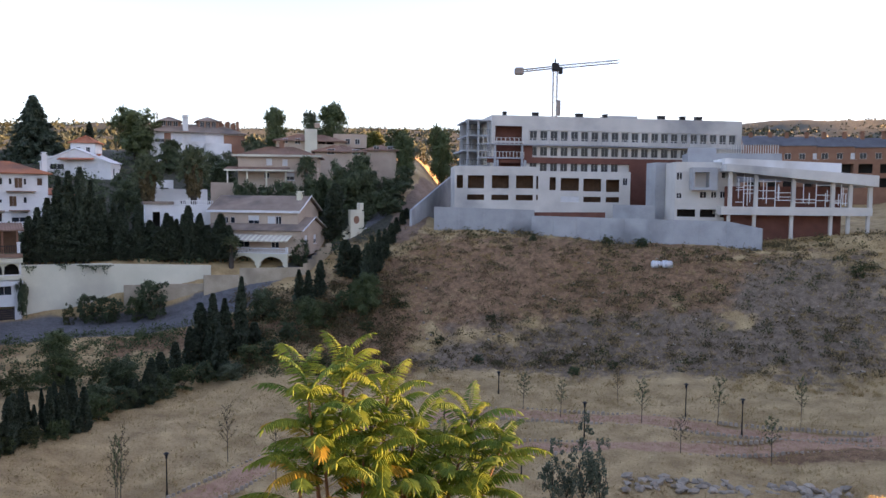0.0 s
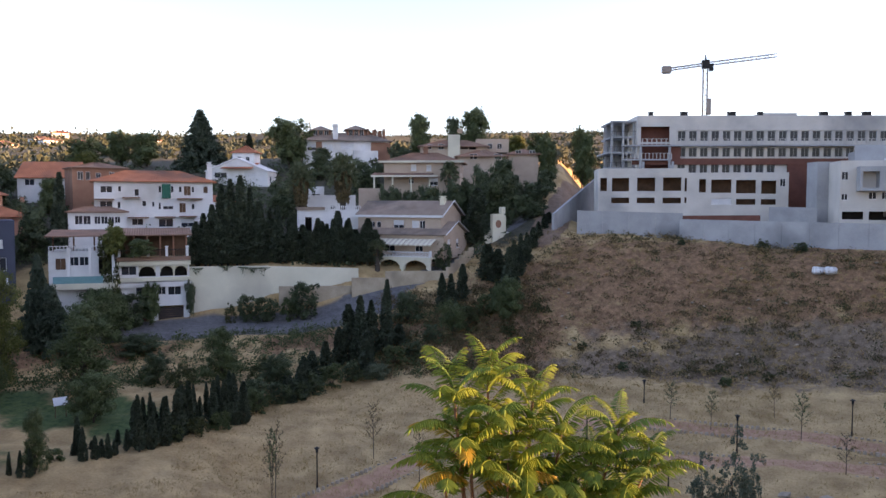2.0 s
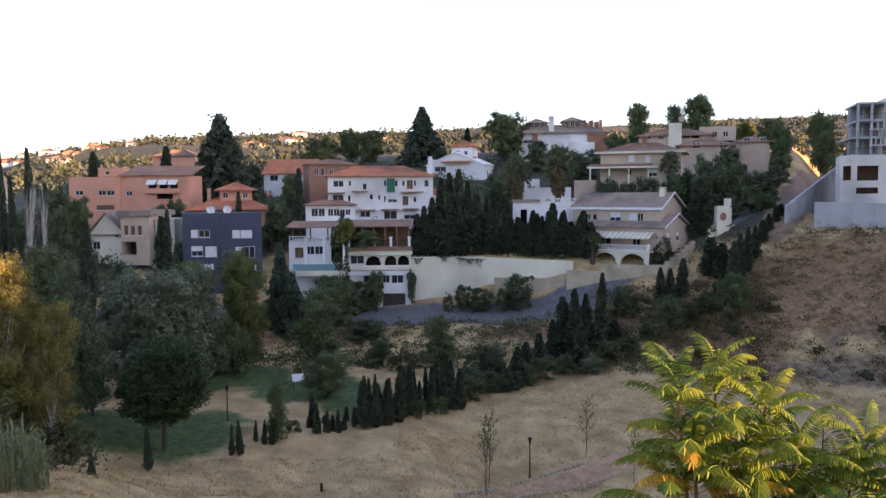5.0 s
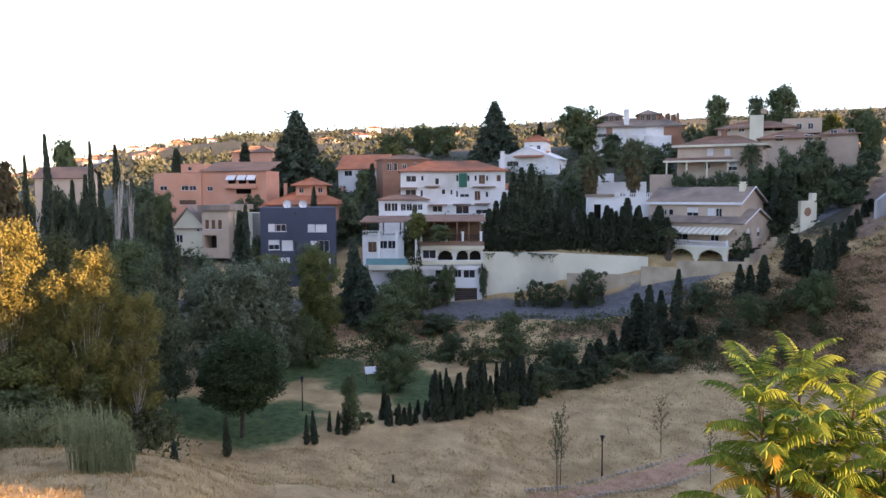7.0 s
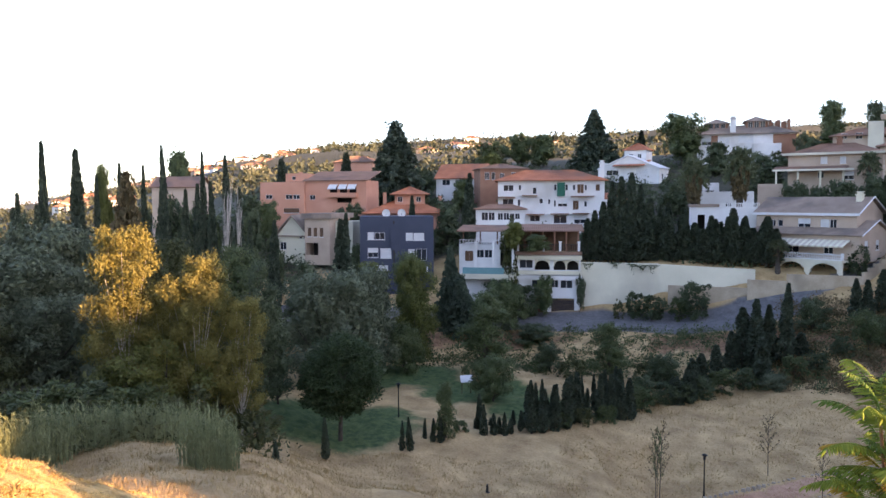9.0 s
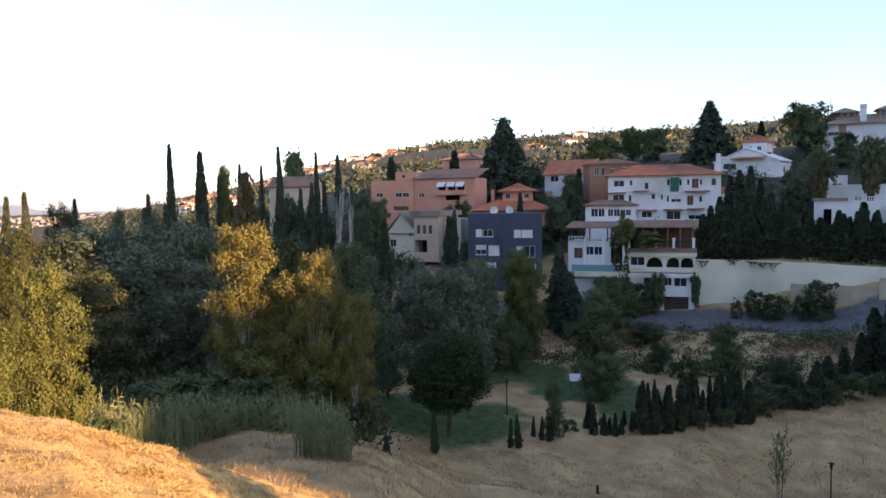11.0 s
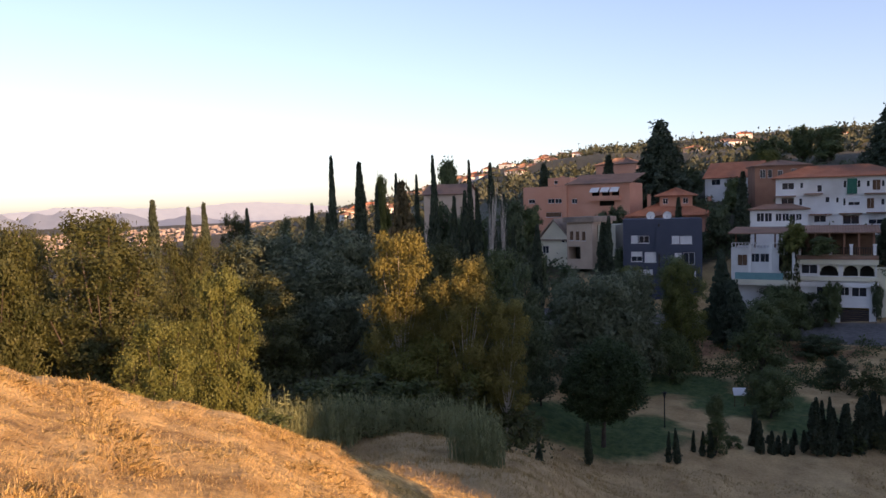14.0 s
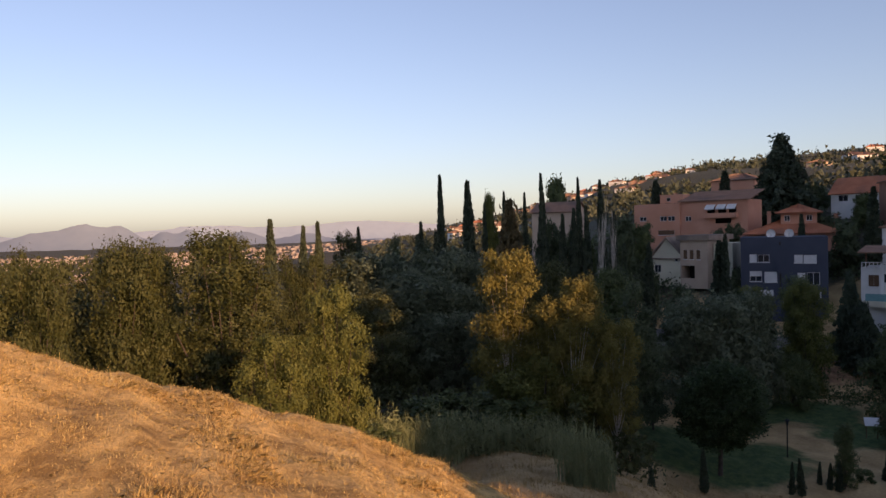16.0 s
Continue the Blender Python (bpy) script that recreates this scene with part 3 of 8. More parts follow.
# ---- houses on the hillside ----
def simple_house(name, label, az0, r0, az1, r1, zb, zt, depth, mat, wins=(), side=(), left=(), roof=None, below=6.0, category="house", inside=None):
    """A house whose front stands between two bearings; wins: openings of the front; roof: (kind, rise, material, overhang)."""
    m, w = corner_pose(az0, r0, az1, r1, zb)
    th = building(name, m, label, category)
    shell(th, w, depth, zt - zb, mat, {"front": list(wins), "right": list(side), "left": list(left)}, below=below, inside=inside)
    if roof:
        tile_roof(th, w, depth, zt - zb + 0.004, roof[1], roof[2], roof[3], kind=roof[0], wall_mat=mat)
    else:
        flat_roof(th, w, depth, zt - zb, mat)
    return th, w


def block_on(th, x0, y0, z0, w, d, h, mat, wins=(), roof=None, left=(), right=()):
    shell(th, w, d, h, mat, {"front": list(wins), "left": list(left), "right": list(right)}, z0, x0, y0)
    if roof:
        tile_roof(th, w, d, z0 + h + 0.004, roof[1], roof[2], roof[3], x0, y0, roof[0], mat)
    else:
        flat_roof(th, w, d, z0 + h, mat, x0=x0, y0=y0)


M["green_cloth"] = material("green_cloth", (0.02, 0.1, 0.07), (0.03, 0.14, 0.1), 2.0, 0.9, 0.1, 9.0)
M["pale_cloth"] = material("pale_striped_cloth", (0.45, 0.38, 0.3), (0.6, 0.53, 0.44), 3.0, 0.9, 0.1, 9.0)
M["glass_rail"] = material("blue_green_glass", (0.12, 0.26, 0.28), (0.16, 0.32, 0.34), 1.0, 0.15, 0, 4.0, spec=0.6)

# white apartment house
house, w = simple_house("apartment_house", "white four-storey house with red tiled roof above terraces", 34.52, 156, 26.86, 157, 18.3, 29.85, 11, M["white"],
    [(1.07, 9.43, 2.05, 1.25, "plain"), (4.07, 9.61, 0.57, 1.06, "plain"), (6.85, 8.83, 0.84, 1.33, "plain"), (8.17, 6.92, 0.76, 1.07, "plain"), (11.05, 9.49, 0.57, 1.29, "plain"), (13.26, 9.48, 0.57, 1.29, "plain"), (15.63, 8.97, 1.26, 1.79, "wood"), (14.72, 9.55, 0.54, 1.14, "plain"), (17.05, 9.53, 0.50, 1.14, "plain"), (0.93, 6.51, 2.17, 1.41, "bars"), (3.90, 6.49, 0.57, 1.33, "plain"), (9.89, 6.83, 0.50, 1.03, "plain"), (11.03, 6.33, 0.46, 1.33, "plain"), (11.84, 6.32, 1.87, 1.22, "half"), (14.78, 5.73, 1.15, 1.83, "wood"), (16.97, 6.29, 0.58, 1.14, "plain"), (6.35, 3.42, 1.99, 1.22, "bars"), (11.02, 3.00, 2.61, 1.61, "bars"), (15.04, 2.97, 2.49, 1.61, "half"), (19.19, 9.44, 0.84, 1.29, "wood")],
    roof=("hip", 2.2, M["tile_red"], 0.7))
bm = bmesh.new()
box(bm, 11.65, -0.5, 26.7 - 18.3, 13.23, -0.44, 29.4 - 18.3)
part("awning", bm, M["green_cloth"], house, "dark green roller awning")
for xa, xb, y in ((-0.31, 3.4, 26.54), (4.75, 7.8, 26.85), (14.36, 18.89, 26.67), (5.63, 9.25, 23.12), (10.38, 14.0, 23.21), (14.7, 17.87, 23.3)):
    bm = bmesh.new()
    box(bm, xa, -0.9, y - 18.3 - 0.12, xb, -0.003, y - 18.3 + 0.1)
    part("canopy", bm, M["tile_brown"], house)
chimney(house, w * 0.985, 2, 6, 33.24 - 18.3, M["white"], 0.8)
block_on(house, w + 0.01, 1.2, 0.0, 4.2, 8, 26.19 - 18.3, M["white"], [(1.2, 4.6, 1.2, 1.5, "plain"), (1.2, 1.4, 1.2, 1.5, "plain")], ("shed", 1.2, M["tile_red"], 0.4))

# glazed sunroom in front of it
sun_room, w = simple_house("sunroom", "glazed sunroom annex with brown tiled roof", 36.14, 150, 32.56, 150, 20.79, 24.26, 5, M["white"],
    [(1.08, 1.30, 1.28, 1.57, "plain"), (2.43, 1.29, 1.21, 1.57, "plain"), (4.19, 1.35, 1.02, 1.39, "plain"), (5.29, 1.35, 1.10, 1.39, "plain"), (6.50, 1.48, 0.92, 1.17, "plain"), (7.49, 1.48, 0.95, 1.17, "plain")], roof=("hip", 0.9, M["tile_brown"], 0.5))

# brown brick neighbour and red roofs behind
simple_house("brick_house", "brown brick house with flat brown roof behind the white house", 35.8, 172, 32.39, 174, 20, 32.91, 9, M["brick"], [(0.96, 10.44, 1.06, 1.67, "plain"), (2.45, 10.44, 0.85, 1.67, "plain"), (4.37, 10.44, 0.94, 1.47, "plain"), (6.94, 10.65, 0.95, 1.47, "plain"), (10.41, 10.86, 0.96, 1.48, "plain")], roof=("hip", 1.2, M["tile_brown"], 0.4))
simple_house("white_house", "white house with tiled gable roof among trees", 39.02, 188, 35.72, 184, 22, 31.1, 9, M["white"], [(1.47, 7.54, 2.00, 1.34, "plain"), (6.03, 7.49, 2.12, 1.33, "plain")], side=[(2, 5, 1.3, 1.3, "plain")], roof=("gable_x", 3.6, M["tile_red"], 0.5))

# terraced house above the street
terrace, w = simple_house("terraced_house", "pale house with arched loggia, terraces and dark garage door", 33.14, 133.5, 28.52, 133.5, 6.2, 15.96, 9, M["white"],
    [(0.43, 8.15, 2.30, 1.45, "bars"), (3.02, 7.87, 2.56, 1.71, "void"), (6.23, 7.85, 4.26, 1.65, "void"), (2.54, 4.87, 2.79, 1.49, "plain"), (5.82, 4.85, 1.25, 1.42, "plain"), (7.40, 4.74, 2.04, 1.42, "plain"), (5.87, 0.44, 3.88, 2.59, "void"), (3.00, 0.46, 1.42, 2.75, "void")], below=3)
def arch(thing, x, z, w, h, mat):
    """A round-headed surround that fills the upper corners of an opening."""
    bm = bmesh.new()
    n = 14
    for k in range(n):
        f0, f1 = k / n, (k + 1) / n
        d = [h * 0.55 * (1 - math.sqrt(max(0, 1 - (2 * f - 1) ** 2))) for f in (f0, f1)]
        box(bm, x + w * f0, 0.02, z + h - max(d) - 0.06, x + w * f1, 0.22, z + h)
    part("arch", bm, mat, thing)


for ax, aw in ((3.02, 2.56), (6.23, 2.1), (8.39, 2.1)):
    arch(terrace, ax, 7.86, aw, 1.68, M["cream"])
box_part("pier", M["cream"], terrace, (8.24, 0.01, 7.85, 8.48, 0.24, 9.5))
M["garage"] = material("dark_brown_door", (0.035, 0.025, 0.022), (0.055, 0.04, 0.035), 1.0, 0.6, 0.1, 9.0)
gx0, gx1 = 5.87, 9.77
bm = bmesh.new()
for k in range(8):
    box(bm, gx0 + 0.02, 0.12, 0.34 * k + 0.02, gx1 - 0.02, 0.17, 0.34 * k + 0.33)
part("garage_door", bm, M["garage"], terrace, "dark brown panelled garage door")
dx0, dx1 = 2.99, 4.41
box_part("door", M["redbrick"], terrace, (dx0 + 0.02, 0.12, 0.02, dx1 - 0.02, 0.17, 2.7), "dark red entrance door")
for z0, z1, mat, out in ((7.15, 7.73, M["cream"], 0.7), (6.18, 6.96, M["white"], 0.5), (10.45, 11.03, M["tile_brown"], 0.9), (9.67, 10.35, M["cream"], 0.7)):
    box_part("parapet", mat, terrace, (-0.2, -out, z0, w + 0.2, -0.004, z1))
for k in range(5):
    px = (0.02, 0.2, 0.42, 0.68, 0.97)[k] * w
    bm = bmesh.new()
    zt = 17.32 - 6.2
    box(bm, px - 0.2, -0.85, zt + 0.002, px + 0.2, -0.45, zt + 1.5)
    box(bm, px - 0.28, -0.93, zt + 1.502, px + 0.28, -0.37, zt + 1.65)
    part("pillar", bm, M["white"], terrace)
zt = 17.32 - 6.2
railing(terrace, (0, -0.65, zt), (w, -0.65, zt), 1.1, M["iron"], 0.3)
# shaded pergola with low tiled roof on the terrace
zr = 20.75 - 6.2
block = box_part("terrace_back_wall", M["wood"], terrace, (0.2, 5.5, zt - 0.3, w - 0.2, 5.7, zr))
tile_roof(terrace, w * 1.0, 5.5, zr, 0.9, M["tile_brown"], 0.5, 0, 0.2, "shed")
for k in range(6):
    bm = bmesh.new()
    tube(bm, (0.4 + k * (w - 0.8) / 5, 0.5, zt - 0.2), (0.4 + k * (w - 0.8) / 5, 0.5, zr - 0.1), 0.14, 0.14, 8)
    part("column", bm, M["brick"], terrace)

# lower left terrace with glass balustrade
low, w = simple_house("terrace_annex", "pale annex with sunlit terrace and glass balustrade", 37.37, 136, 33.1, 134.5, 8.5, 17.99, 7, M["white"],
    [(1.02, 6.89, 1.48, 1.80, "wood"), (2.90, 7.46, 1.47, 1.43, "plain"), (4.44, 7.46, 1.47, 1.43, "plain"), (7.24, 6.13, 2.40, 2.55, "void")], below=5)
za = 13.37 - 8.5
box_part("terrace_slab", M["cream"], low, (0.6, -2.4, za - 0.9, w, -0.004, za))
box_part("glass_panel", M["glass_rail"], low, (1.0, -2.35, za + 0.003, w * 0.8, -2.3, za + 1.1), "blue-green glass balustrade")
railing(low, (0.2, -0.3, 18.09 - 8.5), (w, -0.3, 18.09 - 8.5), 1.0, M["white"], 0.5, post=0.07)
for px in (0.32, 0.62, 0.95):
    bm = bmesh.new()
    box(bm, px * w - 0.22, -2.3, za - 3.2 + 3.2, px * w + 0.22, -1.9, 18.97 - 8.5)
    part("pillar", bm, M["white"], low)
zr = 20.65 - 8.5
for k in range(4):
    bm = bmesh.new()
    tube(bm, (0.6 + k * (w - 1.2) / 3, 0.8, 17.9 - 8.5), (0.6 + k * (w - 1.2) / 3, 0.8, zr - 0.05), 0.13, 0.13, 7)
    part("column", bm, M["wood"], low)
tile_roof(low, w, 5.5, zr, 0.8, M["tile_brown"], 0.5, 0, 0.3, "shed")

# villa with stepped gables
villa, w = simple_house("villa", "beige villa with grey tiled gables, balustrade and striped awning", 16.64, 147, 10.55, 139.5, 16.0, 23.59, 9.5, M["beige"],
    [(2.56, 5.34, 0.94, 1.12, "plain"), (3.93, 5.36, 0.86, 1.11, "plain"), (7.39, 5.00, 2.13, 1.78, "half"), (11.14, 4.99, 1.46, 1.69, "shut"), (12.66, 5.02, 1.11, 1.68, "plain"), (0.41, 1.31, 1.84, 1.88, "plain")], side=[(2.2, 4.2, 1.1, 1.4, "plain")], roof=("gable_x", 2.7, M["tile_grey"], 0.55))
chimney(villa, w * 0.93, 3.6, 8, 26.61 - 16, M["cream"], 0.9)
box_part("eaves_band", M["frame"], villa, (-0.57, -0.6, 23.39 - 16.0 - 0.12, w + 0.57, -0.45, 23.69 - 16.0))
bm = bmesh.new()
zt = 23.59 - 16.0
for ya, yb, zA, zB in ((-0.6, 4.75, zt, zt + 2.75), (10.1, 4.75, zt, zt + 2.75)):
    tube(bm, (w + 0.6, ya, zA), (w + 0.6, yb, zB), 0.13, 0.13, 4)
part("bargeboard", bm, M["frame"], villa, "white painted gable edge")
# its lower storey, which stands forward
zl = 20.24 - 16.0
block_on(villa, 0.6, -2.2, 0.0, w + 0.9, 11.0, zl, M["beige"], [(w * 0.35, 1.2, 2.2, 2.2, "bars"), (w * 0.72, 1.2, 1.5, 2.2, "bars"), (0.8, 1.6, 1.4, 1.3, "plain")], ("gable_x", 2.3, M["tile_grey"], 0.5), right=[(1.5, 1.8, 1.3, 1.6, "half"), (5.6, 1.8, 1.3, 1.6, "half")])
bm = bmesh.new()
for ya, yb in ((-2.8, 3.3), (9.3, 3.3)):
    tube(bm, (w + 2.05, ya, zl), (w + 2.05, yb, zl + 2.4), 0.12, 0.12, 4)
part("bargeboard", bm, M["frame"], villa, "white painted gable edge")
# balcony on arches with balustrade and awning
bx0, bx1 = w * 0.36, w * 1.0
zb = 16.39 - 16.0
bm = bmesh.new()
box(bm, bx0, -5.0, zb - 0.35, bx1, -2.21, zb)
for px in (bx0, (bx0 + bx1) / 2 - 0.25, bx1 - 0.5):
    box(bm, px, -4.9, -4.0, px + 0.5, -4.4, zb - 0.352)
n = 18
for (xa, xb) in ((bx0 + 0.5, (bx0 + bx1) / 2 - 0.25), ((bx0 + bx1) / 2 + 0.25, bx1 - 0.5)):
    for k in range(n):
        f0, f1 = k / n, (k + 1) / n
        top = zb - 0.353
        h0, h1 = 1.6 * (1 - math.sqrt(max(0, 1 - (2 * f0 - 1) ** 2))), 1.6 * (1 - math.sqrt(max(0, 1 - (2 * f1 - 1) ** 2)))
        box(bm, xa + (xb - xa) * f0, -4.88, top - max(h0, h1) - 0.15, xa + (xb - xa) * f1, -4.45, top)
part("arcade", bm, M["cream"], villa, "cream arcade below the balcony")
bm = bmesh.new()
for k in range(int((bx1 - bx0) / 0.28)):
    x = bx0 + 0.14 + k * 0.28
    for (z0, z1, ra, rb) in ((0.12, 0.35, 0.04, 0.085), (0.35, 0.6, 0.085, 0.04), (0.6, 0.82, 0.04, 0.06)):
        tube(bm, (x, -4.85, zb + z0), (x, -4.85, zb + z1), ra, rb, 6)
box(bm, bx0, -4.95, zb + 0.003, bx1, -4.75, zb + 0.12)
box(bm, bx0, -4.95, zb + 0.82, bx1, -4.75, zb + 0.95)
for x in (bx0, bx1):
    box(bm, x - 0.18, -5.03, zb + 0.002, x + 0.18, -4.67, zb + 1.15)
part("balustrade", bm, M["frame"], villa, "white turned balustrade")
for (xa, xb) in ((bx0 - 0.6, (bx0 + bx1) / 2 - 0.2), ((bx0 + bx1) / 2 - 0.1, bx1)):
    bm = bmesh.new()
    zt = 19.51 - 16.0
    stripes = 12
    for k in range(stripes):
        a, b = xa + (xb - xa) * k / stripes, xa + (xb - xa) * (k + 1) / stripes
        v = [bm.verts.new(q) for q in ((a, -2.25, zt), (b, -2.25, zt), (b, -4.6, zt - 0.9), (a, -4.6, zt - 0.9), (b, -4.6, zt - 1.15), (a, -4.6, zt - 1.15))]
        bm.faces.new(v[:4])
        bm.faces.new((v[3], v[2], v[4], v[5]))
    bmesh.ops.remove_doubles(bm, verts=bm.verts, dist=1e-4)
    aw = part("awning", bm, M["pale_cloth"], villa, "pale striped cloth awning")
    aw.data.materials.append(M["cream"])
    for i, p in enumerate(aw.data.polygons):
        p.material_index = (i // 2) % 2

# dark blue twin house
navy, w = simple_house("blue_house", "dark blue-grey flat-roofed twin house with white shutters", 44.66, 138, 39.26, 138, 10, 22.86, 10, M["navy"],
    [(1.36, 9.10, 1.11, 1.30, "shut"), (2.63, 9.08, 1.76, 1.24, "bars"), (8.10, 8.93, 1.23, 1.32, "shut"), (9.46, 8.90, 1.89, 1.32, "shut"), (1.36, 5.92, 1.85, 1.70, "half"), (3.59, 5.78, 1.93, 1.74, "shut"), (8.53, 5.69, 1.14, 1.65, "shut"), (9.92, 5.32, 1.86, 2.09, "plain"), (2.83, 3.62, 2.09, 0.92, "shut"), (10.27, 3.12, 1.70, 1.20, "shut"), (1.19, 1.56, 1.92, 1.48, "plain"), (6.34, 1.43, 1.62, 1.99, "plain")])
# near-black strip laid on the wall as the shade of its centre notch
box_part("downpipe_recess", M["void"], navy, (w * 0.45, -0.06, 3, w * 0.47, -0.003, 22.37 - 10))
zb = 22.86 - 10
box_part("parapet", M["navy"], navy, (w * 0.42, -0.35, zb - 5.6, w * 0.5, -0.004, zb - 1.0))
for az in (42.73, 41.6):
    x, y = spot(az, 138.6)
    dish = building("satellite_dish", pose(x, y, 22.88 + 0.3, 0, 0, az), "white satellite dish on the flat roof", "satellite dish")
    bm = bmesh.new()
    rings = [(0, 0.18), (0.35, 0.14), (0.65, 0.05), (0.72, 0.0)]
    prev = None
    for rad, dep in rings:
        ring = [bm.verts.new((rad * math.cos(k * math.tau / 18), dep + 0.3, 0.55 + rad * math.sin(k * math.tau / 18))) for k in range(18)] if rad else [bm.verts.new((0, dep + 0.3, 0.55))]
        if prev:
            for k in range(18):
                bm.faces.new((prev[k % len(prev)], ring[k], ring[(k + 1) % 18]) if len(prev) == 1 else (prev[k], ring[k], ring[(k + 1) % 18], prev[(k + 1) % 18]))
        prev = ring
    part("reflector", bm, M["frame"], dish, smooth=True)
    bm = bmesh.new()
    tube(bm, (0, 0.5, -0.05), (0, 0.5, 0.5), 0.05, 0.05, 6)
    tube(bm, (0, 0.4, 0.1), (0, -0.35, 0.5), 0.025, 0.025, 5)
    part("mast", bm, M["iron"], dish)

# beige house with sloping roof
beige, w = simple_house("cream_house", "cream house with sloping brown roof and dark windows", 50.57, 152, 48.46, 149, 14, 19.31, 9, M["cream"],
    [(0.52, 2.68, 1.35, 1.46, "plain"), (4.64, 4.77, 0.63, 1.56, "plain"), (5.46, 4.78, 0.59, 1.55, "plain")], left=[(3, 3, 1.4, 1.4, "plain")], roof=("shed", 0.6, M["tile_grey"], 0.4))
tile_roof(beige, w * 1.0, 9, 19.31 - 14 + 0.2, 3.8, M["tile_grey"], 0.5, 0, 0, "gable_y", M["cream"])
block_on(beige, w + 0.01, -1.0, 0, 5.2, 9, 22.47 - 14, M["beige"], [(0.65, 5.28, 0.73, 1.73, "wood"), (1.87, 5.25, 0.73, 1.73, "wood"), (3.14, 5.23, 0.73, 1.74, "wood"), (0.23, 1.83, 2.56, 2.29, "void")])
box_part("eaves_band", M["tile_grey"], beige, (w - 0.5, -1.6, 22.67 - 14, w + 5.8, 8.5, 23.61 - 14))
block_on(beige, w + 5.4, 1.0, 0, 3.5, 7, 21.8 - 14, M["cream"], [(1.0, 4.5, 1.2, 1.4, "plain")])

# salmon house
salmon, w = simple_house("salmon_house", "salmon pink flat-fronted house with awnings", 51.71, 172, 48.61, 168, 18, 29.63, 9, M["salmon"],
    [(1.24, 8.36, 1.53, 0.93, "plain"), (5.77, 8.30, 1.52, 1.00, "plain"), (7.45, 8.29, 1.52, 1.00, "plain"), (5.35, 5.39, 3.52, 1.01, "wood")])
block_on(salmon, w + 0.01, 0.6, 0, 13.5, 9, 30.22 - 18, M["salmon"], [(0.96, 8.15, 1.23, 1.01, "plain"), (5.45, 9.66, 1.62, 1.30, "void"), (7.62, 9.62, 1.68, 1.27, "void"), (9.74, 9.61, 1.58, 1.19, "void"), (7.09, 7.55, 3.20, 0.99, "void")], ("shed", 2.2, M["tile_brown"], 0.5))
for a, b in ((5.38, 7.27), (7.62, 9.42), (9.66, 11.49)):
    bm = bmesh.new()
    z1 = 29.39 - 18
    v = [bm.verts.new(q) for q in ((w + a, 0.55, z1), (w + b, 0.55, z1), (w + b, -0.7, z1 - 0.85), (w + a, -0.7, z1 - 0.85), (w + b, -0.7, z1 - 1.05), (w + a, -0.7, z1 - 1.05))]
    bm.faces.new(v[:4]), bm.faces.new((v[3], v[2], v[4], v[5]))
    part("awning", bm, M["frame"], salmon, "white cloth awning")
box_part("balcony_front", M["salmon"], salmon, (w + 4.84, -0.6, 26.67 - 18, w + 11.67, 0.58, 27.62 - 18))
block_on(salmon, w * 0.5, 2, 29.63 - 18 + 0.4, 5, 5, 1.5, M["salmon"], [(1.4, 0.4, 0.9, 0.8, "plain")])
chimney(salmon, w * 0.72, 5, 8, 31.67 - 18, M["salmon"], 0.7)

# red tiled villa with a raised pavilion
tiled, w = simple_house("tiled_villa", "terracotta villa with layered red tiled roofs", 44.06, 158, 38.61, 158, 15, 23.4, 11, M["salmon"], [(3, 6.2, 1.6, 1.4, "plain"), (9, 6.2, 1.6, 1.4, "plain")], roof=("hip", 2.6, M["tile_red"], 1.2))
zt = 24.95 - 15
block_on(tiled, w * 0.36, 3.2, zt, 6.2, 6, 27.24 - 24.95, M["salmon"], [(0.6, 0.7, 1.0, 1.1, "plain"), (4.4, 0.7, 1.0, 1.1, "plain")], ("hip", 1.6, M["tile_red"], 1.0))
chimney(tiled, w * 0.22, 6, zt - 1, 27.05 - 15, M["salmon"], 0.7)
chimney(tiled, w * 0.99, 6, zt - 1, 26.28 - 15, M["salmon"], 0.7)

# ---- houses higher up ----
top1, w = simple_house("white_gabled_house", "white gabled house with small red roofed tower", 27.31, 203, 23.07, 198, 26, 33.65, 9, M["white"], [(2.20, 6.05, 3.12, 2.48, "half"), (9.77, 6.43, 3.03, 2.05, "shut")], roof=("gable_y", 3.4, M["frame"], 0.3), side=[(2, 5, 1.4, 1.4, "plain")])
tile_roof(top1, w * 0.45, 6, 34.36 - 26, 1.6, M["tile_red"], 0.4, w * 0.3, -1.2, "shed")
block_on(top1, w * 0.35, 4, 34.9 - 26, 5.6, 5, 3.6, M["white"], [(1.2, 1.4, 1.0, 1.2, "plain"), (3.4, 1.4, 1.0, 1.2, "plain")], ("hip", 1.8, M["tile_red"], 0.5))
chimney(top1, 1.8, 0.5, 4, 34.56 - 26, M["frame"], 0.9)

# long mansion with turrets and many chimneys
mansion, w = simple_house("mansion", "white and brick mansion with turrets and many chimneys", 20.44, 214, 14.32, 216, 36, 42.65, 11, M["white"],
    [(0.70, 3.92, 2.95, 1.76, "half"), (5.12, 3.86, 1.00, 1.89, "shut"), (6.31, 3.84, 1.13, 1.89, "shut"), (9.62, 4.51, 3.57, 2.35, "shut"), (18.32, 4.04, 1.44, 1.87, "plain")], roof=("hip", 2.6, M["tile_grey"], 0.8))
box_part("brick_corner", M["brick"], mansion, (w - 5.2, -0.14, -2, w + 0.1, -0.004, 42.36 - 36))
box_part("brick_panel", M["brick"], mansion, (w * 0.13, -0.14, -2, w * 0.2, -0.004, 42.36 - 36))
block_on(mansion, w * 0.56, -3.4, -2, 6.5, 3.38, 5.6, M["white"], [(0.8, 1.2, 2.0, 1.6, "plain")])
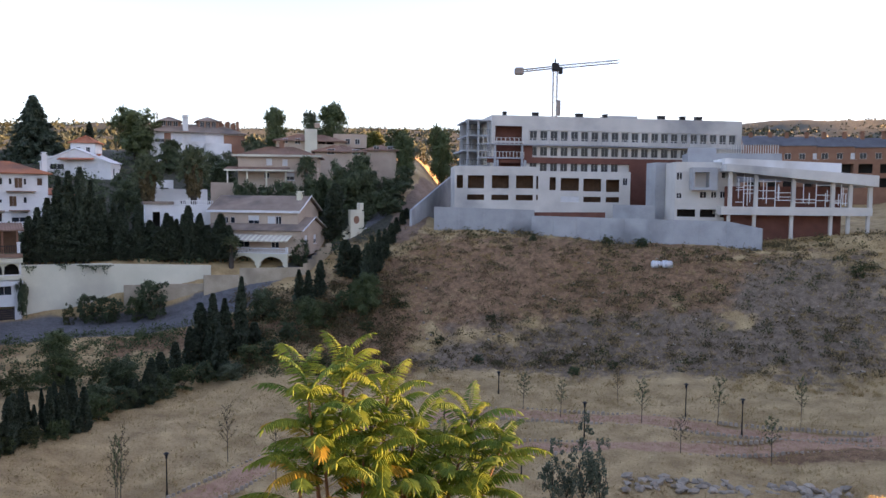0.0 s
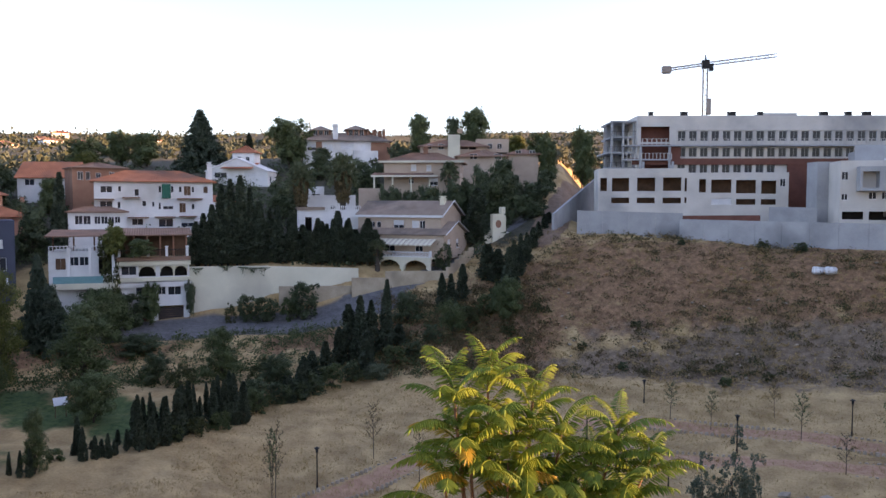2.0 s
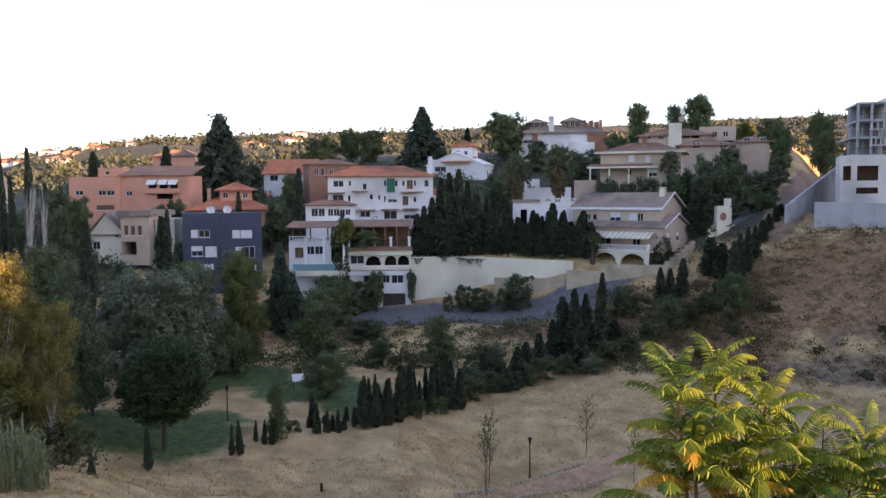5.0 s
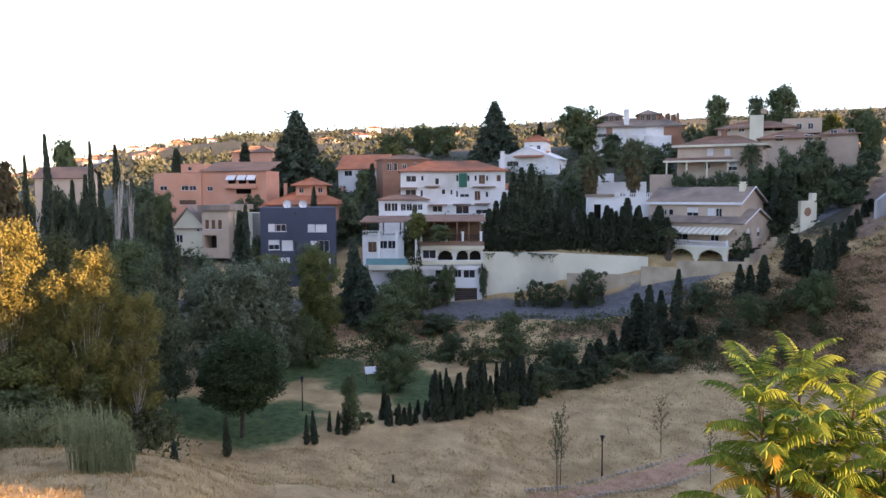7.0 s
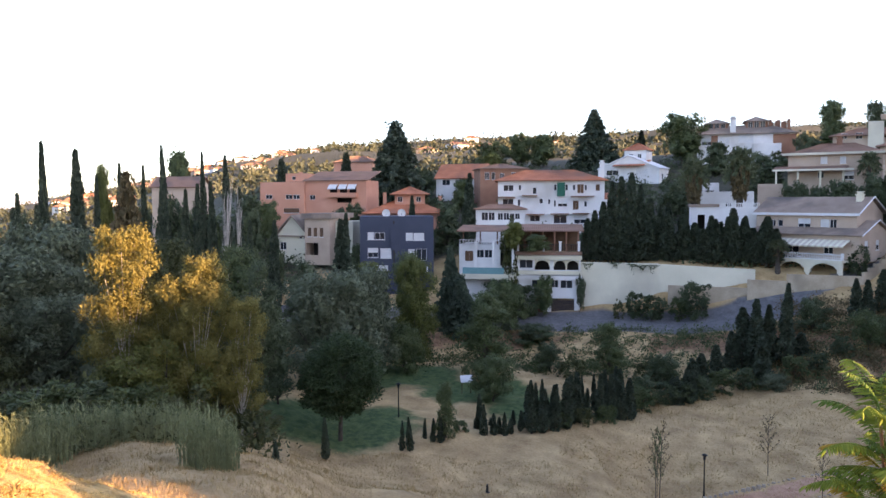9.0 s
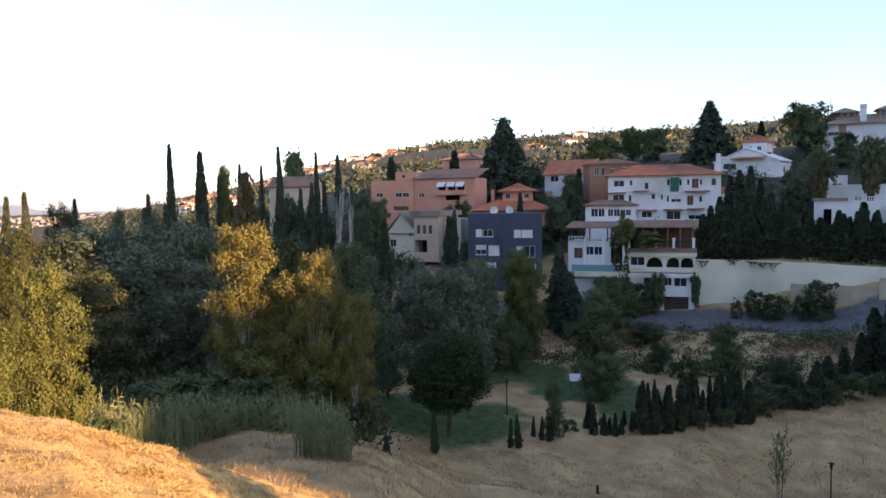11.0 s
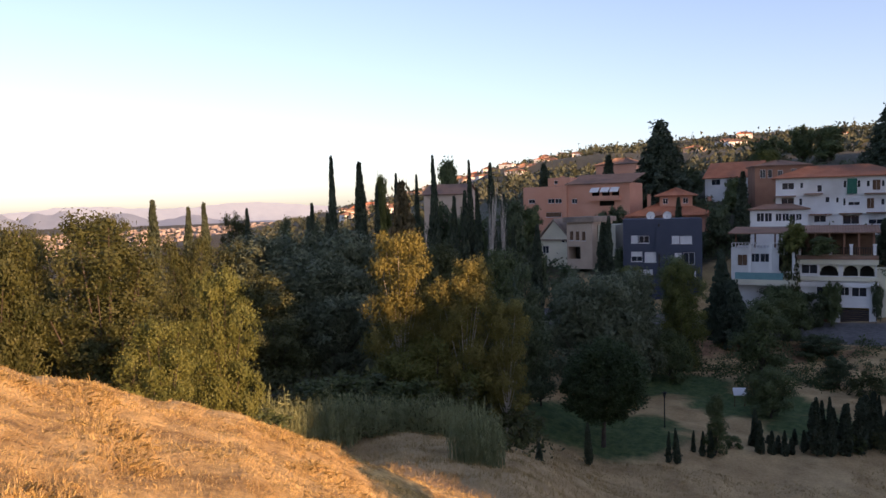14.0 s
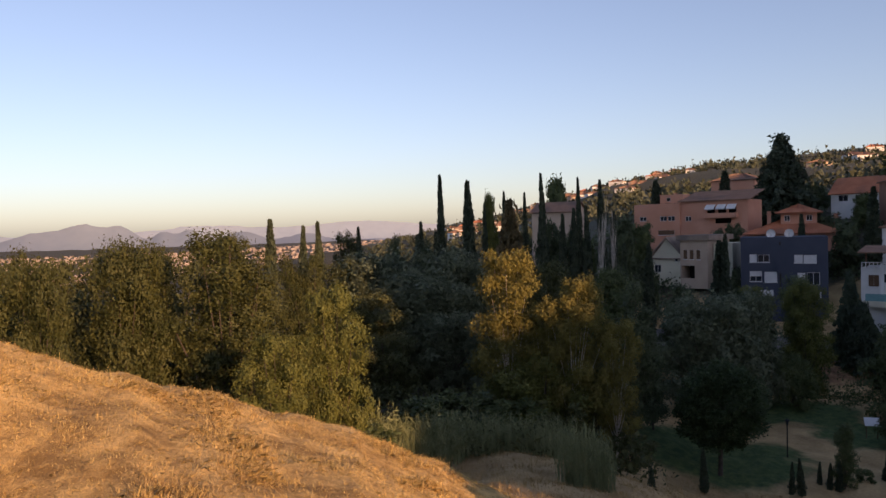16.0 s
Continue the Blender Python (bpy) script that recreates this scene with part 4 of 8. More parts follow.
for px, py, ph, rr2 in ((0.2, 3.5, 45.68, 5.2), (0.62, 3.5, 46.04, 5.2)):
    zt = 43.63 - 36
    block_on(mansion, px * w - rr2 / 2, py, zt, rr2, rr2, ph - 36 - zt, M["brick"], [(0.5, 0.8, 1.1, 1.6, "bars"), (2.0, 0.8, 1.1, 1.6, "bars"), (3.5, 0.8, 1.1, 1.6, "bars")], ("hip", 1.5, M["tile_grey"], 0.6), right=[(1, 0.8, 1.2, 1.6, "bars")])
for k in range(9):
    chimney(mansion, w * (0.7 + 0.032 * k), 4.5 + (k % 2) * 1.5, 6, 45.56 - 36 + (k % 3) * 0.3 - 0.3, M["brick"], 0.75)
chimney(mansion, w * 0.36, 0.8, 0, 46.61 - 36, M["white"], 1.3)
aerial = building("lattice_aerial", pose(*spot(20.09, 240), gz(*spot(20.09, 240))), "thin red and white lattice aerial mast", "aerial")
bm = bmesh.new()
zt = 57.03 - gz(*spot(20.09, 240))
for k in range(3):
    a = k * math.tau / 3
    tube(bm, (0.4 * math.cos(a), 0.4 * math.sin(a), 0), (0.2 * math.cos(a), 0.2 * math.sin(a), zt), 0.06, 0.05, 4)
for k in range(int(zt / 1.2)):
    a = k * math.tau / 3
    tube(bm, (0.4 * math.cos(a), 0.4 * math.sin(a), k * 1.2), (0.4 * math.cos(a + 2.09), 0.4 * math.sin(a + 2.09), k * 1.2 + 1.2), 0.04, 0.04, 3)
part("mast", bm, M["frame"], aerial)

# beige houses on the right of the hill
b2, w = simple_house("beige_house", "beige house with broad brown eaves and porch", 14.74, 176, 9.19, 174, 28, 34.95, 11, M["beige"],
    [(6.07, 5.10, 1.24, 1.40, "shut"), (9.55, 5.02, 1.11, 1.38, "shut"), (14.07, 4.90, 0.99, 1.26, "plain"), (5.60, 2.21, 1.14, 1.19, "plain"), (10.12, 1.80, 2.02, 1.60, "half")], side=[(2, 4.5, 1.4, 1.4, "half"), (6, 4.5, 1.4, 1.4, "plain")], roof=("hip", 2.4, M["tile_brown"], 1.0))
zp = 31.95 - 28
box_part("eaves_band", M["cream"], b2, (-1.03, -1.04, 34.83 - 28.0, w + 1.03, -0.95, 35.3 - 28.0))
tile_roof(b2, w * 0.75, 3.0, zp, 0.7, M["tile_brown"], 0.4, -2.0, -3.0, "shed")
box_part("fascia", M["cream"], b2, (-2.4, -3.45, zp - 0.35, w * 0.73, -3.3, zp + 0.02))
for k in range(4):
    bm = bmesh.new()
    tube(bm, (-1.7 + k * w * 0.24, -3.0, -5), (-1.7 + k * w * 0.24, -3.0, zp - 0.12), 0.18, 0.18, 8)
    part("column", bm, M["cream"], b2)
chimney(b2, w * 0.52, 5, 5, 38.19 - 28, M["brick"], 1.0)
garden = building("garden_wall", corner_pose(16.6, 163, 13.49, 163, 25.65)[0], "plain beige garden wall", "garden wall")
box_part("wall", M["beige"], garden, (0, 0, -3, corner_pose(16.6, 163, 13.49, 163, 0)[1], 0.3, 28.92 - 25.65))

b3, w = simple_house("upper_beige_house", "beige upper house with tiled roofs and white chimney block", 12.1, 203, 7.25, 203, 38, 40.41, 10, M["beige"],
    [(1.79, 1.77, 1.17, 1.23, "plain"), (4.70, 1.66, 1.44, 1.41, "plain"), (10.41, 1.77, 1.97, 1.81, "void"), (12.66, 1.69, 1.95, 1.81, "void")], roof=("hip", 2.0, M["tile_brown"], 0.9))
box_part("chimney_block", M["cream"], b3, (w * 0.42, -1.2, -3, w * 0.6, -0.004, 43.44 - 38))
chimney(b3, w * 0.6, 1.5, 6, 44.51 - 38, M["beige"], 1.2)
block_on(b3, w * 0.85, 2.5, 39.12 - 38, 8.5, 7, 42.33 - 39.12, M["beige"], [(3, 0.9, 1.2, 1.4, "plain"), (5.5, 0.9, 1.2, 1.4, "plain")])
b4, w = simple_house("low_beige_house", "low beige house with broad tiled eaves among trees", 9.36, 192, 5.87, 192, 33, 37.2, 9, M["beige"], [(3, 3.6, 1.8, 1.3, "plain"), (9, 3.6, 1.8, 1.3, "plain")], roof=("hip", 1.8, M["tile_brown"], 0.9))
b5, w = simple_house("small_beige_house", "small pale house with tiled roof", 5.7, 200, 3.48, 200, 34, 38.2, 8, M["beige"], [(2, 4, 1.4, 1.3, "plain"), (5.5, 4, 1.4, 1.3, "plain")], roof=("hip", 1.6, M["tile_brown"], 0.8))

# small white house and walls behind the cypress hedge
wh, w = simple_house("white_cottage", "small white house with tiled parapet behind the hedge", 20.92, 148, 16.48, 149, 17, 24.28, 6, M["white"], [(1.19, 3.08, 1.24, 3.16, "void"), (6.15, 3.71, 1.23, 1.47, "plain")], below=4)
railing(wh, (w * 0.45, 0, 24.28 - 17), (w, 0, 24.28 - 17), 1.0, M["white"], 0.35, post=0.08)
box_part("tiled_coping", M["tile_grey"], wh, (-0.3, -0.3, 24.28 - 17 + 0.31, w * 0.42, 6.2, 24.91 - 17 + 0.2))
block_on(wh, w * 0.05, 7.5, 0, w * 0.95, 3, 27.14 - 17, M["white"], [(6, 7.6, 1.0, 0.8, "plain")])
wc, w = simple_house("white_outbuilding", "white outbuilding with arched roofline", 20.28, 165, 19.08, 165, 20, 28.98, 4, M["white"], [(0.8, 6.4, 1.8, 1.4, "plain")], below=3)

# far left houses
simple_house("brown_roof_house", "house with brown roof behind cypresses", 58.99, 165, 56.02, 162, 14, 28.72, 9, M["beige"], [(1.5, 5.2, 1.3, 1.3, "shut"), (4.5, 5.2, 1.3, 1.3, "plain")], roof=("gable_x", 2.2, M["tile_brown"], 0.5))
simple_house("lit_house", "salmon house high on the slope", 46.46, 235, 43.67, 230, 26, 37.3, 9, M["salmon"], [(3, 6, 1.3, 1.5, "plain"), (8, 6, 1.3, 1.5, "plain")], roof=("hip", 2.0, M["tile_brown"], 0.5))
# small houses of the far slope
hr = np.random.default_rng(3)
for k in range(54):
    a0 = hr.uniform(50, 66) if k < 44 else hr.uniform(30, 50)
    r0 = hr.uniform(400, 640)
    x, y = spot(a0, r0)
    m = pose(x, y, gz(x, y) - 1.5, 0, 0, a0 + hr.uniform(-30, 30))
    th = building("far_house", m, "small pale house on the distant slope", "house")
    tagged(th, group="houses of the far slope")
    wd, dp, hh = hr.uniform(6, 11), hr.uniform(6, 9), hr.uniform(4.0, 6.0)
    mat = M["white"] if hr.uniform() < 0.7 else M["beige"]
    bm = bmesh.new()
    holed(bm, pose(0, 0, 0), wd, hh, 0.3, [(1 + i * 2.4, hh - 2.6, 1.2, 1.3) for i in range(int((wd - 1.5) / 2.4))])
    box(bm, 0, 0.9, 0, wd, dp, hh - 0.02)
    part("wall", bm, mat, th)
    tile_roof(th, wd, dp, hh + 0.01, 1.6, M["tile_red"] if hr.uniform() < 0.15 else M["tile_brown"], 0.3)

# ---- unfinished hotel ----
hotel, w = simple_house("hotel", "unfinished pale hotel block with rows of dark windows", -3.49, 158, -20.78, 178, 19.5, 42.67, 15, M["bare"], [], below=3, category="building under construction")
for o in list(hotel.children_recursive):
    if o.name.startswith("wall"):
        first = o
        break
bpy.data.objects.remove(first)
H = 42.67 - 19.5
rows = [38.05 - 19.5, 34.97 - 19.5, 31.76 - 19.5]
xs = [7.91 + k * (51.39 - 7.91) / 20 for k in range(21)]
holes = [(x, rows[0], 1.5, 1.95) for x in xs] + [(x, rows[1], 1.5, 1.8) for x in xs[:18]] + [(x, rows[2], 1.5, 1.8) for x in xs[:9]]
holes += [(0.7, rows[0] - 0.2, 5.6, 3.0), (0.7, rows[1] - 0.4, 5.8, 2.9), (0.7, rows[2] - 0.4, 5.8, 2.9)]
bm = bmesh.new()
holed(bm, pose(0, 0, -3), w, H + 3, 0.35, [(a, b + 3, c, d) for a, b, c, d in holes])
part("front_wall", bm, M["bare"], hotel)
for a, b, c, d in holes[:-3]:
    base = window(hotel, pose(a, 0, b), c, d, "plain", 0.35, M["concrete"])
for x in xs:
    bm = bmesh.new()
    box(bm, x - 0.3, -0.12, rows[0] - 0.3, x - 0.12, -0.003, rows[0] + 2.1)
    box(bm, x + 1.62, -0.12, rows[0] - 0.3, x + 1.8, -0.003, rows[0] + 2.1)
    box(bm, x - 0.3, -0.12, rows[0] + 2.102, x + 1.8, -0.003, rows[0] + 2.3)
    part("window_surround", bm, M["bare"], hotel)
box_part("balcony_slab", M["concrete"], hotel, (-3.0, -1.6, rows[0] - 1.1, w * 0.99, -0.004, rows[0] - 0.85))
railing(hotel, (-3.0, -1.5, rows[0] - 0.85), (w * 0.99, -1.5, rows[0] - 0.85), 1.15, M["bare"], 0.9, post=0.09, bar=0.04)
box_part("brick_band", M["redbrick"], hotel, (-1.0, -0.5, rows[1] - 1.55, w * 0.86, -0.005, rows[1] - 0.35), "red-brown brick band")
box_part("brick_return", M["redbrick"], hotel, (6.4, -0.2, rows[1] - 0.34, 8.4, -0.006, rows[1] + 2.2))
box_part("brick_panel", M["redbrick"], hotel, (29.16, -0.5, -2, 35.14, -0.006, rows[1] - 1.56))
for k, (zz, out) in enumerate(((rows[1] - 0.5, 1.6), (rows[2] - 0.5, 4.0))):
    box_part("balcony_slab", M["concrete"], hotel, (-5.0 + 2 * (1 - k), -out, zz - 0.25, 6.3, -0.007, zz))
    railing(hotel, (-5.0 + 2 * (1 - k), -out + 0.1, zz), (6.3, -out + 0.1, zz), 1.1, M["bare"], 0.7, post=0.07, bar=0.04)
    for xx in (0.4, 6.0):
        box_part("column", M["concrete"], hotel, (xx - 0.2, -out + 0.2, zz - 3.2, xx + 0.2, -out + 0.6, zz - 0.252))
        box_part("column", M["concrete"], hotel, (xx - 0.2, -out + 0.2, zz + 0.002, xx + 0.2, -out + 0.6, zz + 2.6))
box_part("room_wall", M["redbrick"], hotel, (0.5, 2.4, -2, 8, 2.6, H - 0.5))
# open concrete frame of the stair end
for k in range(7):
    box_part("frame_slab", M["concrete"], hotel, (-5.6 if k < 5 else -4.8, 1.2, 4.0 + k * 3.05, -0.01, 13, 4.32 + k * 3.05), "raw grey concrete floor slab")
for px in (-4.6, -2.4, -0.35):
    for py in (1.6, 8.0):
        box_part("column", M["concrete"], hotel, (px - 0.2, py, -3, px + 0.2, py + 0.4, 42.16 - 19.5 - 0.1))
box_part("stair_wall", M["concrete"], hotel, (-4.79, 9.5, -3, -0.02, 9.8, 42.16 - 19.5))
box_part("stair_wall", M["redbrick"], hotel, (-4.2, 6.0, -3, -0.4, 6.2, 12.9), "bare red brick partition")
for k in range(6):
    railing(hotel, (-5.5 if k < 5 else -4.7, 1.3, 4.32 + k * 3.05), (-0.1, 1.3, 4.32 + k * 3.05), 1.0, M["iron"], 0.9, post=0.03, bar=0.03)
box_part("roof_house", M["bare"], hotel, (25.5, 4, H + 0.303, 32.52, 10, 43.29 - 19.5 + 0.6))
for x, s in ((2.91, 0.7), (9.38, 1.2), (18.7, 1.4), (24.28, 0.8), (36.64, 1.4), (41.42, 1.0), (44.97, 1.4)):
    bm = bmesh.new()
    box(bm, x - s / 2, 1.0, H + 0.303, x + s / 2, 2.0, H + 1.0)
    box(bm, x - s / 2 - 0.1, 0.9, H + 1.002, x + s / 2 + 0.1, 2.1, H + 1.15)
    part("roof_vent", bm, M["iron"], hotel)

# lower front block
low, w = simple_house("hotel_annex", "unfinished pale low block with large open windows", -0.83, 150, -13.45, 157, 18.0, 31.29, 9, M["bare"],
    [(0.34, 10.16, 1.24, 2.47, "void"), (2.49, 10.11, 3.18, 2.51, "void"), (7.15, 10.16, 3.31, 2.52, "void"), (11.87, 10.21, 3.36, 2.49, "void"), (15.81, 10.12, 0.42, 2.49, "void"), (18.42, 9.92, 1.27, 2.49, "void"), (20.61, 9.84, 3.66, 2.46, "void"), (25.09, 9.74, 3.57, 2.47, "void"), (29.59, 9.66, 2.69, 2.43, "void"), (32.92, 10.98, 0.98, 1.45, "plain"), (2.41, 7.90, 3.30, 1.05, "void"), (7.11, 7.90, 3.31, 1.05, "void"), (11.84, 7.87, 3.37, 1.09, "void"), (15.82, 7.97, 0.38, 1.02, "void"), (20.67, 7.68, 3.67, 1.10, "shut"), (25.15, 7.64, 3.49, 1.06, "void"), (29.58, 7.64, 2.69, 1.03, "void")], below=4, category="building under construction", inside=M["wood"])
box_part("raised_parapet", M["bare"], low, (0, 0, 31.29 - 18 + 0.302, 16.09, 9, 32.39 - 18))
gb, w = simple_house("grey_block", "plain grey concrete block of the building site", -15.17, 149, -16.75, 151, 17, 32.77, 4, M["concrete"], [(0.4, 1.2, 0.8, 1.6, "plain")], category="building under construction")

# wing with tall glazing and a sloping canopy
F0, F1 = 143.0, 150.0
wing, w = simple_house("glazed_wing", "unfinished pale wing with tall gridded glazing and canopy", -16.52, 143, -20.56, 146, 22.95, 32.57, 12, M["bare"],
    [(0.20, 6.77, 1.02, 1.37, "plain"), (0.23, 3.50, 0.99, 1.03, "plain"), (4.31, 3.64, 1.19, 1.17, "plain"), (6.25, 3.66, 1.02, 1.17, "plain"), (7.95, 7.10, 0.78, 1.09, "plain"), (7.81, 3.68, 0.95, 1.17, "plain"), (0.42, 0.35, 3.21, 1.28, "void"), (4.41, 0.28, 2.72, 1.38, "void"), (7.92, 0.31, 0.75, 1.38, "void")], below=4, category="building under construction")
za = 22.95
bm = bmesh.new()
bx0, bx1 = 2.41, 6.71
z0, z1 = 27.93 - za, 31.84 - za
box(bm, bx0, -2.0, z0, bx0 + 0.4, -0.005, z1), box(bm, bx1 - 1.4, -2.0, z0, bx1, -0.005, z1), box(bm, bx0 + 0.4, -2.0, z0, bx1 - 1.4, -0.005, z0 + 0.5), box(bm, bx0 + 0.4, -2.0, z1 - 0.8, bx1 - 1.4, -0.005, z1)
part("bay_box", bm, M["concrete"], wing, "projecting grey concrete bay")
glazed, w2 = corner_pose(-19.97, 142.5, -28.79, 150, za)
hall = building("glazed_hall", glazed, "open hall with white gridded glazing between columns", "building under construction")
zf, zc0, zc1 = 24.66 - za, 31.21 - za, 28.68 - za
box_part("floor_slab", M["bare"], hall, (-1, -0.3, zf - 0.9, w2, 12, zf + 0.5))


def sloped(name, x0, x1, y0, y1, a0, a1, b0, b1, mat, label=""):
    """A slab from x0 to x1 whose foot runs from height a0 to b0 and whose top runs from a1 to b1."""
    bm = bmesh.new()
    v = [bm.verts.new(q) for q in ((x0, y0, a0), (x1, y0, b0), (x1, y1, b0), (x0, y1, a0), (x0, y0, a1), (x1, y0, b1), (x1, y1, b1), (x0, y1, a1))]
    for q in ((3, 2, 1, 0), (4, 5, 6, 7), (0, 1, 5, 4), (1, 2, 6, 5), (2, 3, 7, 6), (3, 0, 4, 7)):
        bm.faces.new([v[i] for i in q])
    part(name, bm, mat, hall, label)


sloped("canopy", -0.6, w2 + 0.3, -1.6, 10, 31.17 - za, 32.41 - za, 28.66 - za, 30.53 - za, M["bare"], "sloping pale concrete canopy")
sloped("parapet", -0.4, w2 * 0.79, 0.5, 9, 32.31 - za, 33.47 - za, 30.46 - za, 32.64 - za, M["white"])
box_part("back_wall", M["redbrick"], hall, (0.2, 2.4, -4, w2 - 4, 2.7, zc1), "bare brown back wall")
for k in range(6):
    f = (0.02, 0.2, 0.46, 0.73, 0.85, 0.985)[k]
    top = zc0 + (zc1 - zc0) * f
    bm = bmesh.new()
    box(bm, f * w2 - 0.3, -0.25, zf + 0.502, f * w2 + 0.3, 0.4, top - 0.01)
    part("column", bm, M["bare"], hall)
    bm = bmesh.new()
    box(bm, f * w2 - 0.25, 0.3, -6, f * w2 + 0.25, 0.9, zf - 0.902)
    part("column", bm, M["bare"], hall)
gr = np.random.default_rng(11)
for f0, f1 in ((0.06, 0.185), (0.215, 0.445), (0.475, 0.715), (0.742, 0.835)):
    bay = new("glazing")
    bay.parent = hall
    x0, x1 = f0 * w2, f1 * w2
    top = zc0 + (zc1 - zc0) * f1 - 0.05
    z0 = zf + 0.51
    xm = x0 + (x1 - x0) * gr.uniform(0.4, 0.6)
    for (a, b) in ((x0, xm), (xm, x1)):
        for zz in np.sort(gr.uniform(z0 + 0.6, top - 0.5, 3)):
            box_part("mullion", M["frame"], bay, (a, 0.0, float(zz), b, 0.09, float(zz) + 0.12))
        for _ in range(2):
            xx, za2, zb2 = gr.uniform(a + 0.3, b - 0.3), gr.uniform(z0, z0 + 1.5), gr.uniform(top - 1.8, top)
            box_part("mullion", M["frame"], bay, (float(xx), -0.01, float(za2), float(xx) + 0.12, 0.08, float(zb2)))
    box_part("mullion", M["frame"], bay, (xm, -0.02, z0, xm + 0.13, 0.07, top))
# roof screen of upright slats behind the wing
m, w3 = corner_pose(-17.32, 156, -23.35, 160, 33.81)
screen = building("roof_screen", m, "grey roof parapet with a row of upright posts", "roof screen")
hh = 36.15 - 33.81
box_part("parapet", M["concrete"], screen, (0, 0, -4, w3, 6, hh * 0.55))
box_part("upstand", M["concrete"], screen, (0, 0.1, hh * 0.551, w3 * 0.3, 0.5, hh))
for k in range(26):
    bm = bmesh.new()
    tube(bm, (w3 * (0.31 + 0.026 * k), 0.2, hh * 0.55), (w3 * (0.31 + 0.026 * k), 0.2, hh * 1.25), 0.08, 0.08, 5)
    part("post", bm, M["bare"], screen)

# concrete site walls
def long_wall(name, label, az0, r0, az1, r1, top0, top1, foot, thick, mat, seams=0.0, kind=""):
    m, w = corner_pose(az0, r0, az1, r1, 0)
    th = building(name, m, label, "wall")
    n = max(1, int(w / seams)) if seams else 1
    for k in range(n):
        a, b = w * k / n, w * (k + 1) / n - (0.03 if seams else 0)
        ta, tb = top0 + (top1 - top0) * k / n, top0 + (top1 - top0) * (k + 1) / n
        bm = bmesh.new()
        v = [bm.verts.new(q) for q in ((a, 0, foot), (b, 0, foot), (b, thick, foot), (a, thick, foot), (a, 0, ta), (b, 0, tb), (b, thick, tb), (a, thick, ta))]
        for q in ((3, 2, 1, 0), (4, 5, 6, 7), (0, 1, 5, 4), (1, 2, 6, 5), (2, 3, 7, 6), (3, 0, 4, 7)):
            bm.faces.new([v[i] for i in q])
        part("panel", bm, mat, th)
    return th


long_wall("retaining_wall", "long pale grey concrete retaining wall of the site", 0.67, 146, -6.68, 146, 24.57, 24.11, 17, 0.4, M["concrete"], 4.0)
long_wall("retaining_wall", "long pale grey concrete retaining wall of the site", -6.47, 144, -20.01, 138, 23.1, 22.72, 14, 0.4, M["concrete"], 4.0)
long_wall("retaining_wall", "stepped end of the concrete retaining wall", -20.01, 138, -22.29, 136, 22.72, 21.68, 14, 0.4, M["concrete"], 4.0)
long_wall("site_wall", "low bare brick wall on the site", -6.51, 147, -11.74, 146.5, 23.67, 23.83, 18, 0.3, M["redbrick"])
long_wall("site_wall", "grey concrete wall of the site ramp", -12.26, 146, -15.21, 146, 25.3, 25.18, 18, 0.4, M["concrete"])
long_wall("ramp_wall", "grey concrete wall rising beside the dirt road", 2.33, 147, -0.79, 178, 23.88, 31.74, 16, 0.4, M["concrete"], 5.0)

# tower crane
x, y = spot(-7.99, 215)
zt, zg = 61.38, 22.0
M["crane"] = material("crane_paint", (0.26, 0.21, 0.18), (0.36, 0.3, 0.26), 1.0, 0.6, 0.1, 6.0)
crane = building("tower_crane", pose(x, y, zg, 0, 0, 0), "tower crane with lattice mast, jib and counterweight", "crane")


def lattice(name, p, q, s, step, mat, label=""):
    p, q = Vector(p), Vector(q)
    way = (q - p).normalized()
    side = way.cross(Vector((0, 1, 0) if abs(way.y) < 0.9 else (1, 0, 0))).normalized()
    up = side.cross(way)
    n = int((q - p).length / step)
    bm = bmesh.new()
    cs = [side * s + up * s, up * s - side * s, -side * s - up * s, side * s - up * s]
    for c in cs:
        tube(bm, p + c, q + c, 0.11, 0.11, 4)
    for k in range(n):
        a, b = p + way * step * k, p + way * step * (k + 1)
        for i in range(4):
            tube(bm, a + cs[i], b + cs[(i + 1) % 4], 0.06, 0.06, 3)
    return part(name, bm, mat, crane, label)


h = zt - zg
lattice("mast", (0, 0, 0), (0, 0, h), 0.55, 1.3, M["crane"])
yaw = Matrix.Rotation(radians(28), 3, "Z")
jib, back = yaw @ Vector((22, 0, 0)), yaw @ Vector((-11.5, 0, 0))
lattice("jib", (0, 0, h + 0.4), Vector((0, 0, h + 3.9)) + jib, 0.4, 1.4, M["bare"])
lattice("counter_jib", (0, 0, h + 0.4), Vector((0, 0, h - 1.6)) + back, 0.3, 1.4, M["crane"])
bm = bmesh.new()
c = Vector((0, 0, h - 1.9)) + back
box(bm, c.x - 1.3, c.y - 0.8, c.z - 0.7, c.x + 1.1, c.y + 0.8, c.z + 1.2)
bmesh.ops.bevel(bm, geom=bm.edges[:], offset=0.25, segments=2, affect="EDGES")
part("counterweight", bm, M["crane"], crane, "blocky counterweight")
bm = bmesh.new()
box(bm, -0.9, -0.9, h - 0.6, 0.9, 0.9, h + 1.4)
box(bm, 0.91, -0.8, h - 1.4, 1.9, 0.6, h + 0.4)
tube(bm, (0, 0, h + 1.4), (0, 0, h + 2.8), 0.3, 0.1, 5)
part("cab", bm, M["iron"], crane)
bm = bmesh.new()
box(bm, 0.6, -0.7, 48.82 - zg, 1.5, 0.7, 52.91 - zg)
part("climbing_cage", bm, M["crane"], crane)

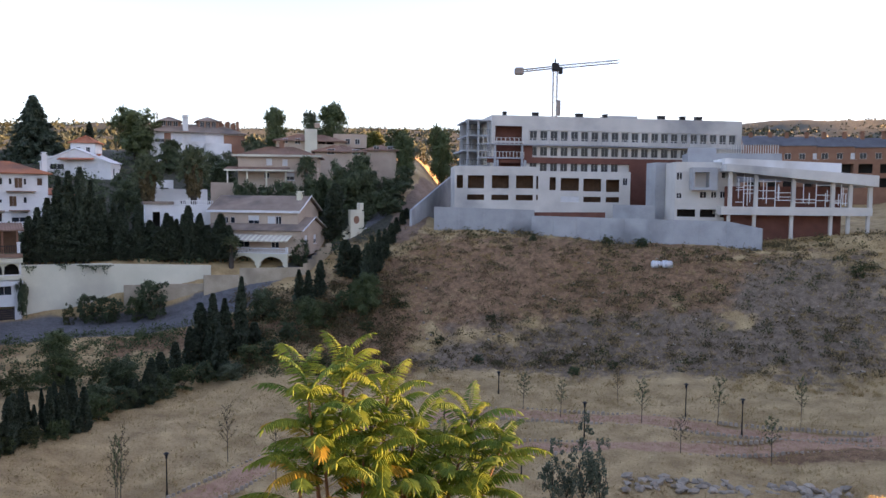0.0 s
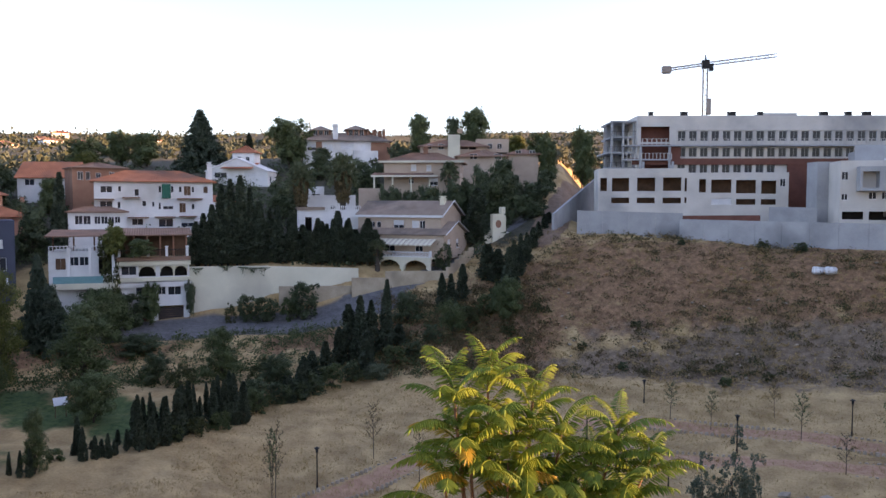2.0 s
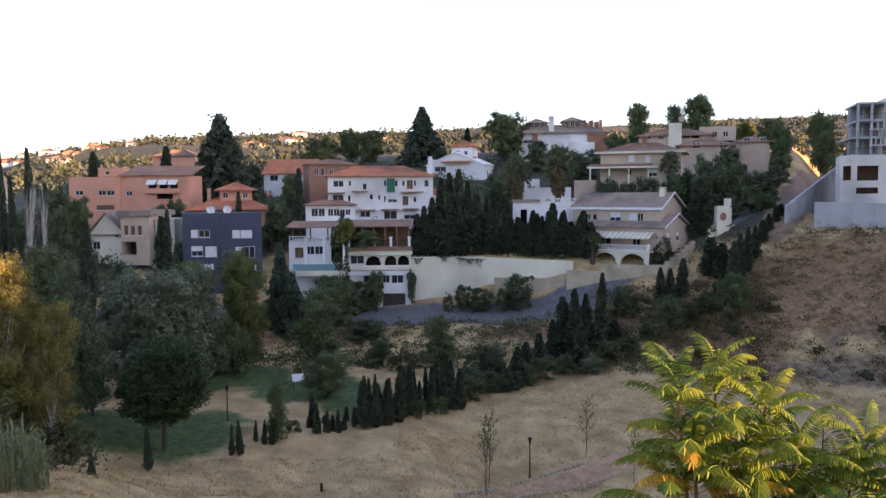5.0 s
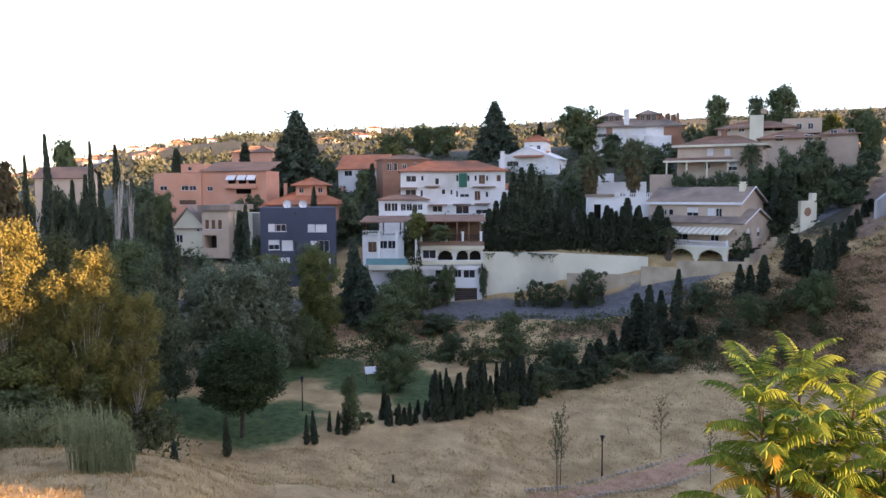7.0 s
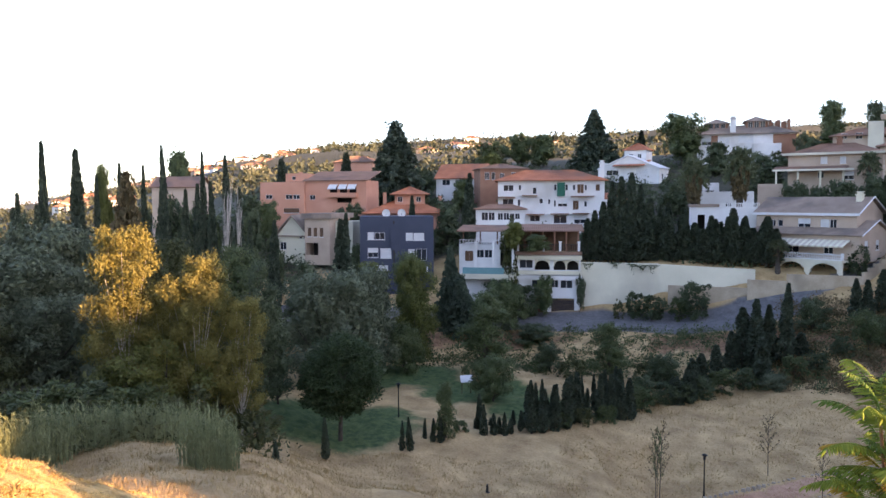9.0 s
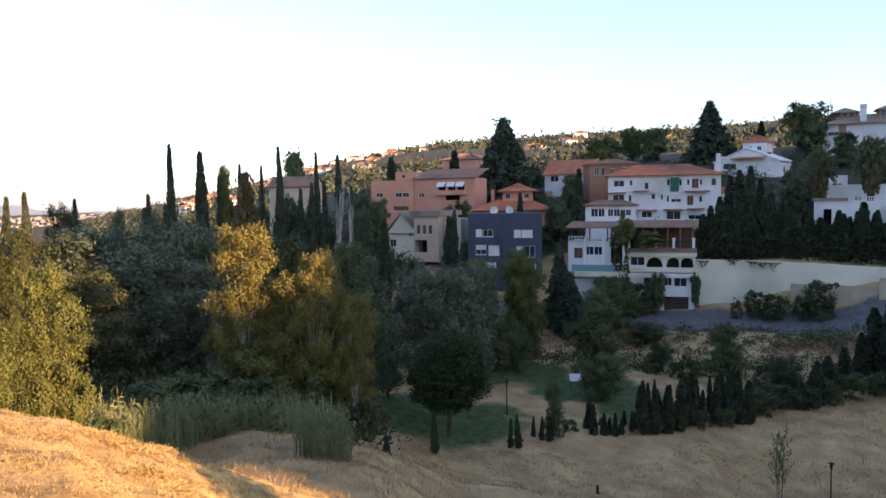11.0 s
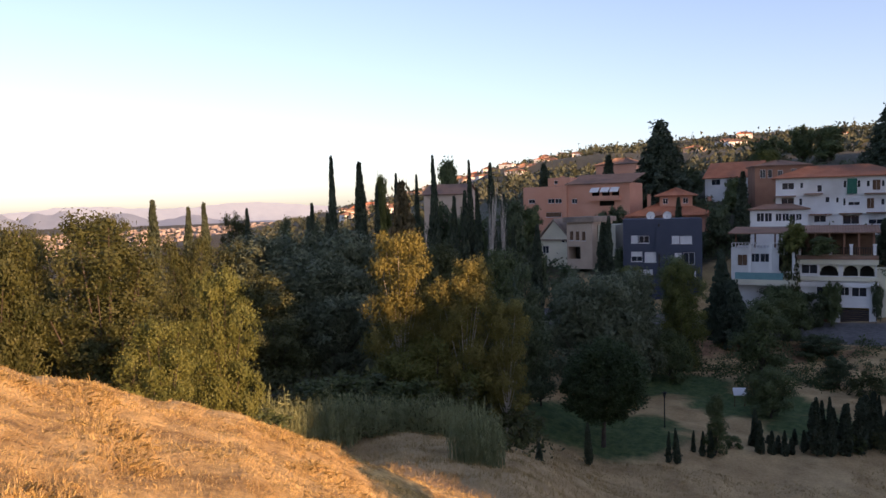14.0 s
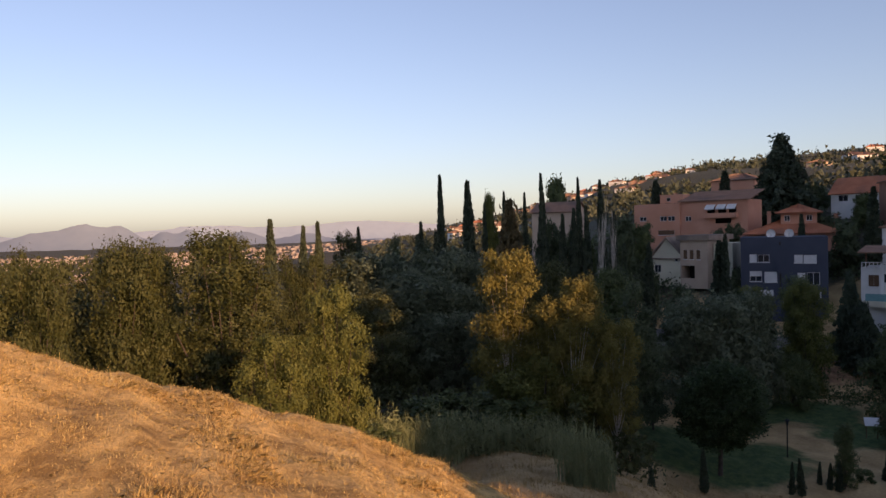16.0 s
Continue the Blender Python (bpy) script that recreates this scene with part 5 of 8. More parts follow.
# brick terrace of houses behind the wing
M["tile_slate"] = material("grey_slate_roof", (0.11, 0.115, 0.13), (0.17, 0.175, 0.19), 0.5, 0.85, 0.3, 5.0)
for k in range(4):
    ax0, ax1 = -21.0 + (-29.93 - -21.0) * k / 4, -21.0 + (-29.93 - -21.0) * (k + 1) / 4
    r0, r1 = 245 + 2 * k, 247 + 2 * k
    th, w = simple_house("row_house", "orange brick row house with slate roof and chimneys", ax0, r0, ax1 + 0.01, r1, 22, 42.53 - 0.3 * k, 10, M["brick"],
        [(1.2, 16.4, 1.8, 1.7, "plain"), (5.2, 16.4, 1.6, 1.7, "plain"), (8.8, 16.4, 1.6, 1.7, "shut"), (1.0, 12.4, 3.6, 2.6, "void"), (6.5, 12.4, 3.8, 2.6, "void"), (1.0, 8.4, 3.6, 2.6, "void"), (6.5, 8.4, 3.8, 2.6, "void")], roof=("gable_x", 3.0, M["tile_slate"], 0.3))
    tagged(th, group="brick row houses")
    for f in (0.25, 0.8):
        chimney(th, w * f, 4.5, 14, 45.9 - 22, M["brick"], 1.0)

# ---- walls along the street ----
long_wall("street_wall", "high cream rendered retaining wall along the street", 28.52, 134, 23.07, 134.6, 15.41, 15.29, 5.0, 0.5, M["cream"], 0)
long_wall("street_wall", "high cream rendered retaining wall with coping", 23.07, 134.6, 16.64, 135.5, 15.19, 14.6, 5.0, 0.5, M["cream"], 0)
long_wall("lower_wall", "low tan wall standing before the retaining wall", 22.38, 133.2, 16.87, 134.2, 11.87, 11.68, 5.0, 0.4, M["stone"], 0)
long_wall("villa_wall", "tan stuccoed garden wall below the villa", 17.14, 133.5, 14.7, 134, 13.14, 13.02, 6.0, 0.4, M["stone"], 0)
long_wall("villa_wall", "tan stuccoed garden wall below the villa", 14.67, 134, 10.08, 135, 14.15, 14.13, 8.0, 0.4, M["stone"], 0)
for k in range(6):
    a0 = 10.08 + (8.16 - 10.08) * k / 6
    a1 = 10.08 + (8.16 - 10.08) * (k + 1) / 6
    zt = 14.13 + (17.84 - 14.13) * (k + 1) / 6
    long_wall("stepped_wall", "stepped tan wall climbing beside the drive", a0, 135 + 1.1 * k, a1, 136.1 + 1.1 * k, zt, zt, 8.0, 0.4, M["stone"], 0)
gate = long_wall("gate_wall", "tall cream gate wall with round opening", 7.32, 146, 5.81, 150, 19.59, 23.59, 12, 0.6, M["cream"], 0)
m, wg = corner_pose(6.83, 146.8, 6.01, 149, 23.25)
gw = building("gate_house", m, "cream gate wall with round brick window and chimney pillar", "gate wall")
bm = bmesh.new()
box(bm, 0, -0.2, -9, wg, 0.4, 0.6)
box(bm, wg * 0.78, -0.3, 0.602, wg * 1.1, 0.5, 25.16 - 23.25)
part("wall", bm, M["cream"], gw)
bm = bmesh.new()
tube(bm, (wg * 0.5, -0.215, -1.3), (wg * 0.5, -0.26, -1.3), 0.75, 0.75, 16)
part("round_window", bm, M["brick"], gw, "round dark brick window")
m, wg = corner_pose(6.01, 150, 5.2, 152, 19.23)
bal = building("gate_balustrade", m, "white balustrade beside the gate", "balustrade")
bm = bmesh.new()
box(bm, 0, 0, -5, wg, 0.3, 0), box(bm, 0, 0, 0.95, wg, 0.3, 1.1)
for k in range(int(wg / 0.3)):
    tube(bm, (0.15 + 0.3 * k, 0.15, 0.002), (0.15 + 0.3 * k, 0.15, 0.948), 0.08, 0.08, 6)
part("balusters", bm, M["frame"], bal)

# ---- plants ----
rng = np.random.default_rng(7)
L = {
    "cypress": leaf("cypress_leaf", (0.036, 0.05, 0.033), (0.068, 0.088, 0.055), 0.08),
    "conifer": leaf("conifer_leaf", (0.036, 0.054, 0.038), (0.072, 0.098, 0.063), 0.1),
    "dark": leaf("dark_leaf", (0.05, 0.068, 0.038), (0.1, 0.13, 0.065), 0.2),
    "mid": leaf("mid_leaf", (0.054, 0.078, 0.034), (0.114, 0.144, 0.060), 0.18),
    "grey": leaf("grey_green_leaf", (0.072, 0.096, 0.066), (0.144, 0.175, 0.120), 0.18),
    "light": leaf("light_leaf", (0.075, 0.092, 0.024), (0.15, 0.16, 0.046), 0.22),
    "gold": leaf("gold_leaf", (0.12, 0.11, 0.03), (0.2, 0.18, 0.052), 0.25),
    "brown": leaf("brown_leaf", (0.084, 0.070, 0.035), (0.168, 0.126, 0.063), 0.2),
    "reed": leaf("reed_leaf", (0.14, 0.17, 0.085), (0.26, 0.29, 0.15), 0.25),
    "palm": leaf("palm_leaf", (0.070, 0.091, 0.049), (0.140, 0.161, 0.084), 0.2),
    "elm": leaf("elm_leaf", (0.036, 0.046, 0.015), (0.078, 0.084, 0.028), 0.18),
    "willow": leaf("willow_leaf", (0.068, 0.088, 0.052), (0.14, 0.165, 0.1), 0.2),
    "olive": leaf("olive_leaf", (0.045, 0.055, 0.022), (0.09, 0.098, 0.038), 0.15),
    "deep": leaf("deep_green_leaf", (0.028, 0.048, 0.022), (0.058, 0.088, 0.036), 0.15),
    "far": leaf("far_foliage", (0.04, 0.05, 0.034), (0.075, 0.088, 0.056), 0.0),
    "hay": leaf("grey_hay", (0.3, 0.205, 0.09), (0.47, 0.345, 0.17), 0.2),
    # straw tone made brighter and more orange to carry the mound's sunlight
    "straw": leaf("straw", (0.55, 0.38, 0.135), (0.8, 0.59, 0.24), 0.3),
}


def leaves_mesh(name, pos, out, size, mat, aspect=1.7, droop=0.0, facing=False):
    """One mesh of small leaves at pos, each turned roughly along out."""
    n = len(pos)
    out = out / np.maximum(np.linalg.norm(out, axis=1, keepdims=True), 1e-6)
    a = out + rng.normal(0, 0.55, (n, 3)) + np.array([0, 0, -droop])
    a /= np.linalg.norm(a, axis=1, keepdims=True)
    if facing:
        a = np.cross(a, rng.normal(0, 1, (n, 3)) + np.array([0, 0, 0.4]))
        a /= np.maximum(np.linalg.norm(a, axis=1, keepdims=True), 1e-6)
        s = np.cross(a, out + rng.normal(0, 0.35, (n, 3)))
    else:
        s = np.cross(a, rng.normal(0, 1, (n, 3)))
    s /= np.maximum(np.linalg.norm(s, axis=1, keepdims=True), 1e-6)
    k = (size * rng.uniform(0.6, 1.35, n))[:, None]
    v = np.stack([pos - a * k * aspect / 2 - s * k * 0.35, pos + s * k * 0.6 + a * k * 0.1, pos + a * k * aspect / 2 - s * k * 0.2], 1).reshape(-1, 3)
    me = bpy.data.meshes.new(name)
    me.vertices.add(3 * n)
    me.vertices.foreach_set("co", v.astype(np.float32).ravel())
    me.loops.add(3 * n)
    me.loops.foreach_set("vertex_index", np.arange(3 * n, dtype=np.int32))
    me.polygons.add(n)
    me.polygons.foreach_set("loop_start", np.arange(0, 3 * n, 3, dtype=np.int32))
    me.update(calc_edges=True)
    me.validate()
    me.materials.append(mat)
    return me


def limbs(bm, p, way, length, radius, depth, tips):
    q = p + way * length
    tube(bm, p, q, radius, radius * 0.62, 6 if depth > 1 else 4)
    tips.append(q)
    if depth:
        for _ in range(3):
            side = Vector(rng.normal(0, 1, 3))
            w = (way * 0.9 + side.normalized() * 0.75 + Vector((0, 0, 0.25))).normalized()
            limbs(bm, q, w, length * float(rng.uniform(0.55, 0.8)), radius * 0.6, depth - 1, tips)


def broad_tree(name, mat, clumps=130, per=125, size=0.029, trunk=0.18, shape="egg", bark=None, ragged=0.35, label=""):
    """A tree one unit high and about one unit wide in its crown: trunk with limbs, and a crown of leaf clumps with gaps."""
    ob = new(name)
    bm = bmesh.new()
    tips = []
    tube(bm, (0, 0, -0.03), (0.01, 0, trunk + 0.1), 0.028, 0.02, 8)
    for k in range(4):
        a = k * 1.57 + rng.uniform(0, 1)
        limbs(bm, Vector((0.01, 0, trunk + 0.1 * (k % 2))), Vector((math.cos(a) * 0.6, math.sin(a) * 0.6, 0.8)).normalized(), 0.2, 0.014, 2, tips)
    part("trunk", bm, bark or M["bark"], ob)
    cen, rad = [], []
    while len(cen) < clumps:
        d = rng.normal(0, 1, 3)
        d /= np.linalg.norm(d)
        lump = 1 + ragged * noise.noise(Vector(d * 2.1) + Vector((len(name), clumps * 0.1, 0)))
        r = rng.uniform(0.35, 1.0) ** 0.5 * lump
        if shape == "ball":
            p = np.array([d[0] * 0.46 * r, d[1] * 0.46 * r, trunk + (1 - trunk) * 0.5 + d[2] * (1 - trunk) * 0.5 * r])
        elif shape == "tall":
            p = np.array([d[0] * 0.42 * r, d[1] * 0.42 * r, trunk * 0.4 + (1 - trunk * 0.4) * (0.5 + 0.48 * d[2] * r)])
            p[:2] *= 1.15 - 0.55 * p[2]
        else:
            p = np.array([d[0] * 0.48 * r, d[1] * 0.48 * r, trunk + (1 - trunk) * (0.48 + 0.5 * d[2] * r)])
            p[:2] *= 1.12 - 0.35 * p[2]
        cen.append(p)
        rad.append(rng.uniform(0.06, 0.13) * (1.2 if shape == "egg" else 1))
    pos, out = [], []
    mid = np.array([0, 0, 0.5])
    for c, r in zip(cen, rad):
        d = rng.normal(0, 1, (per, 3))
        d /= np.linalg.norm(d, axis=1, keepdims=True)
        pos.append(c + d * r * rng.uniform(0.45, 1.0, (per, 1)) * np.array([1, 1, 0.75]))
        out.append(d * 0.7 + (c - mid) * 1.2)
    pos = np.vstack(pos) * np.array([1, 1, 1.6])
    cr = new("crown", leaves_mesh("crown", pos, np.vstack(out), size, mat))
    cr.parent = ob
    cr.scale = (1, 1, 1 / 1.6)
    return ob


RATIO = {}


def lobed_tree(name, mat, lobes=14, clumps=26, per=60, size=0.016, trunk=0.16, shape="round", bark=None, aspect=1.8, hang=0.0, ratio=1.2, lobe=0.17):
    """A tree one unit high and wide, meant to stand ratio times as high as wide: trunk and limbs that carry rounded lobes, each a shell of leaf clumps, with dark gaps between them; hang: strands that droop."""
    ob = new(name)
    RATIO[ob.name] = ratio
    bm = bmesh.new()
    tube(bm, (0, 0, -0.03), (0.01, 0, trunk), 0.026, 0.021, 8)
    cen, rad = [], []
    for k in range(lobes):
        f = (k + 0.5) / lobes
        a = k * 2.4 + rng.uniform(-0.35, 0.35)
        rl = lobe * rng.uniform(0.6, 1.3) * (1.0 if f < 0.85 else 0.8)
        z = trunk + (1 - trunk) * f + rng.uniform(-0.04, 0.04)
        z = min(z, 1 - rl / ratio)
        w = {"round": 0.40 * math.sin(math.pi * (0.18 + 0.70 * f)) ** 0.7, "tall": 0.30 * (1.15 - 0.75 * f), "broad": 0.40 * (1.05 - 0.4 * f * f)}[shape] * rng.uniform(0.45, 1.1)
        c = np.array([math.cos(a) * w, math.sin(a) * w, z * ratio])
        cen.append(c)
        rad.append(rl)
        knee = Vector((c[0] * 0.35, c[1] * 0.35, trunk * 0.7 + (z - trunk) * 0.5))
        thin = 0.5 if bark else 1.0
        tube(bm, (0.005, 0, trunk * 0.85), knee, 0.013 * thin, 0.009 * thin, 5)
        tube(bm, knee, (c[0], c[1], z), 0.009 * thin, 0.003 * thin, 4)
    part("trunk", bm, bark or M["bark"], ob)
    pos, out = [], []
    for c, rl in zip(cen, rad):
        many = max(6, int(clumps * (rl / lobe) ** 2))
        d = rng.normal(0, 1, (many, 3)) + np.array([0, 0, 0.3])
        d /= np.linalg.norm(d, axis=1, keepdims=True)
        cc = c + d * rl * rng.uniform(0.6, 1.15, (many, 1)) * np.array([1, 1, 0.8])
        n = many * per
        off = rng.normal(0, 1, (n, 3)) * lobe * 0.21
        off[:, 2] -= np.abs(rng.normal(0, 1, n)) * hang
        pos.append(np.repeat(cc, per, axis=0) + off)
        out.append(np.repeat(d, per, axis=0) + off / lobe * 1.2)
    n = int((0.1 if bark else 0.28) * sum(len(p) for p in pos))
    d = rng.normal(0, 1, (n, 3))
    d *= (rng.uniform(0.05, 1, (n, 1)) ** 0.4) / np.linalg.norm(d, axis=1, keepdims=True)
    low = max(trunk, 0.06) if not bark else trunk + 0.12
    pos.append(d * np.array([0.3, 0.3, ratio * (1 - low) * 0.42]) + np.array([0, 0, ratio * (low + (1 - low) * 0.47)]))
    out.append(d)
    pos = np.vstack(pos)
    pos[:, 2] = np.clip(pos[:, 2], 0.03, ratio * 1.03)
    cr = new("crown", leaves_mesh("crown", pos, np.vstack(out), size, mat, aspect, facing=True))
    cr.parent = ob
    cr.scale = (1, 1, 1 / ratio)
    return ob


def cypress_tree(name, mat, n=4000, size=0.125, flame=0.5, ragged=0.25):
    """A cypress one unit high and one unit wide: a dense flame of upright sprays."""
    ob = new(name)
    bm = bmesh.new()
    tube(bm, (0, 0, -0.02), (0, 0, 0.7), 0.09, 0.02, 6)
    part("trunk", bm, M["bark"], ob)
    z = rng.uniform(0.02, 1.0, n) ** 0.85
    a = rng.uniform(0, math.tau, n)
    prof = np.minimum(1, (z / 0.16) ** 0.5) * np.clip(1.02 - z, 0, 1) ** flame * 1.1
    lump = np.array([1 + ragged * noise.noise(Vector((math.cos(p) * 2.2, math.sin(p) * 2.2, q * 9))) for p, q in zip(a, z)])
    r = 0.5 * prof * lump * rng.uniform(0.55, 1.0, n)
    pos = np.stack([np.cos(a) * r, np.sin(a) * r, z], 1)
    out = np.stack([np.cos(a) * 0.5, np.sin(a) * 0.5, np.full(n, 0.8)], 1)
    pos[:, 2] *= 5
    me = leaves_mesh("crown", pos, out, size, mat, 1.5)
    cr = new("crown", me)
    cr.parent = ob
    cr.scale = (1, 1, 0.2)
    return ob


def conifer_tree(name, mat, tiers=17, per=9, size=0.03, drop=0.18):
    """A fir or cedar one unit high and one unit wide: tiers of level boughs."""
    ob = new(name)
    bm = bmesh.new()
    tube(bm, (0, 0, -0.02), (0, 0, 0.97), 0.03, 0.004, 7)
    pos, out = [], []
    for t in range(tiers):
        f = t / (tiers - 1)
        z = 0.12 + 0.84 * f
        for k in range(per):
            a = k * math.tau / per + t * 0.9 + rng.uniform(-0.25, 0.25)
            ln = (0.5 * (1 - f) ** 0.8 + 0.025) * rng.uniform(0.7, 1.1)
            tip = np.array([math.cos(a) * ln, math.sin(a) * ln, z - drop * ln + rng.uniform(-0.02, 0.02)])
            root = np.array([0, 0, z])
            tube(bm, root, tip, 0.006, 0.002, 3)
            m = max(14, int(150 * ln / 0.5))
            s = rng.uniform(0.1, 1.05, (m, 1))
            d = (tip - root) / max(ln, 1e-3)
            side = np.array([-d[1], d[0], 0])
            pos.append(root + (tip - root) * s + side * rng.normal(0, 0.045, (m, 1)) * (1.2 - s) * 1.3 + np.array([0, 0, 1]) * rng.normal(-0.004, 0.012, (m, 1)))
            out.append(np.tile(d, (m, 1)) + side * rng.normal(0, 0.6, (m, 1)))
    part("trunk", bm, M["bark"], ob)
    cr = new("crown", leaves_mesh("crown", np.vstack(pos), np.vstack(out), size, mat, 2.0))
    cr.parent = ob
    return ob


def palm_tree(name, fronds=34, skirt=True):
    """A fan palm one unit high: trunk, a skirt of dead leaves and a head of fronds."""
    ob = new(name)
    bm = bmesh.new()
    for k in range(9):
        tube(bm, (0, 0, k * 0.085 - 0.02), (0, 0, k * 0.085 + 0.067), 0.062 - 0.003 * k, 0.054 - 0.003 * k, 9)
    part("trunk", bm, M["bark"], ob)
    pos, out, dpos, dout = [], [], [], []
    for k in range(fronds):
        a, el = k * 2.4, -0.5 + 1.9 * (k / fronds)
        d = np.array([math.cos(a) * math.cos(el), math.sin(a) * math.cos(el), math.sin(el)])
        root = np.array([0, 0, 0.78])
        for s in np.linspace(0.15, 1, 30):
            p = root + d * s * 0.24 + np.array([0, 0, -0.07 * s * s])
            for _ in range(2):
                pos.append(p + rng.normal(0, 0.01, 3))
                out.append(d + rng.normal(0, 0.7, 3))
    for k in range(700 if skirt else 60):
        a, z = rng.uniform(0, math.tau), rng.uniform(0.45, 0.76)
        r = 0.075 + 0.05 * (z - 0.45) / 0.3
        dpos.append((math.cos(a) * r, math.sin(a) * r, z))
        dout.append((math.cos(a) * 0.4, math.sin(a) * 0.4, -1.0))
    cr = new("crown", leaves_mesh("crown", np.array(pos), np.array(out), 0.022, L["palm"], 3.2, 0.3))
    cr.parent = ob
    sk = new("dead_leaf_skirt", leaves_mesh("dead_leaf_skirt", np.array(dpos), np.array(dout), 0.03, L["brown"], 2.5))
    sk.parent = ob
    tagged(sk, kind="stuff")
    return tagged(ob)


def thin_tree(name, mat, leafy=420):
    """A young tree one unit high: a whip of a stem, thin twigs and sparse leaves."""
    ob = new(name)
    bm = bmesh.new()
    tube(bm, (0, 0, -0.02), (0.01, 0, 0.85), 0.009, 0.004, 5)
    pos = []
    for k in range(15):
        z = 0.35 + 0.04 * k
        a = k * 2.4
        ln = 0.17 * (1.2 - 0.6 * k / 15)
        tip = Vector((math.cos(a) * ln, math.sin(a) * ln, z + ln * 0.9))
        tube(bm, (0.006, 0, z), tip, 0.004, 0.0015, 3)
        for _ in range(leafy // 15):
            s = rng.uniform(0.3, 1.05)
            pos.append(np.array([tip.x * s, tip.y * s, z + (tip.z - z) * s]) + rng.normal(0, 0.018, 3))
    part("trunk", bm, M["bark"], ob)
    cr = new("crown", leaves_mesh("crown", np.array(pos), rng.normal(0, 1, (len(pos), 3)), 0.02, mat, 1.6))
    cr.parent = ob
    return ob


def bare_tree(name):
    """A tall bare poplar one unit high: a pale stem with steep thin limbs."""
    ob = new(name)
    bm = bmesh.new()
    tube(bm, (0, 0, -0.02), (0, 0, 0.9), 0.028, 0.008, 7)
    for k in range(34):
        z, a = rng.uniform(0.2, 0.7), rng.uniform(0, math.tau)
        ln = rng.uniform(0.15, 0.45)
        q = Vector((math.cos(a) * ln * 0.5, math.sin(a) * ln * 0.5, min(z + ln, 1.0)))
        tube(bm, (0, 0, z), q, 0.011, 0.003, 4)
        for _ in range(3):
            f = rng.uniform(0.3, 0.9)
            p = Vector((0, 0, z)).lerp(q, f)
            tube(bm, p, p + Vector((rng.normal(0, 0.06), rng.normal(0, 0.06), rng.uniform(0.05, 0.15))), 0.005, 0.002, 3)
    part("trunk", bm, M["pale_bark"], ob)
    return ob


def reed_clump(name, stems=240):
    ob = new(name)
    pos, out, v, f = [], [], [], []
    for k in range(stems):
        a, r = rng.uniform(0, math.tau), 0.5 * math.sqrt(rng.uniform(0, 1))
        x, y, h = math.cos(a) * r, math.sin(a) * r, rng.uniform(0.55, 1.0) * (1.05 - 0.5 * r)
        lx, ly = rng.normal(0, 0.06), rng.normal(0, 0.06)
        i, w = len(v), 0.009
        v += [(x - w, y, -0.05), (x + w, y, -0.05), (x + lx, y + ly, h)]
        f.append((i, i + 1, i + 2))
        for s in rng.uniform(0.3, 1.0, 8):
            pos.append((x + lx * s, y + ly * s, h * s))
            out.append((rng.normal(0, 0.35), rng.normal(0, 0.35), 1.0))
    stem = tagged(mesh_object("cane_stalk", v, f, L["reed"], ob), kind="stuff")
    cr = new("cane_foliage", leaves_mesh("cane_foliage", np.array(pos), np.array(out), 0.017, L["reed"], 7.0))
    cr.parent = ob
    tagged(cr, kind="stuff")
    return ob


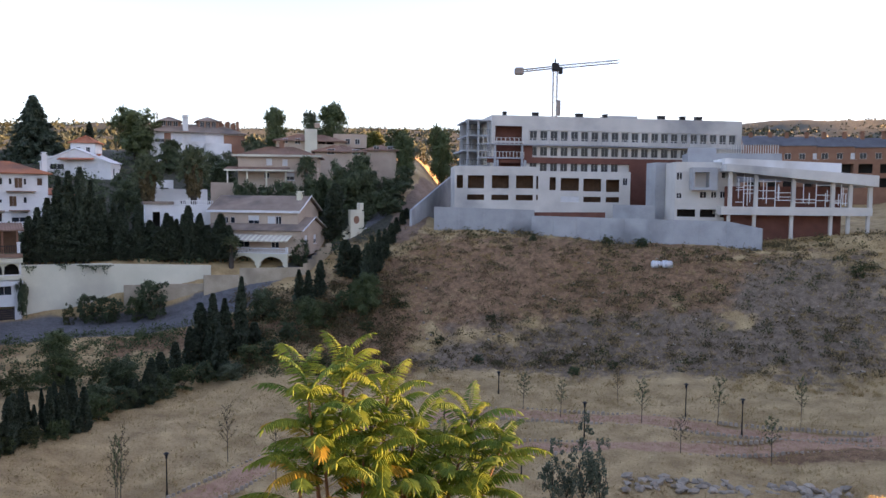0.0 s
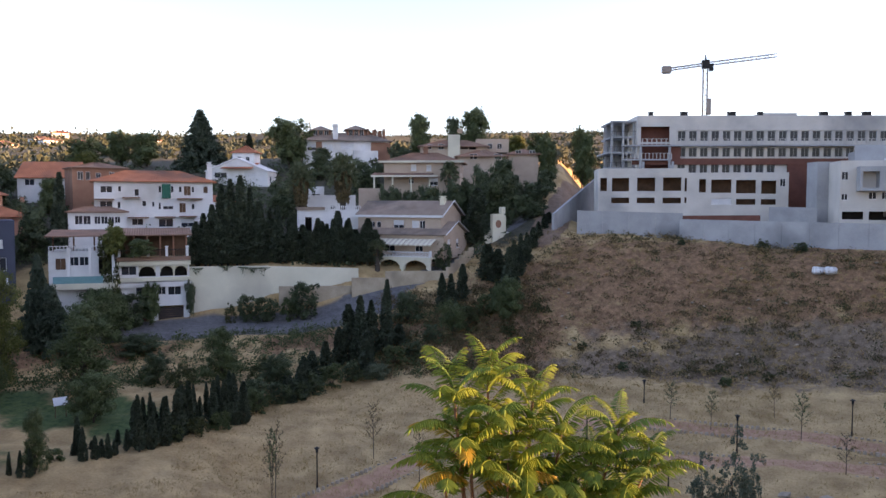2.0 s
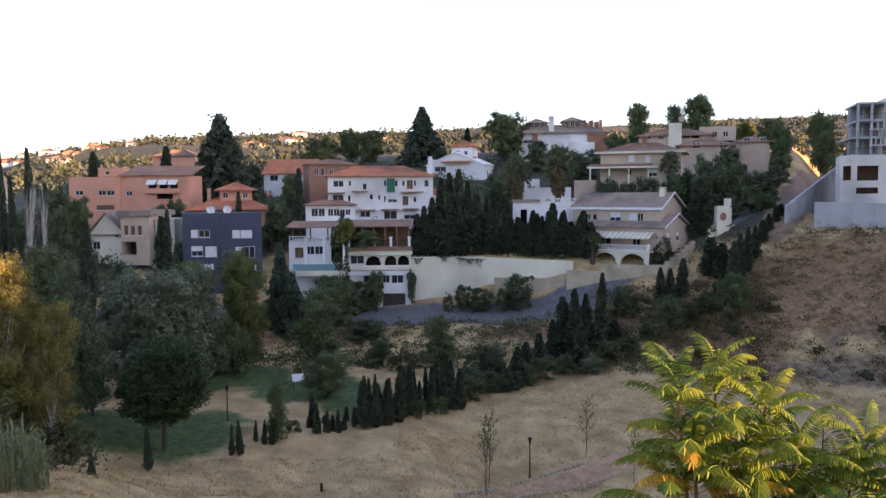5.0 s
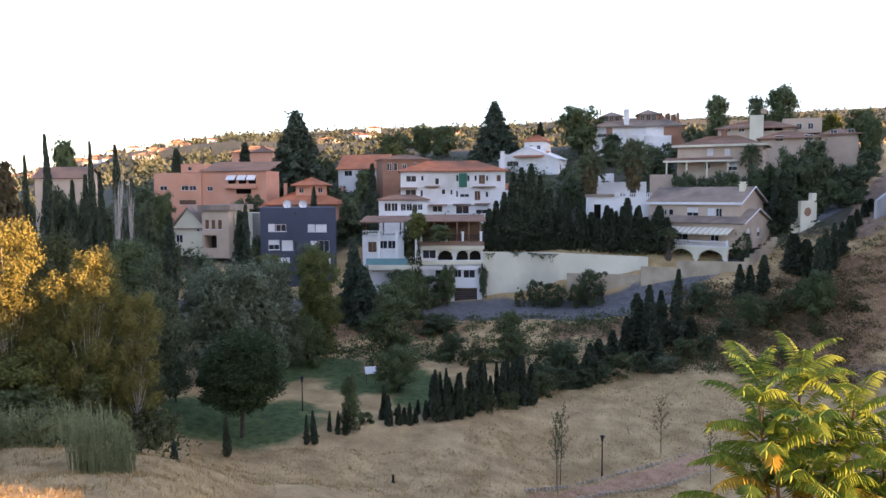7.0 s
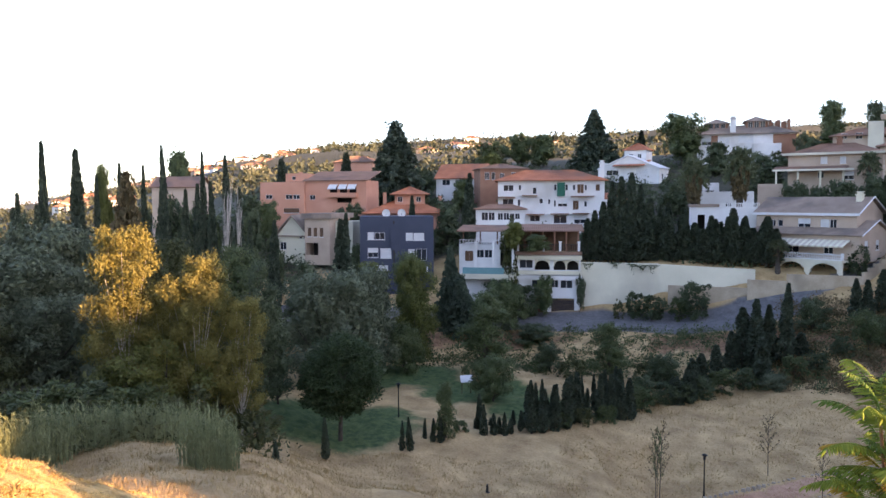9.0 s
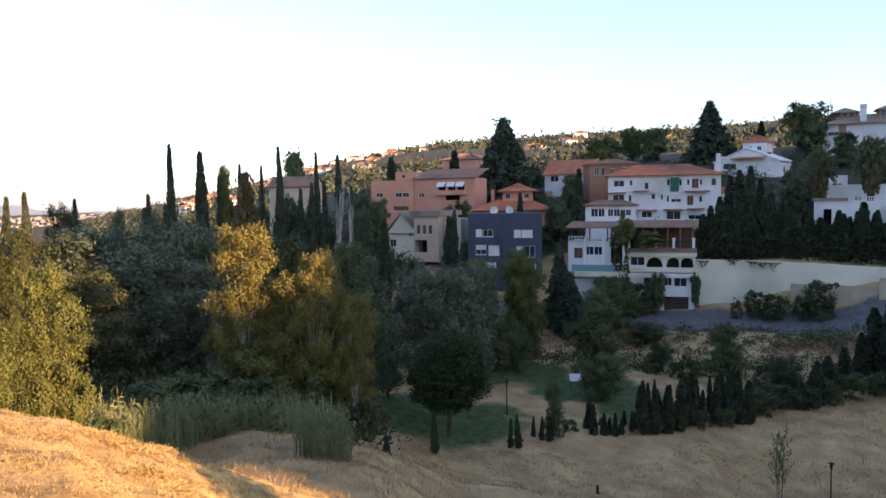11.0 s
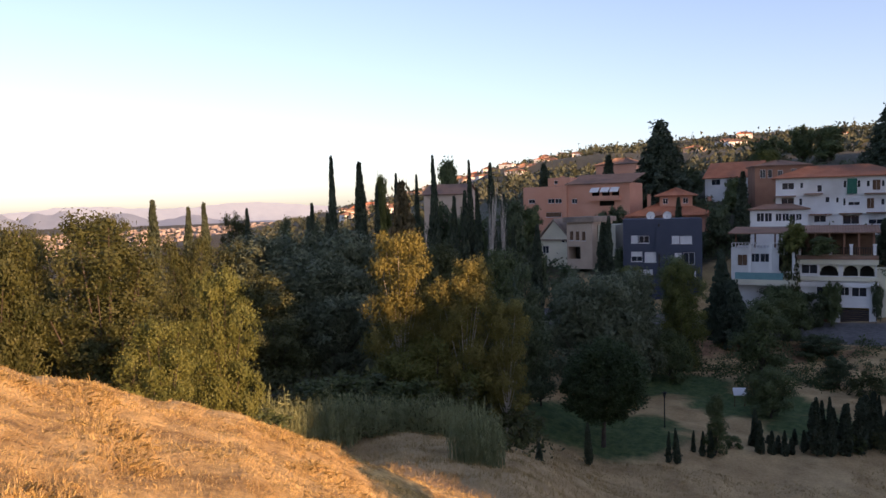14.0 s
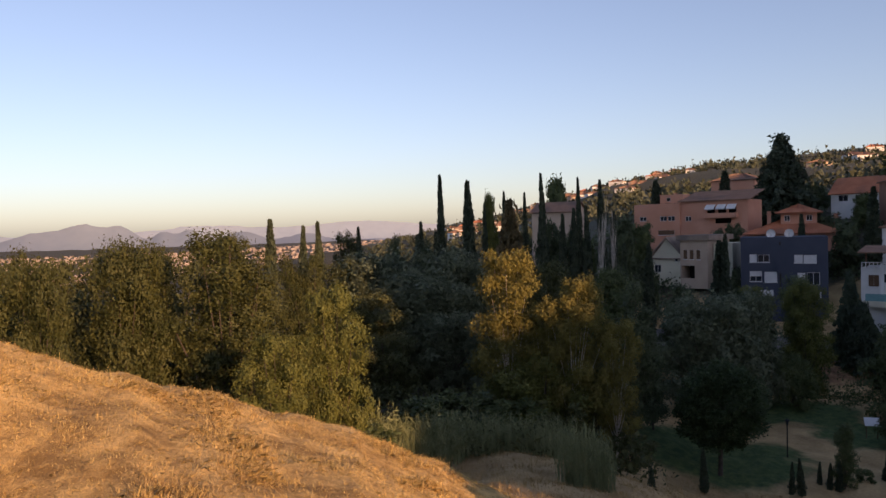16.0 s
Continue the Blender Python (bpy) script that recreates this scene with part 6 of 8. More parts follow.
KIND = {
    "cypress": [cypress_tree("cypress", L["cypress"], flame=0.62, ragged=0.6), cypress_tree("cypress", L["cypress"], flame=0.5, ragged=0.8), cypress_tree("cypress", L["cypress"], flame=0.75, ragged=0.7)],
    "conifer": [conifer_tree("conifer", L["conifer"], 22, 13, 0.028), conifer_tree("conifer", L["conifer"], 19, 12, 0.028, 0.28)],
    "brownfir": [conifer_tree("conifer", L["brown"], 15, 10, 0.034, 0.1)],
    "dark": [lobed_tree("tree", L["dark"], 15, 26, 28, 0.024), lobed_tree("tree", L["dark"], 22, 24, 26, 0.024, 0.12, "tall", ratio=1.9)],
    "mid": [lobed_tree("tree", L["mid"], 15, 26, 28, 0.024), lobed_tree("tree", L["mid"], 22, 24, 26, 0.024, 0.12, "tall", ratio=1.9), lobed_tree("tree", L["mid"], 12, 28, 28, 0.024, 0.2, lobe=0.2)],
    "grey": [lobed_tree("tree", L["willow"], 20, 26, 34, 0.0195, 0.06, "round", None, 2.6, 0.03, 1.2), lobed_tree("tree", L["willow"], 30, 26, 32, 0.0195, 0.05, "broad", None, 2.6, 0.04, 1.9)],
    "light": [lobed_tree("tree", L["light"], 17, 24, 56, 0.018, 0.06, ratio=1.2), lobed_tree("tree", L["light"], 28, 22, 56, 0.018, 0.05, "round", ratio=1.9), lobed_tree("tree", L["light"], 34, 20, 52, 0.018, 0.05, "broad", ratio=2.6)],
    "elm": [lobed_tree("tree", L["elm"], 26, 26, 48, 0.0165, 0.06, ratio=1.6), lobed_tree("tree", L["elm"], 32, 26, 46, 0.0165, 0.06, "broad", ratio=2.1), lobed_tree("tree", L["elm"], 30, 26, 48, 0.0165, 0.06, ratio=1.8, lobe=0.19)],
    "gold": [lobed_tree("tree", L["gold"], 26, 22, 46, 0.02, 0.24, "round", M["pale_bark"], 1.8, 0.04, 2.4, 0.16), lobed_tree("tree", L["gold"], 24, 22, 46, 0.02, 0.22, "round", M["pale_bark"], 1.8, 0.04, 2.4, 0.17)],
    "olive": [lobed_tree("tree", L["olive"], 20, 26, 34, 0.019, 0.08), lobed_tree("tree", L["olive"], 30, 26, 32, 0.0195, 0.06, "broad", ratio=1.9)],
    "ball": [broad_tree("tree", L["deep"], 260, 170, 0.019, 0.26, "ball", ragged=0.08)],
    "bush": [broad_tree("bush", L["dark"], 60, 54, 0.05, 0.02, "egg", ragged=0.6), broad_tree("bush", L["mid"], 60, 54, 0.05, 0.02, "egg", ragged=0.6), broad_tree("bush", L["olive"], 54, 50, 0.05, 0.02, "egg", ragged=0.8)],
    "dark_far": [lobed_tree("tree", L["dark"], 13, 18, 22, 0.04), lobed_tree("tree", L["dark"], 13, 18, 22, 0.04, 0.1, "tall")],
    "mid_far": [lobed_tree("tree", L["mid"], 13, 18, 22, 0.04), lobed_tree("tree", L["mid"], 13, 18, 22, 0.04, 0.12, "tall")],
    "light_far": [lobed_tree("tree", L["light"], 13, 18, 22, 0.04)],
    "palm": [palm_tree("palm_tree")],
    "lowpalm": [palm_tree("palm_tree", 30, False)],
    "thin": [thin_tree("young_tree", L["mid"]), thin_tree("young_tree", L["brown"], 260)],
    "bare": [bare_tree("bare_poplar")],
    "sapling": [broad_tree("sapling", L["grey"], 46, 55, 0.034, 0.15, "tall", ragged=1.0)],
    "reed": [reed_clump("reed_clump"), reed_clump("reed_clump")],
}
LABEL = {
    "elm": ("olive green leafy tree with sunlit upper crown", "tree"),
    "olive": ("dark olive tree with an uneven crown in the wood", "tree"),
    "cypress": ("dark green slender cypress growing on the slope", "cypress"), "conifer": ("tall dark conifer with level boughs among houses", "conifer"), "brownfir": ("brownish conifer with dense boughs among cypresses", "conifer"),
    "dark": ("dark green leafy tree at the edge of the park", "tree"), "mid": ("leafy green tree with an uneven crown", "tree"), "grey": ("grey-green willow-like tree in the wood", "tree"), "light": ("yellow-green tree touched by low sunlight", "tree"),
    "gold": ("slim pale-barked tree with golden leaves", "tree"), "ball": ("round clipped dark green tree on the lawn", "tree"), "bush": ("low rounded green bush on the slope", "bush"), "palm": ("fan palm with a skirt of dead leaves", "palm tree"),
    "lowpalm": ("low feathery palm beside a house", "palm tree"), "thin": ("thin young tree planted in dry grass", "young tree"), "bare": ("tall pale bare poplar among cypresses", "bare tree"), "sapling": ("airy young tree with grey-green leaves", "young tree"), "reed": ("clump of tall pale green canes", "reeds"),
}
USED = set()


def plant(kind, az, r, top, width, base=None, group=""):
    """Plant a tree at a bearing and distance; top: the world height of its tip; width: its crown in metres."""
    x, y = spot(az, r)
    z = gz(x, y) - 0.15 if base is None else base
    h = max(top - z, 0.4)
    pool = KIND.get(kind + "_far", KIND[kind]) if r > 128 else KIND[kind]
    miss = [abs(math.log(RATIO.get(p.name, 1.0) * width / h)) for p in pool]
    pool = [p for p, e in zip(pool, miss) if e < min(miss) + 0.4] if pool[0].name in RATIO else pool
    pick = pool[int(rng.integers(len(pool)))]
    m = pose(x, y, z, rng.uniform(-2, 2), rng.uniform(-2, 2), rng.uniform(0, 360))
    if pick.name in USED:
        ob = copy_thing(pick, m)
    else:
        USED.add(pick.name)
        ob = pick
        ob.matrix_basis = m
    ob.scale = (width, width, h)
    return tagged(ob, *LABEL[kind], group=group)

# cypress hedge above the long wall
for az, r, top in ((27.57, 141.0, 24.02), (26.95, 141.0, 25.54), (26.45, 141.0, 29.08), (25.71, 141.0, 29.88), (24.97, 141.0, 30.57), (24.27, 141.0, 28.54), (23.65, 141.0, 26.0), (23.04, 141.0, 24.98), (22.51, 141.0, 25.48), (21.41, 141.0, 24.46), (20.59, 141.0, 21.73), (19.58, 141.0, 23.14), (18.98, 141.0, 22.13), (18.07, 141.0, 24.43), (17.38, 141.0, 22.73), (16.78, 141.0, 21.14), (15.99, 141.0, 19.45)):
    plant("cypress", az, r, top, rng.uniform(2.4, 3.2), 15.2, "cypress hedge")
for k in range(30):
    plant("cypress", 27.98 + (15.4 - 27.98) * k / 29 + rng.uniform(-0.15, 0.15), 139 + rng.uniform(-0.8, 0.8), 21.2 + rng.uniform(-1.4, 2.2), rng.uniform(2.2, 3.0), 15.2, "cypress hedge")
# cypresses below the street
for az, r, top, w in ((18.13, 112, 8.12, 2.2), (17.34, 113, 11.25, 2.6), (16.56, 112, 12.61, 2.6), (15.7, 114, 11.61, 2.6), (14.7, 114, 14.64, 2.4), (19.04, 108, 6.76, 2.0),
                      (13.71, 116, 7.82, 2.2), (16.09, 108, 8.12, 2.2), (20.04, 104, 6.28, 2.0), (10.45, 126, 14.56, 2.2), (9.8, 126, 14.43, 2.0), (9.01, 128, 15.85, 2.0), (8.4, 152, 27.0, 2.6)):
    plant("cypress", az, r, top, w, group="cypresses below the street")
# cypress row beside the rising drive
for az, r, top in ((5.67, 128.0, 18.66), (5.22, 131.0, 19.73), (4.77, 134.0, 20.67), (4.32, 137.0, 20.74), (3.84, 141.0, 21.62), (3.41, 145.0, 22.55), (3.01, 150.0, 23.61), (2.68, 154.0, 24.15)):
    plant("cypress", az, r, top, rng.uniform(1.6, 2.1), group="cypress row by the drive")
for az, r, top, w in ((7.1, 134.0, 18.9, 2.9), (6.37, 133.0, 18.08, 2.5), (7.84, 147.0, 28.65, 3.6)):
    plant("cypress", az, r, top, w * 1.2, group="cypresses by the gate")
# small cypresses at the edge of the lawn
for az, r, top, w in ((51.05, 56.6, 8.65, 0.6), (47.39, 69.7, 6.56, 0.8), (41.74, 75.0, 4.47, 0.6), (41.14, 75.0, 4.87, 0.8), (40.04, 78.1, 3.86, 0.5), (39.43, 77.6, 3.96, 0.6), (38.85, 77.6, 4.09, 0.8), (35.6, 79.5, 4.88, 0.9), (34.89, 79.8, 3.88, 0.8), (34.06, 80.1, 3.95, 0.8), (32.89, 82.1, 3.62, 0.6), (32.06, 81.6, 6.98, 1.3), (31.23, 81.8, 6.13, 1.2), (30.39, 82.8, 6.38, 1.3), (29.56, 84.1, 6.7, 1.4), (28.73, 86.6, 6.9, 1.2), (28.02, 88.3, 4.76, 1.1), (27.15, 89.0, 6.26, 1.3), (26.32, 89.6, 6.14, 1.3), (25.58, 90.5, 6.63, 1.5), (21.65, 98.3, 4.39, 1.6), (20.84, 99.5, 5.63, 1.6)):
    plant("cypress", az, r, top, w, group="small cypresses by the lawn")
    for _ in range(2 if 19 < az < 36 else 0):
        plant("cypress", az + rng.uniform(-0.6, 0.6), r + rng.uniform(0.5, 4.0), top + rng.uniform(-1.6, 0.9), w * rng.uniform(0.7, 1.1), group="small cypresses by the lawn")
# cypresses of the left wood
for az, r, top, w in ((65.59, 125.1, 34.24, 2.3), (63.48, 125.1, 33.27, 3.5), (57.98, 135.1, 34.74, 1.9), (55.52, 130.1, 33.53, 1.8), (53.91, 130.1, 33.06, 1.7), (59.47, 128.1, 31.23, 1.5), (78.16, 112.2, 27.67, 2.8), (76.09, 110.2, 26.66, 2.4), (74.3, 110.2, 27.19, 2.4),
                     (71.5, 115.2, 26.31, 1.7), (67.03, 120.1, 26.95, 1.8), (61.04, 126.1, 31.41, 1.5), (56.95, 124.1, 27.54, 2.3), (56.11, 124.1, 28.39, 2.1), (54.86, 124.1, 28.77, 2.1), (58.18, 124.1, 28.05, 2.1), (53.43, 124.1, 27.8, 2.3), (52.65, 122.1, 22.89, 2.2),
                     (50.88, 126.1, 22.7, 2.3), (45.74, 130.1, 23.75, 2.2), (46.26, 131.1, 22.83, 2.4), (36.75, 150.0, 31.05, 3.0), (40.84, 150.1, 26.78, 2.0), (45.53, 190.1, 37.45, 3.5), (50.07, 200.1, 36.47, 3.3), (67.87, 112.2, 25.09, 1.7), (66.05, 110.1, 25.41, 1.5),
                     (62.5, 124.1, 29.61, 1.7)):
    plant("cypress", az, r, top, w, group="cypresses of the wood")
# tall conifers
plant("conifer", 42.0, 185, 44.9, 18)
plant("conifer", 27.56, 215, 50.37, 15)
plant("brownfir", 60.65, 112.1, 30.15, 9)
plant("light", 62.02, 128.1, 32.0, 3.2)
plant("conifer", 37.17, 122, 14.38, 7)
plant("conifer", 37.99, 125, 18.66, 6)
# palms
plant("palm", 20.72, 152, 34.35, 12, 18)
plant("palm", 17.73, 152, 36.11, 13, 18)
plant("lowpalm", 15.24, 137.5, 19.78, 8)
plant("lowpalm", 10.01, 172, 35.68, 9)
# park trees
plant("ball", 46.3, 77.9, 12.37, 8.9)
for kind, az, r, top, w in (("mid", 35.51, 104, 13.77, 8.5), ("mid", 34.89, 92, 7.57, 5.2), ("dark", 30.73, 108, 6.44, 4.5), ("mid", 26.36, 106, 9.56, 6), ("mid", 38.53, 78, 7.62, 2.6), ("dark", 22.46, 103, 6.35, 5), ("dark", 24.1, 98, 4.35, 4),
                             ("mid", 40.85, 114, 18.56, 7), ("mid", 41.46, 105, 9.31, 5),
                             ("dark", 31.98, 120, 6.94, 7), ("mid", 34.06, 124, 13.19, 7), ("dark", 13.04, 122, 12.06, 5), ("mid", 9.72, 118, 11.14, 5), ("grey", 15.32, 106, 3.98, 3.5), ("mid", 5.53, 122, 14.29, 5)):
    plant(kind, az, r, top, w, group="park trees")
# left wood
for kind, az, r, top, w in (('dark', 58.19, 138.1, 26.59, 6.0), ('dark', 56.46, 136.1, 25.5, 5.9), ('dark', 59.37, 134.1, 25.09, 4.9), ('mid', 55.11, 132.1, 23.91, 5.3), ('olive', 84.95, 78.2, 24.13, 9.6), ('olive', 89.6, 76.2, 24.61, 9.4), ('olive', 93.94, 74.2, 24.53, 9.1), ('olive', 81.18, 82.2, 23.5, 8.9), ('olive', 86.89, 62.2, 21.73, 9.0), ('olive', 92.43, 58.2, 22.33, 8.4),
                             ('gold', 60.98, 68.1, 24.3, 6.3), ('gold', 56.5, 66.1, 22.11, 5.6), ('gold', 58.25, 67.1, 18.09, 5.2), ('gold', 53.34, 66.1, 18.33, 4.3), ('light', 58.51, 67.1, 15.39, 9.2), ('olive', 55.14, 72.1, 15.83, 5.7), ('elm', 81.35, 50.2, 26.0, 8.2), ('elm', 75.4, 62.2, 24.29, 4.9), ('elm', 85.89, 56.2, 25.19, 4.5),
                             ('light', 78.13, 40.2, 20.94, 4.1), ('light', 73.84, 46.2, 22.76, 4.3), ('elm', 88.41, 50.2, 25.82, 5.8), ('elm', 93.3, 46.2, 24.85, 4.7), ('elm', 95.53, 60.2, 25.25, 5.2), ('olive', 97.96, 55.2, 25.57, 7.6), ('elm', 101.9, 50.3, 26.02, 6.9), ('olive', 105.71, 55.3, 26.14, 8.8),
                             ('grey', 70.51, 104.2, 23.29, 14.3), ('grey', 65.68, 106.1, 23.74, 13.8), ('grey', 67.77, 98.2, 20.64, 14.2), ('olive', 71.22, 92.2, 18.56, 10.0), ('grey', 63.05, 104.1, 21.55, 9.1), ('olive', 72.68, 104.2, 22.25, 8.3), ('olive', 77.08, 92.2, 21.55, 8.0),
                             ('grey', 65.44, 92.1, 16.18, 10.0), ('olive', 69.95, 86.2, 14.65, 8.7), ('grey', 62.17, 88.1, 15.14, 7.0), ('olive', 79.3, 80.2, 21.72, 8.7), ('dark', 51.93, 82.1, 19.73, 6.5), ('dark', 50.74, 86.1, 14.71, 5.0), ('grey', 46.83, 96.1, 17.51, 12.5), ('grey', 44.03, 104.1, 17.3, 8.3),
                             ('dark', 48.82, 110.1, 17.5, 8.8), ('mid', 53.73, 106.1, 20.27, 8.5), ('olive', 58.29, 105.1, 21.27, 9.9), ('light', 40.72, 112.0, 17.63, 6.8), ('light', 44.2, 118.1, 16.8, 6.5), ('olive', 80.38, 112.2, 26.26, 5.7), ('olive', 72.4, 118.2, 26.03, 5.1), ('dark', 69.28, 112.2, 24.92, 4.9),
                             ('dark', 66.88, 108.1, 24.38, 3.9)):
    plant(kind, az, r, top, w, group="trees of the wood")
for az, r, s in ((84, 34, 3.2), (80.5, 36, 3.6), (77, 38, 3.4), (71, 42, 2.4), (73, 47, 4.4), (79, 45, 4.6), (83, 42, 4.6), (87, 40, 4.6), (64, 64, 5), (61, 63, 4.6), (57.5, 62, 4.4), (66.5, 62, 5), (52.6, 66, 3.6)):
    plant("bush", az, r, gz(*spot(az, r)) + s * 1.0, s * 1.3, group="undergrowth of the wood")
# canes
for az, r, top, w in ((72.16, 54.2, 14.67, 4.9), (69.81, 53.2, 14.02, 3.2), (66.34, 55.1, 13.67, 3.8), (64.48, 56.1, 13.43, 3.8), (62.0, 58.1, 12.52, 3.5), (60.12, 58.1, 12.36, 3.1), (58.23, 58.1, 12.31, 3.5), (55.97, 47.1, 14.86, 3.0), (55.04, 46.1, 14.07, 2.5), (73.91, 52.2, 15.36, 2.8), (68.2, 54.2, 13.29, 2.1)):
    plant("reed", az, r, top, w, group="canes")
# trees on the hill
for kind, az, r, top, w in (("mid", 21.57, 215, 48.74, 12), ("mid", 12.1, 225, 51.3, 9), ("mid", 8.12, 232, 53.73, 12), ("dark", 9.54, 230, 50.77, 8), ("mid", 34.89, 230, 42.79, 11), ("mid", 32.89, 235, 45.81, 8), ("brown", 31.14, 232, 45.19, 11),
                             ("light", 34.89, 215, 38.78, 7), ("mid", 0.37, 240, 48.49, 8.5), ("mid", 3.29, 245, 47.76, 9), ("light", 5.15, 250, 47.37, 9), ("mid", 57.14, 190, 37.74, 8), ("dark", 24.3, 220, 44.83, 3.5)):
    plant("mid" if kind == "brown" else ("cypress" if w == 3.5 else kind), az, r, top, w, group="trees on the hill")
# garden greenery between the houses
for kind, az, r, top, w in (('dark', 8.38, 164.0, 30.08, 6.0), ('dark', 6.94, 168.0, 31.45, 6.8), ('dark', 5.35, 172.0, 32.16, 7.5), ('dark', 3.89, 172.0, 30.71, 7.0), ('dark', 2.95, 182.0, 33.51, 6.9), ('dark', 4.45, 160.0, 27.68, 5.3), ('dark', 6.02, 158.0, 26.87, 5.0), ('dark', 3.58, 160.0, 26.08, 4.2), ('dark', 14.71, 160.0, 29.38, 4.6), ('dark', 13.77, 160.0, 28.78, 4.6), ('dark', 12.84, 160.0, 28.2, 4.6), ('dark', 11.93, 160.0, 29.27, 4.6), ('dark', 11.01, 160.0, 28.68, 4.6), ('dark', 10.11, 160.0, 28.1, 4.6), ('dark', 9.23, 160.0, 29.16, 4.6), ('dark', 8.34, 160.0, 28.58, 4.6),
                             ("dark", 13.04, 158, 27.36, 7), ("dark", 11.18, 156, 29.09, 7), ("dark", 9.19, 160, 30.69, 7), ("dark", 7.42, 158, 33.44, 8), ("dark", 5.87, 160, 34.87, 8), 
                             ("dark", 19.24, 205, 40.04, 9), ("dark", 16.09, 190, 36.55, 10), ("dark", 13.6, 205, 41.37, 7), ("dark", 22.05, 165, 30.22, 8), ("dark", 38.2, 150, 25.29, 8), ("dark", 39.43, 165, 27.01, 7), ("mid", 37.17, 175, 30.8, 6), ("dark", 39.84, 195, 34.14, 7), ("dark", 52.44, 150, 27.08, 7), ("mid", 51.35, 160, 26.05, 6), ("dark", 45.25, 160, 25.38, 6), ("dark", 45.05, 140, 18.06, 4), ("dark", 50.79, 135, 19.58, 5), ("mid", 2.89, 200, 42.76, 6)):
    plant(kind, az, r, top, w, group="garden greenery")
for az, r, top, w in ((25.82, 131, 9.53, 1.8), (23.48, 131, 11.01, 5), (24.71, 131.5, 11.41, 3), (20.52, 131, 13.45, 5.5), (21.65, 131, 10.58, 3), (10.45, 138, 19.85, 4), (32.39, 131, 12.43, 6), (33.44, 134, 22.39, 5), (30.94, 134, 12.1, 3)):
    plant("bush", az, r, top, w, group="bushes by the wall")
# young trees in the dry grass
for az, r, top, w in ((22.83, 72, 5.61, 5), (15.6, 80, 5.46, 5), (12.19, 74, 4.7, 4), (-8.84, 90, 5.3, 4), (-14.63, 88, 6.28, 5), (-19.83, 90, 6.73, 5), (-17.4, 79, 5.05, 5), (-23.42, 80, 5.54, 5), (-6.06, 92, 5.48, 5), (-25.15, 92, 7.14, 4), (-12.94, 96, 5.82, 4), (23.01, 67, 6.59, 3), (30.73, 72, 0.69, 3), (23.07, 70, 5.89, 4)):
    plant("thin", az, r, top, w, group="young trees")
for px in ((-10.62, 62, 8.38, 3.0), (-8.31, 63, 6.22, 2.6), (-11.74, 62, 6.78, 2.4), (-9.33, 62.5, 5.75, 2.4)):
    plant("sapling", *px)

plant("bare", 54.36, 119.1, 29.75, 3.4)
plant("bare", 53.47, 121.1, 27.76, 2.8)

plant("light", 33.31, 131.8, 22.35, 4.6, 16.99, "terrace plants")
plant("mid", 31.77, 131.8, 20.22, 5.0, 17.35, "terrace plants")
plant("dark", 28.56, 132.6, 13.39, 1.8, 7.17, "terrace plants")
plant("dark", 34.27, 131, 12.67, 7.5, group="terrace plants")
plant("mid", 31.14, 132, 13.28, 3.0, group="terrace plants")

# ---- near tree with feathered leaves ----
M["twig"] = material("red_brown_twig", (0.16, 0.08, 0.04), (0.25, 0.14, 0.07), 3.0, 0.8, 0.2, 12.0)
FROND = [leaf("sumac_green", (0.11, 0.18, 0.02), (0.27, 0.32, 0.048), 0.42), leaf("sumac_dark", (0.075, 0.14, 0.022), (0.17, 0.25, 0.045), 0.4), leaf("sumac_autumn", (0.3, 0.2, 0.02), (0.45, 0.33, 0.05), 0.4)]
for m in FROND:
    for k in m.node_tree.nodes:
        if k.type == "TEX_NOISE":
            k.inputs["Scale"].default_value *= 4


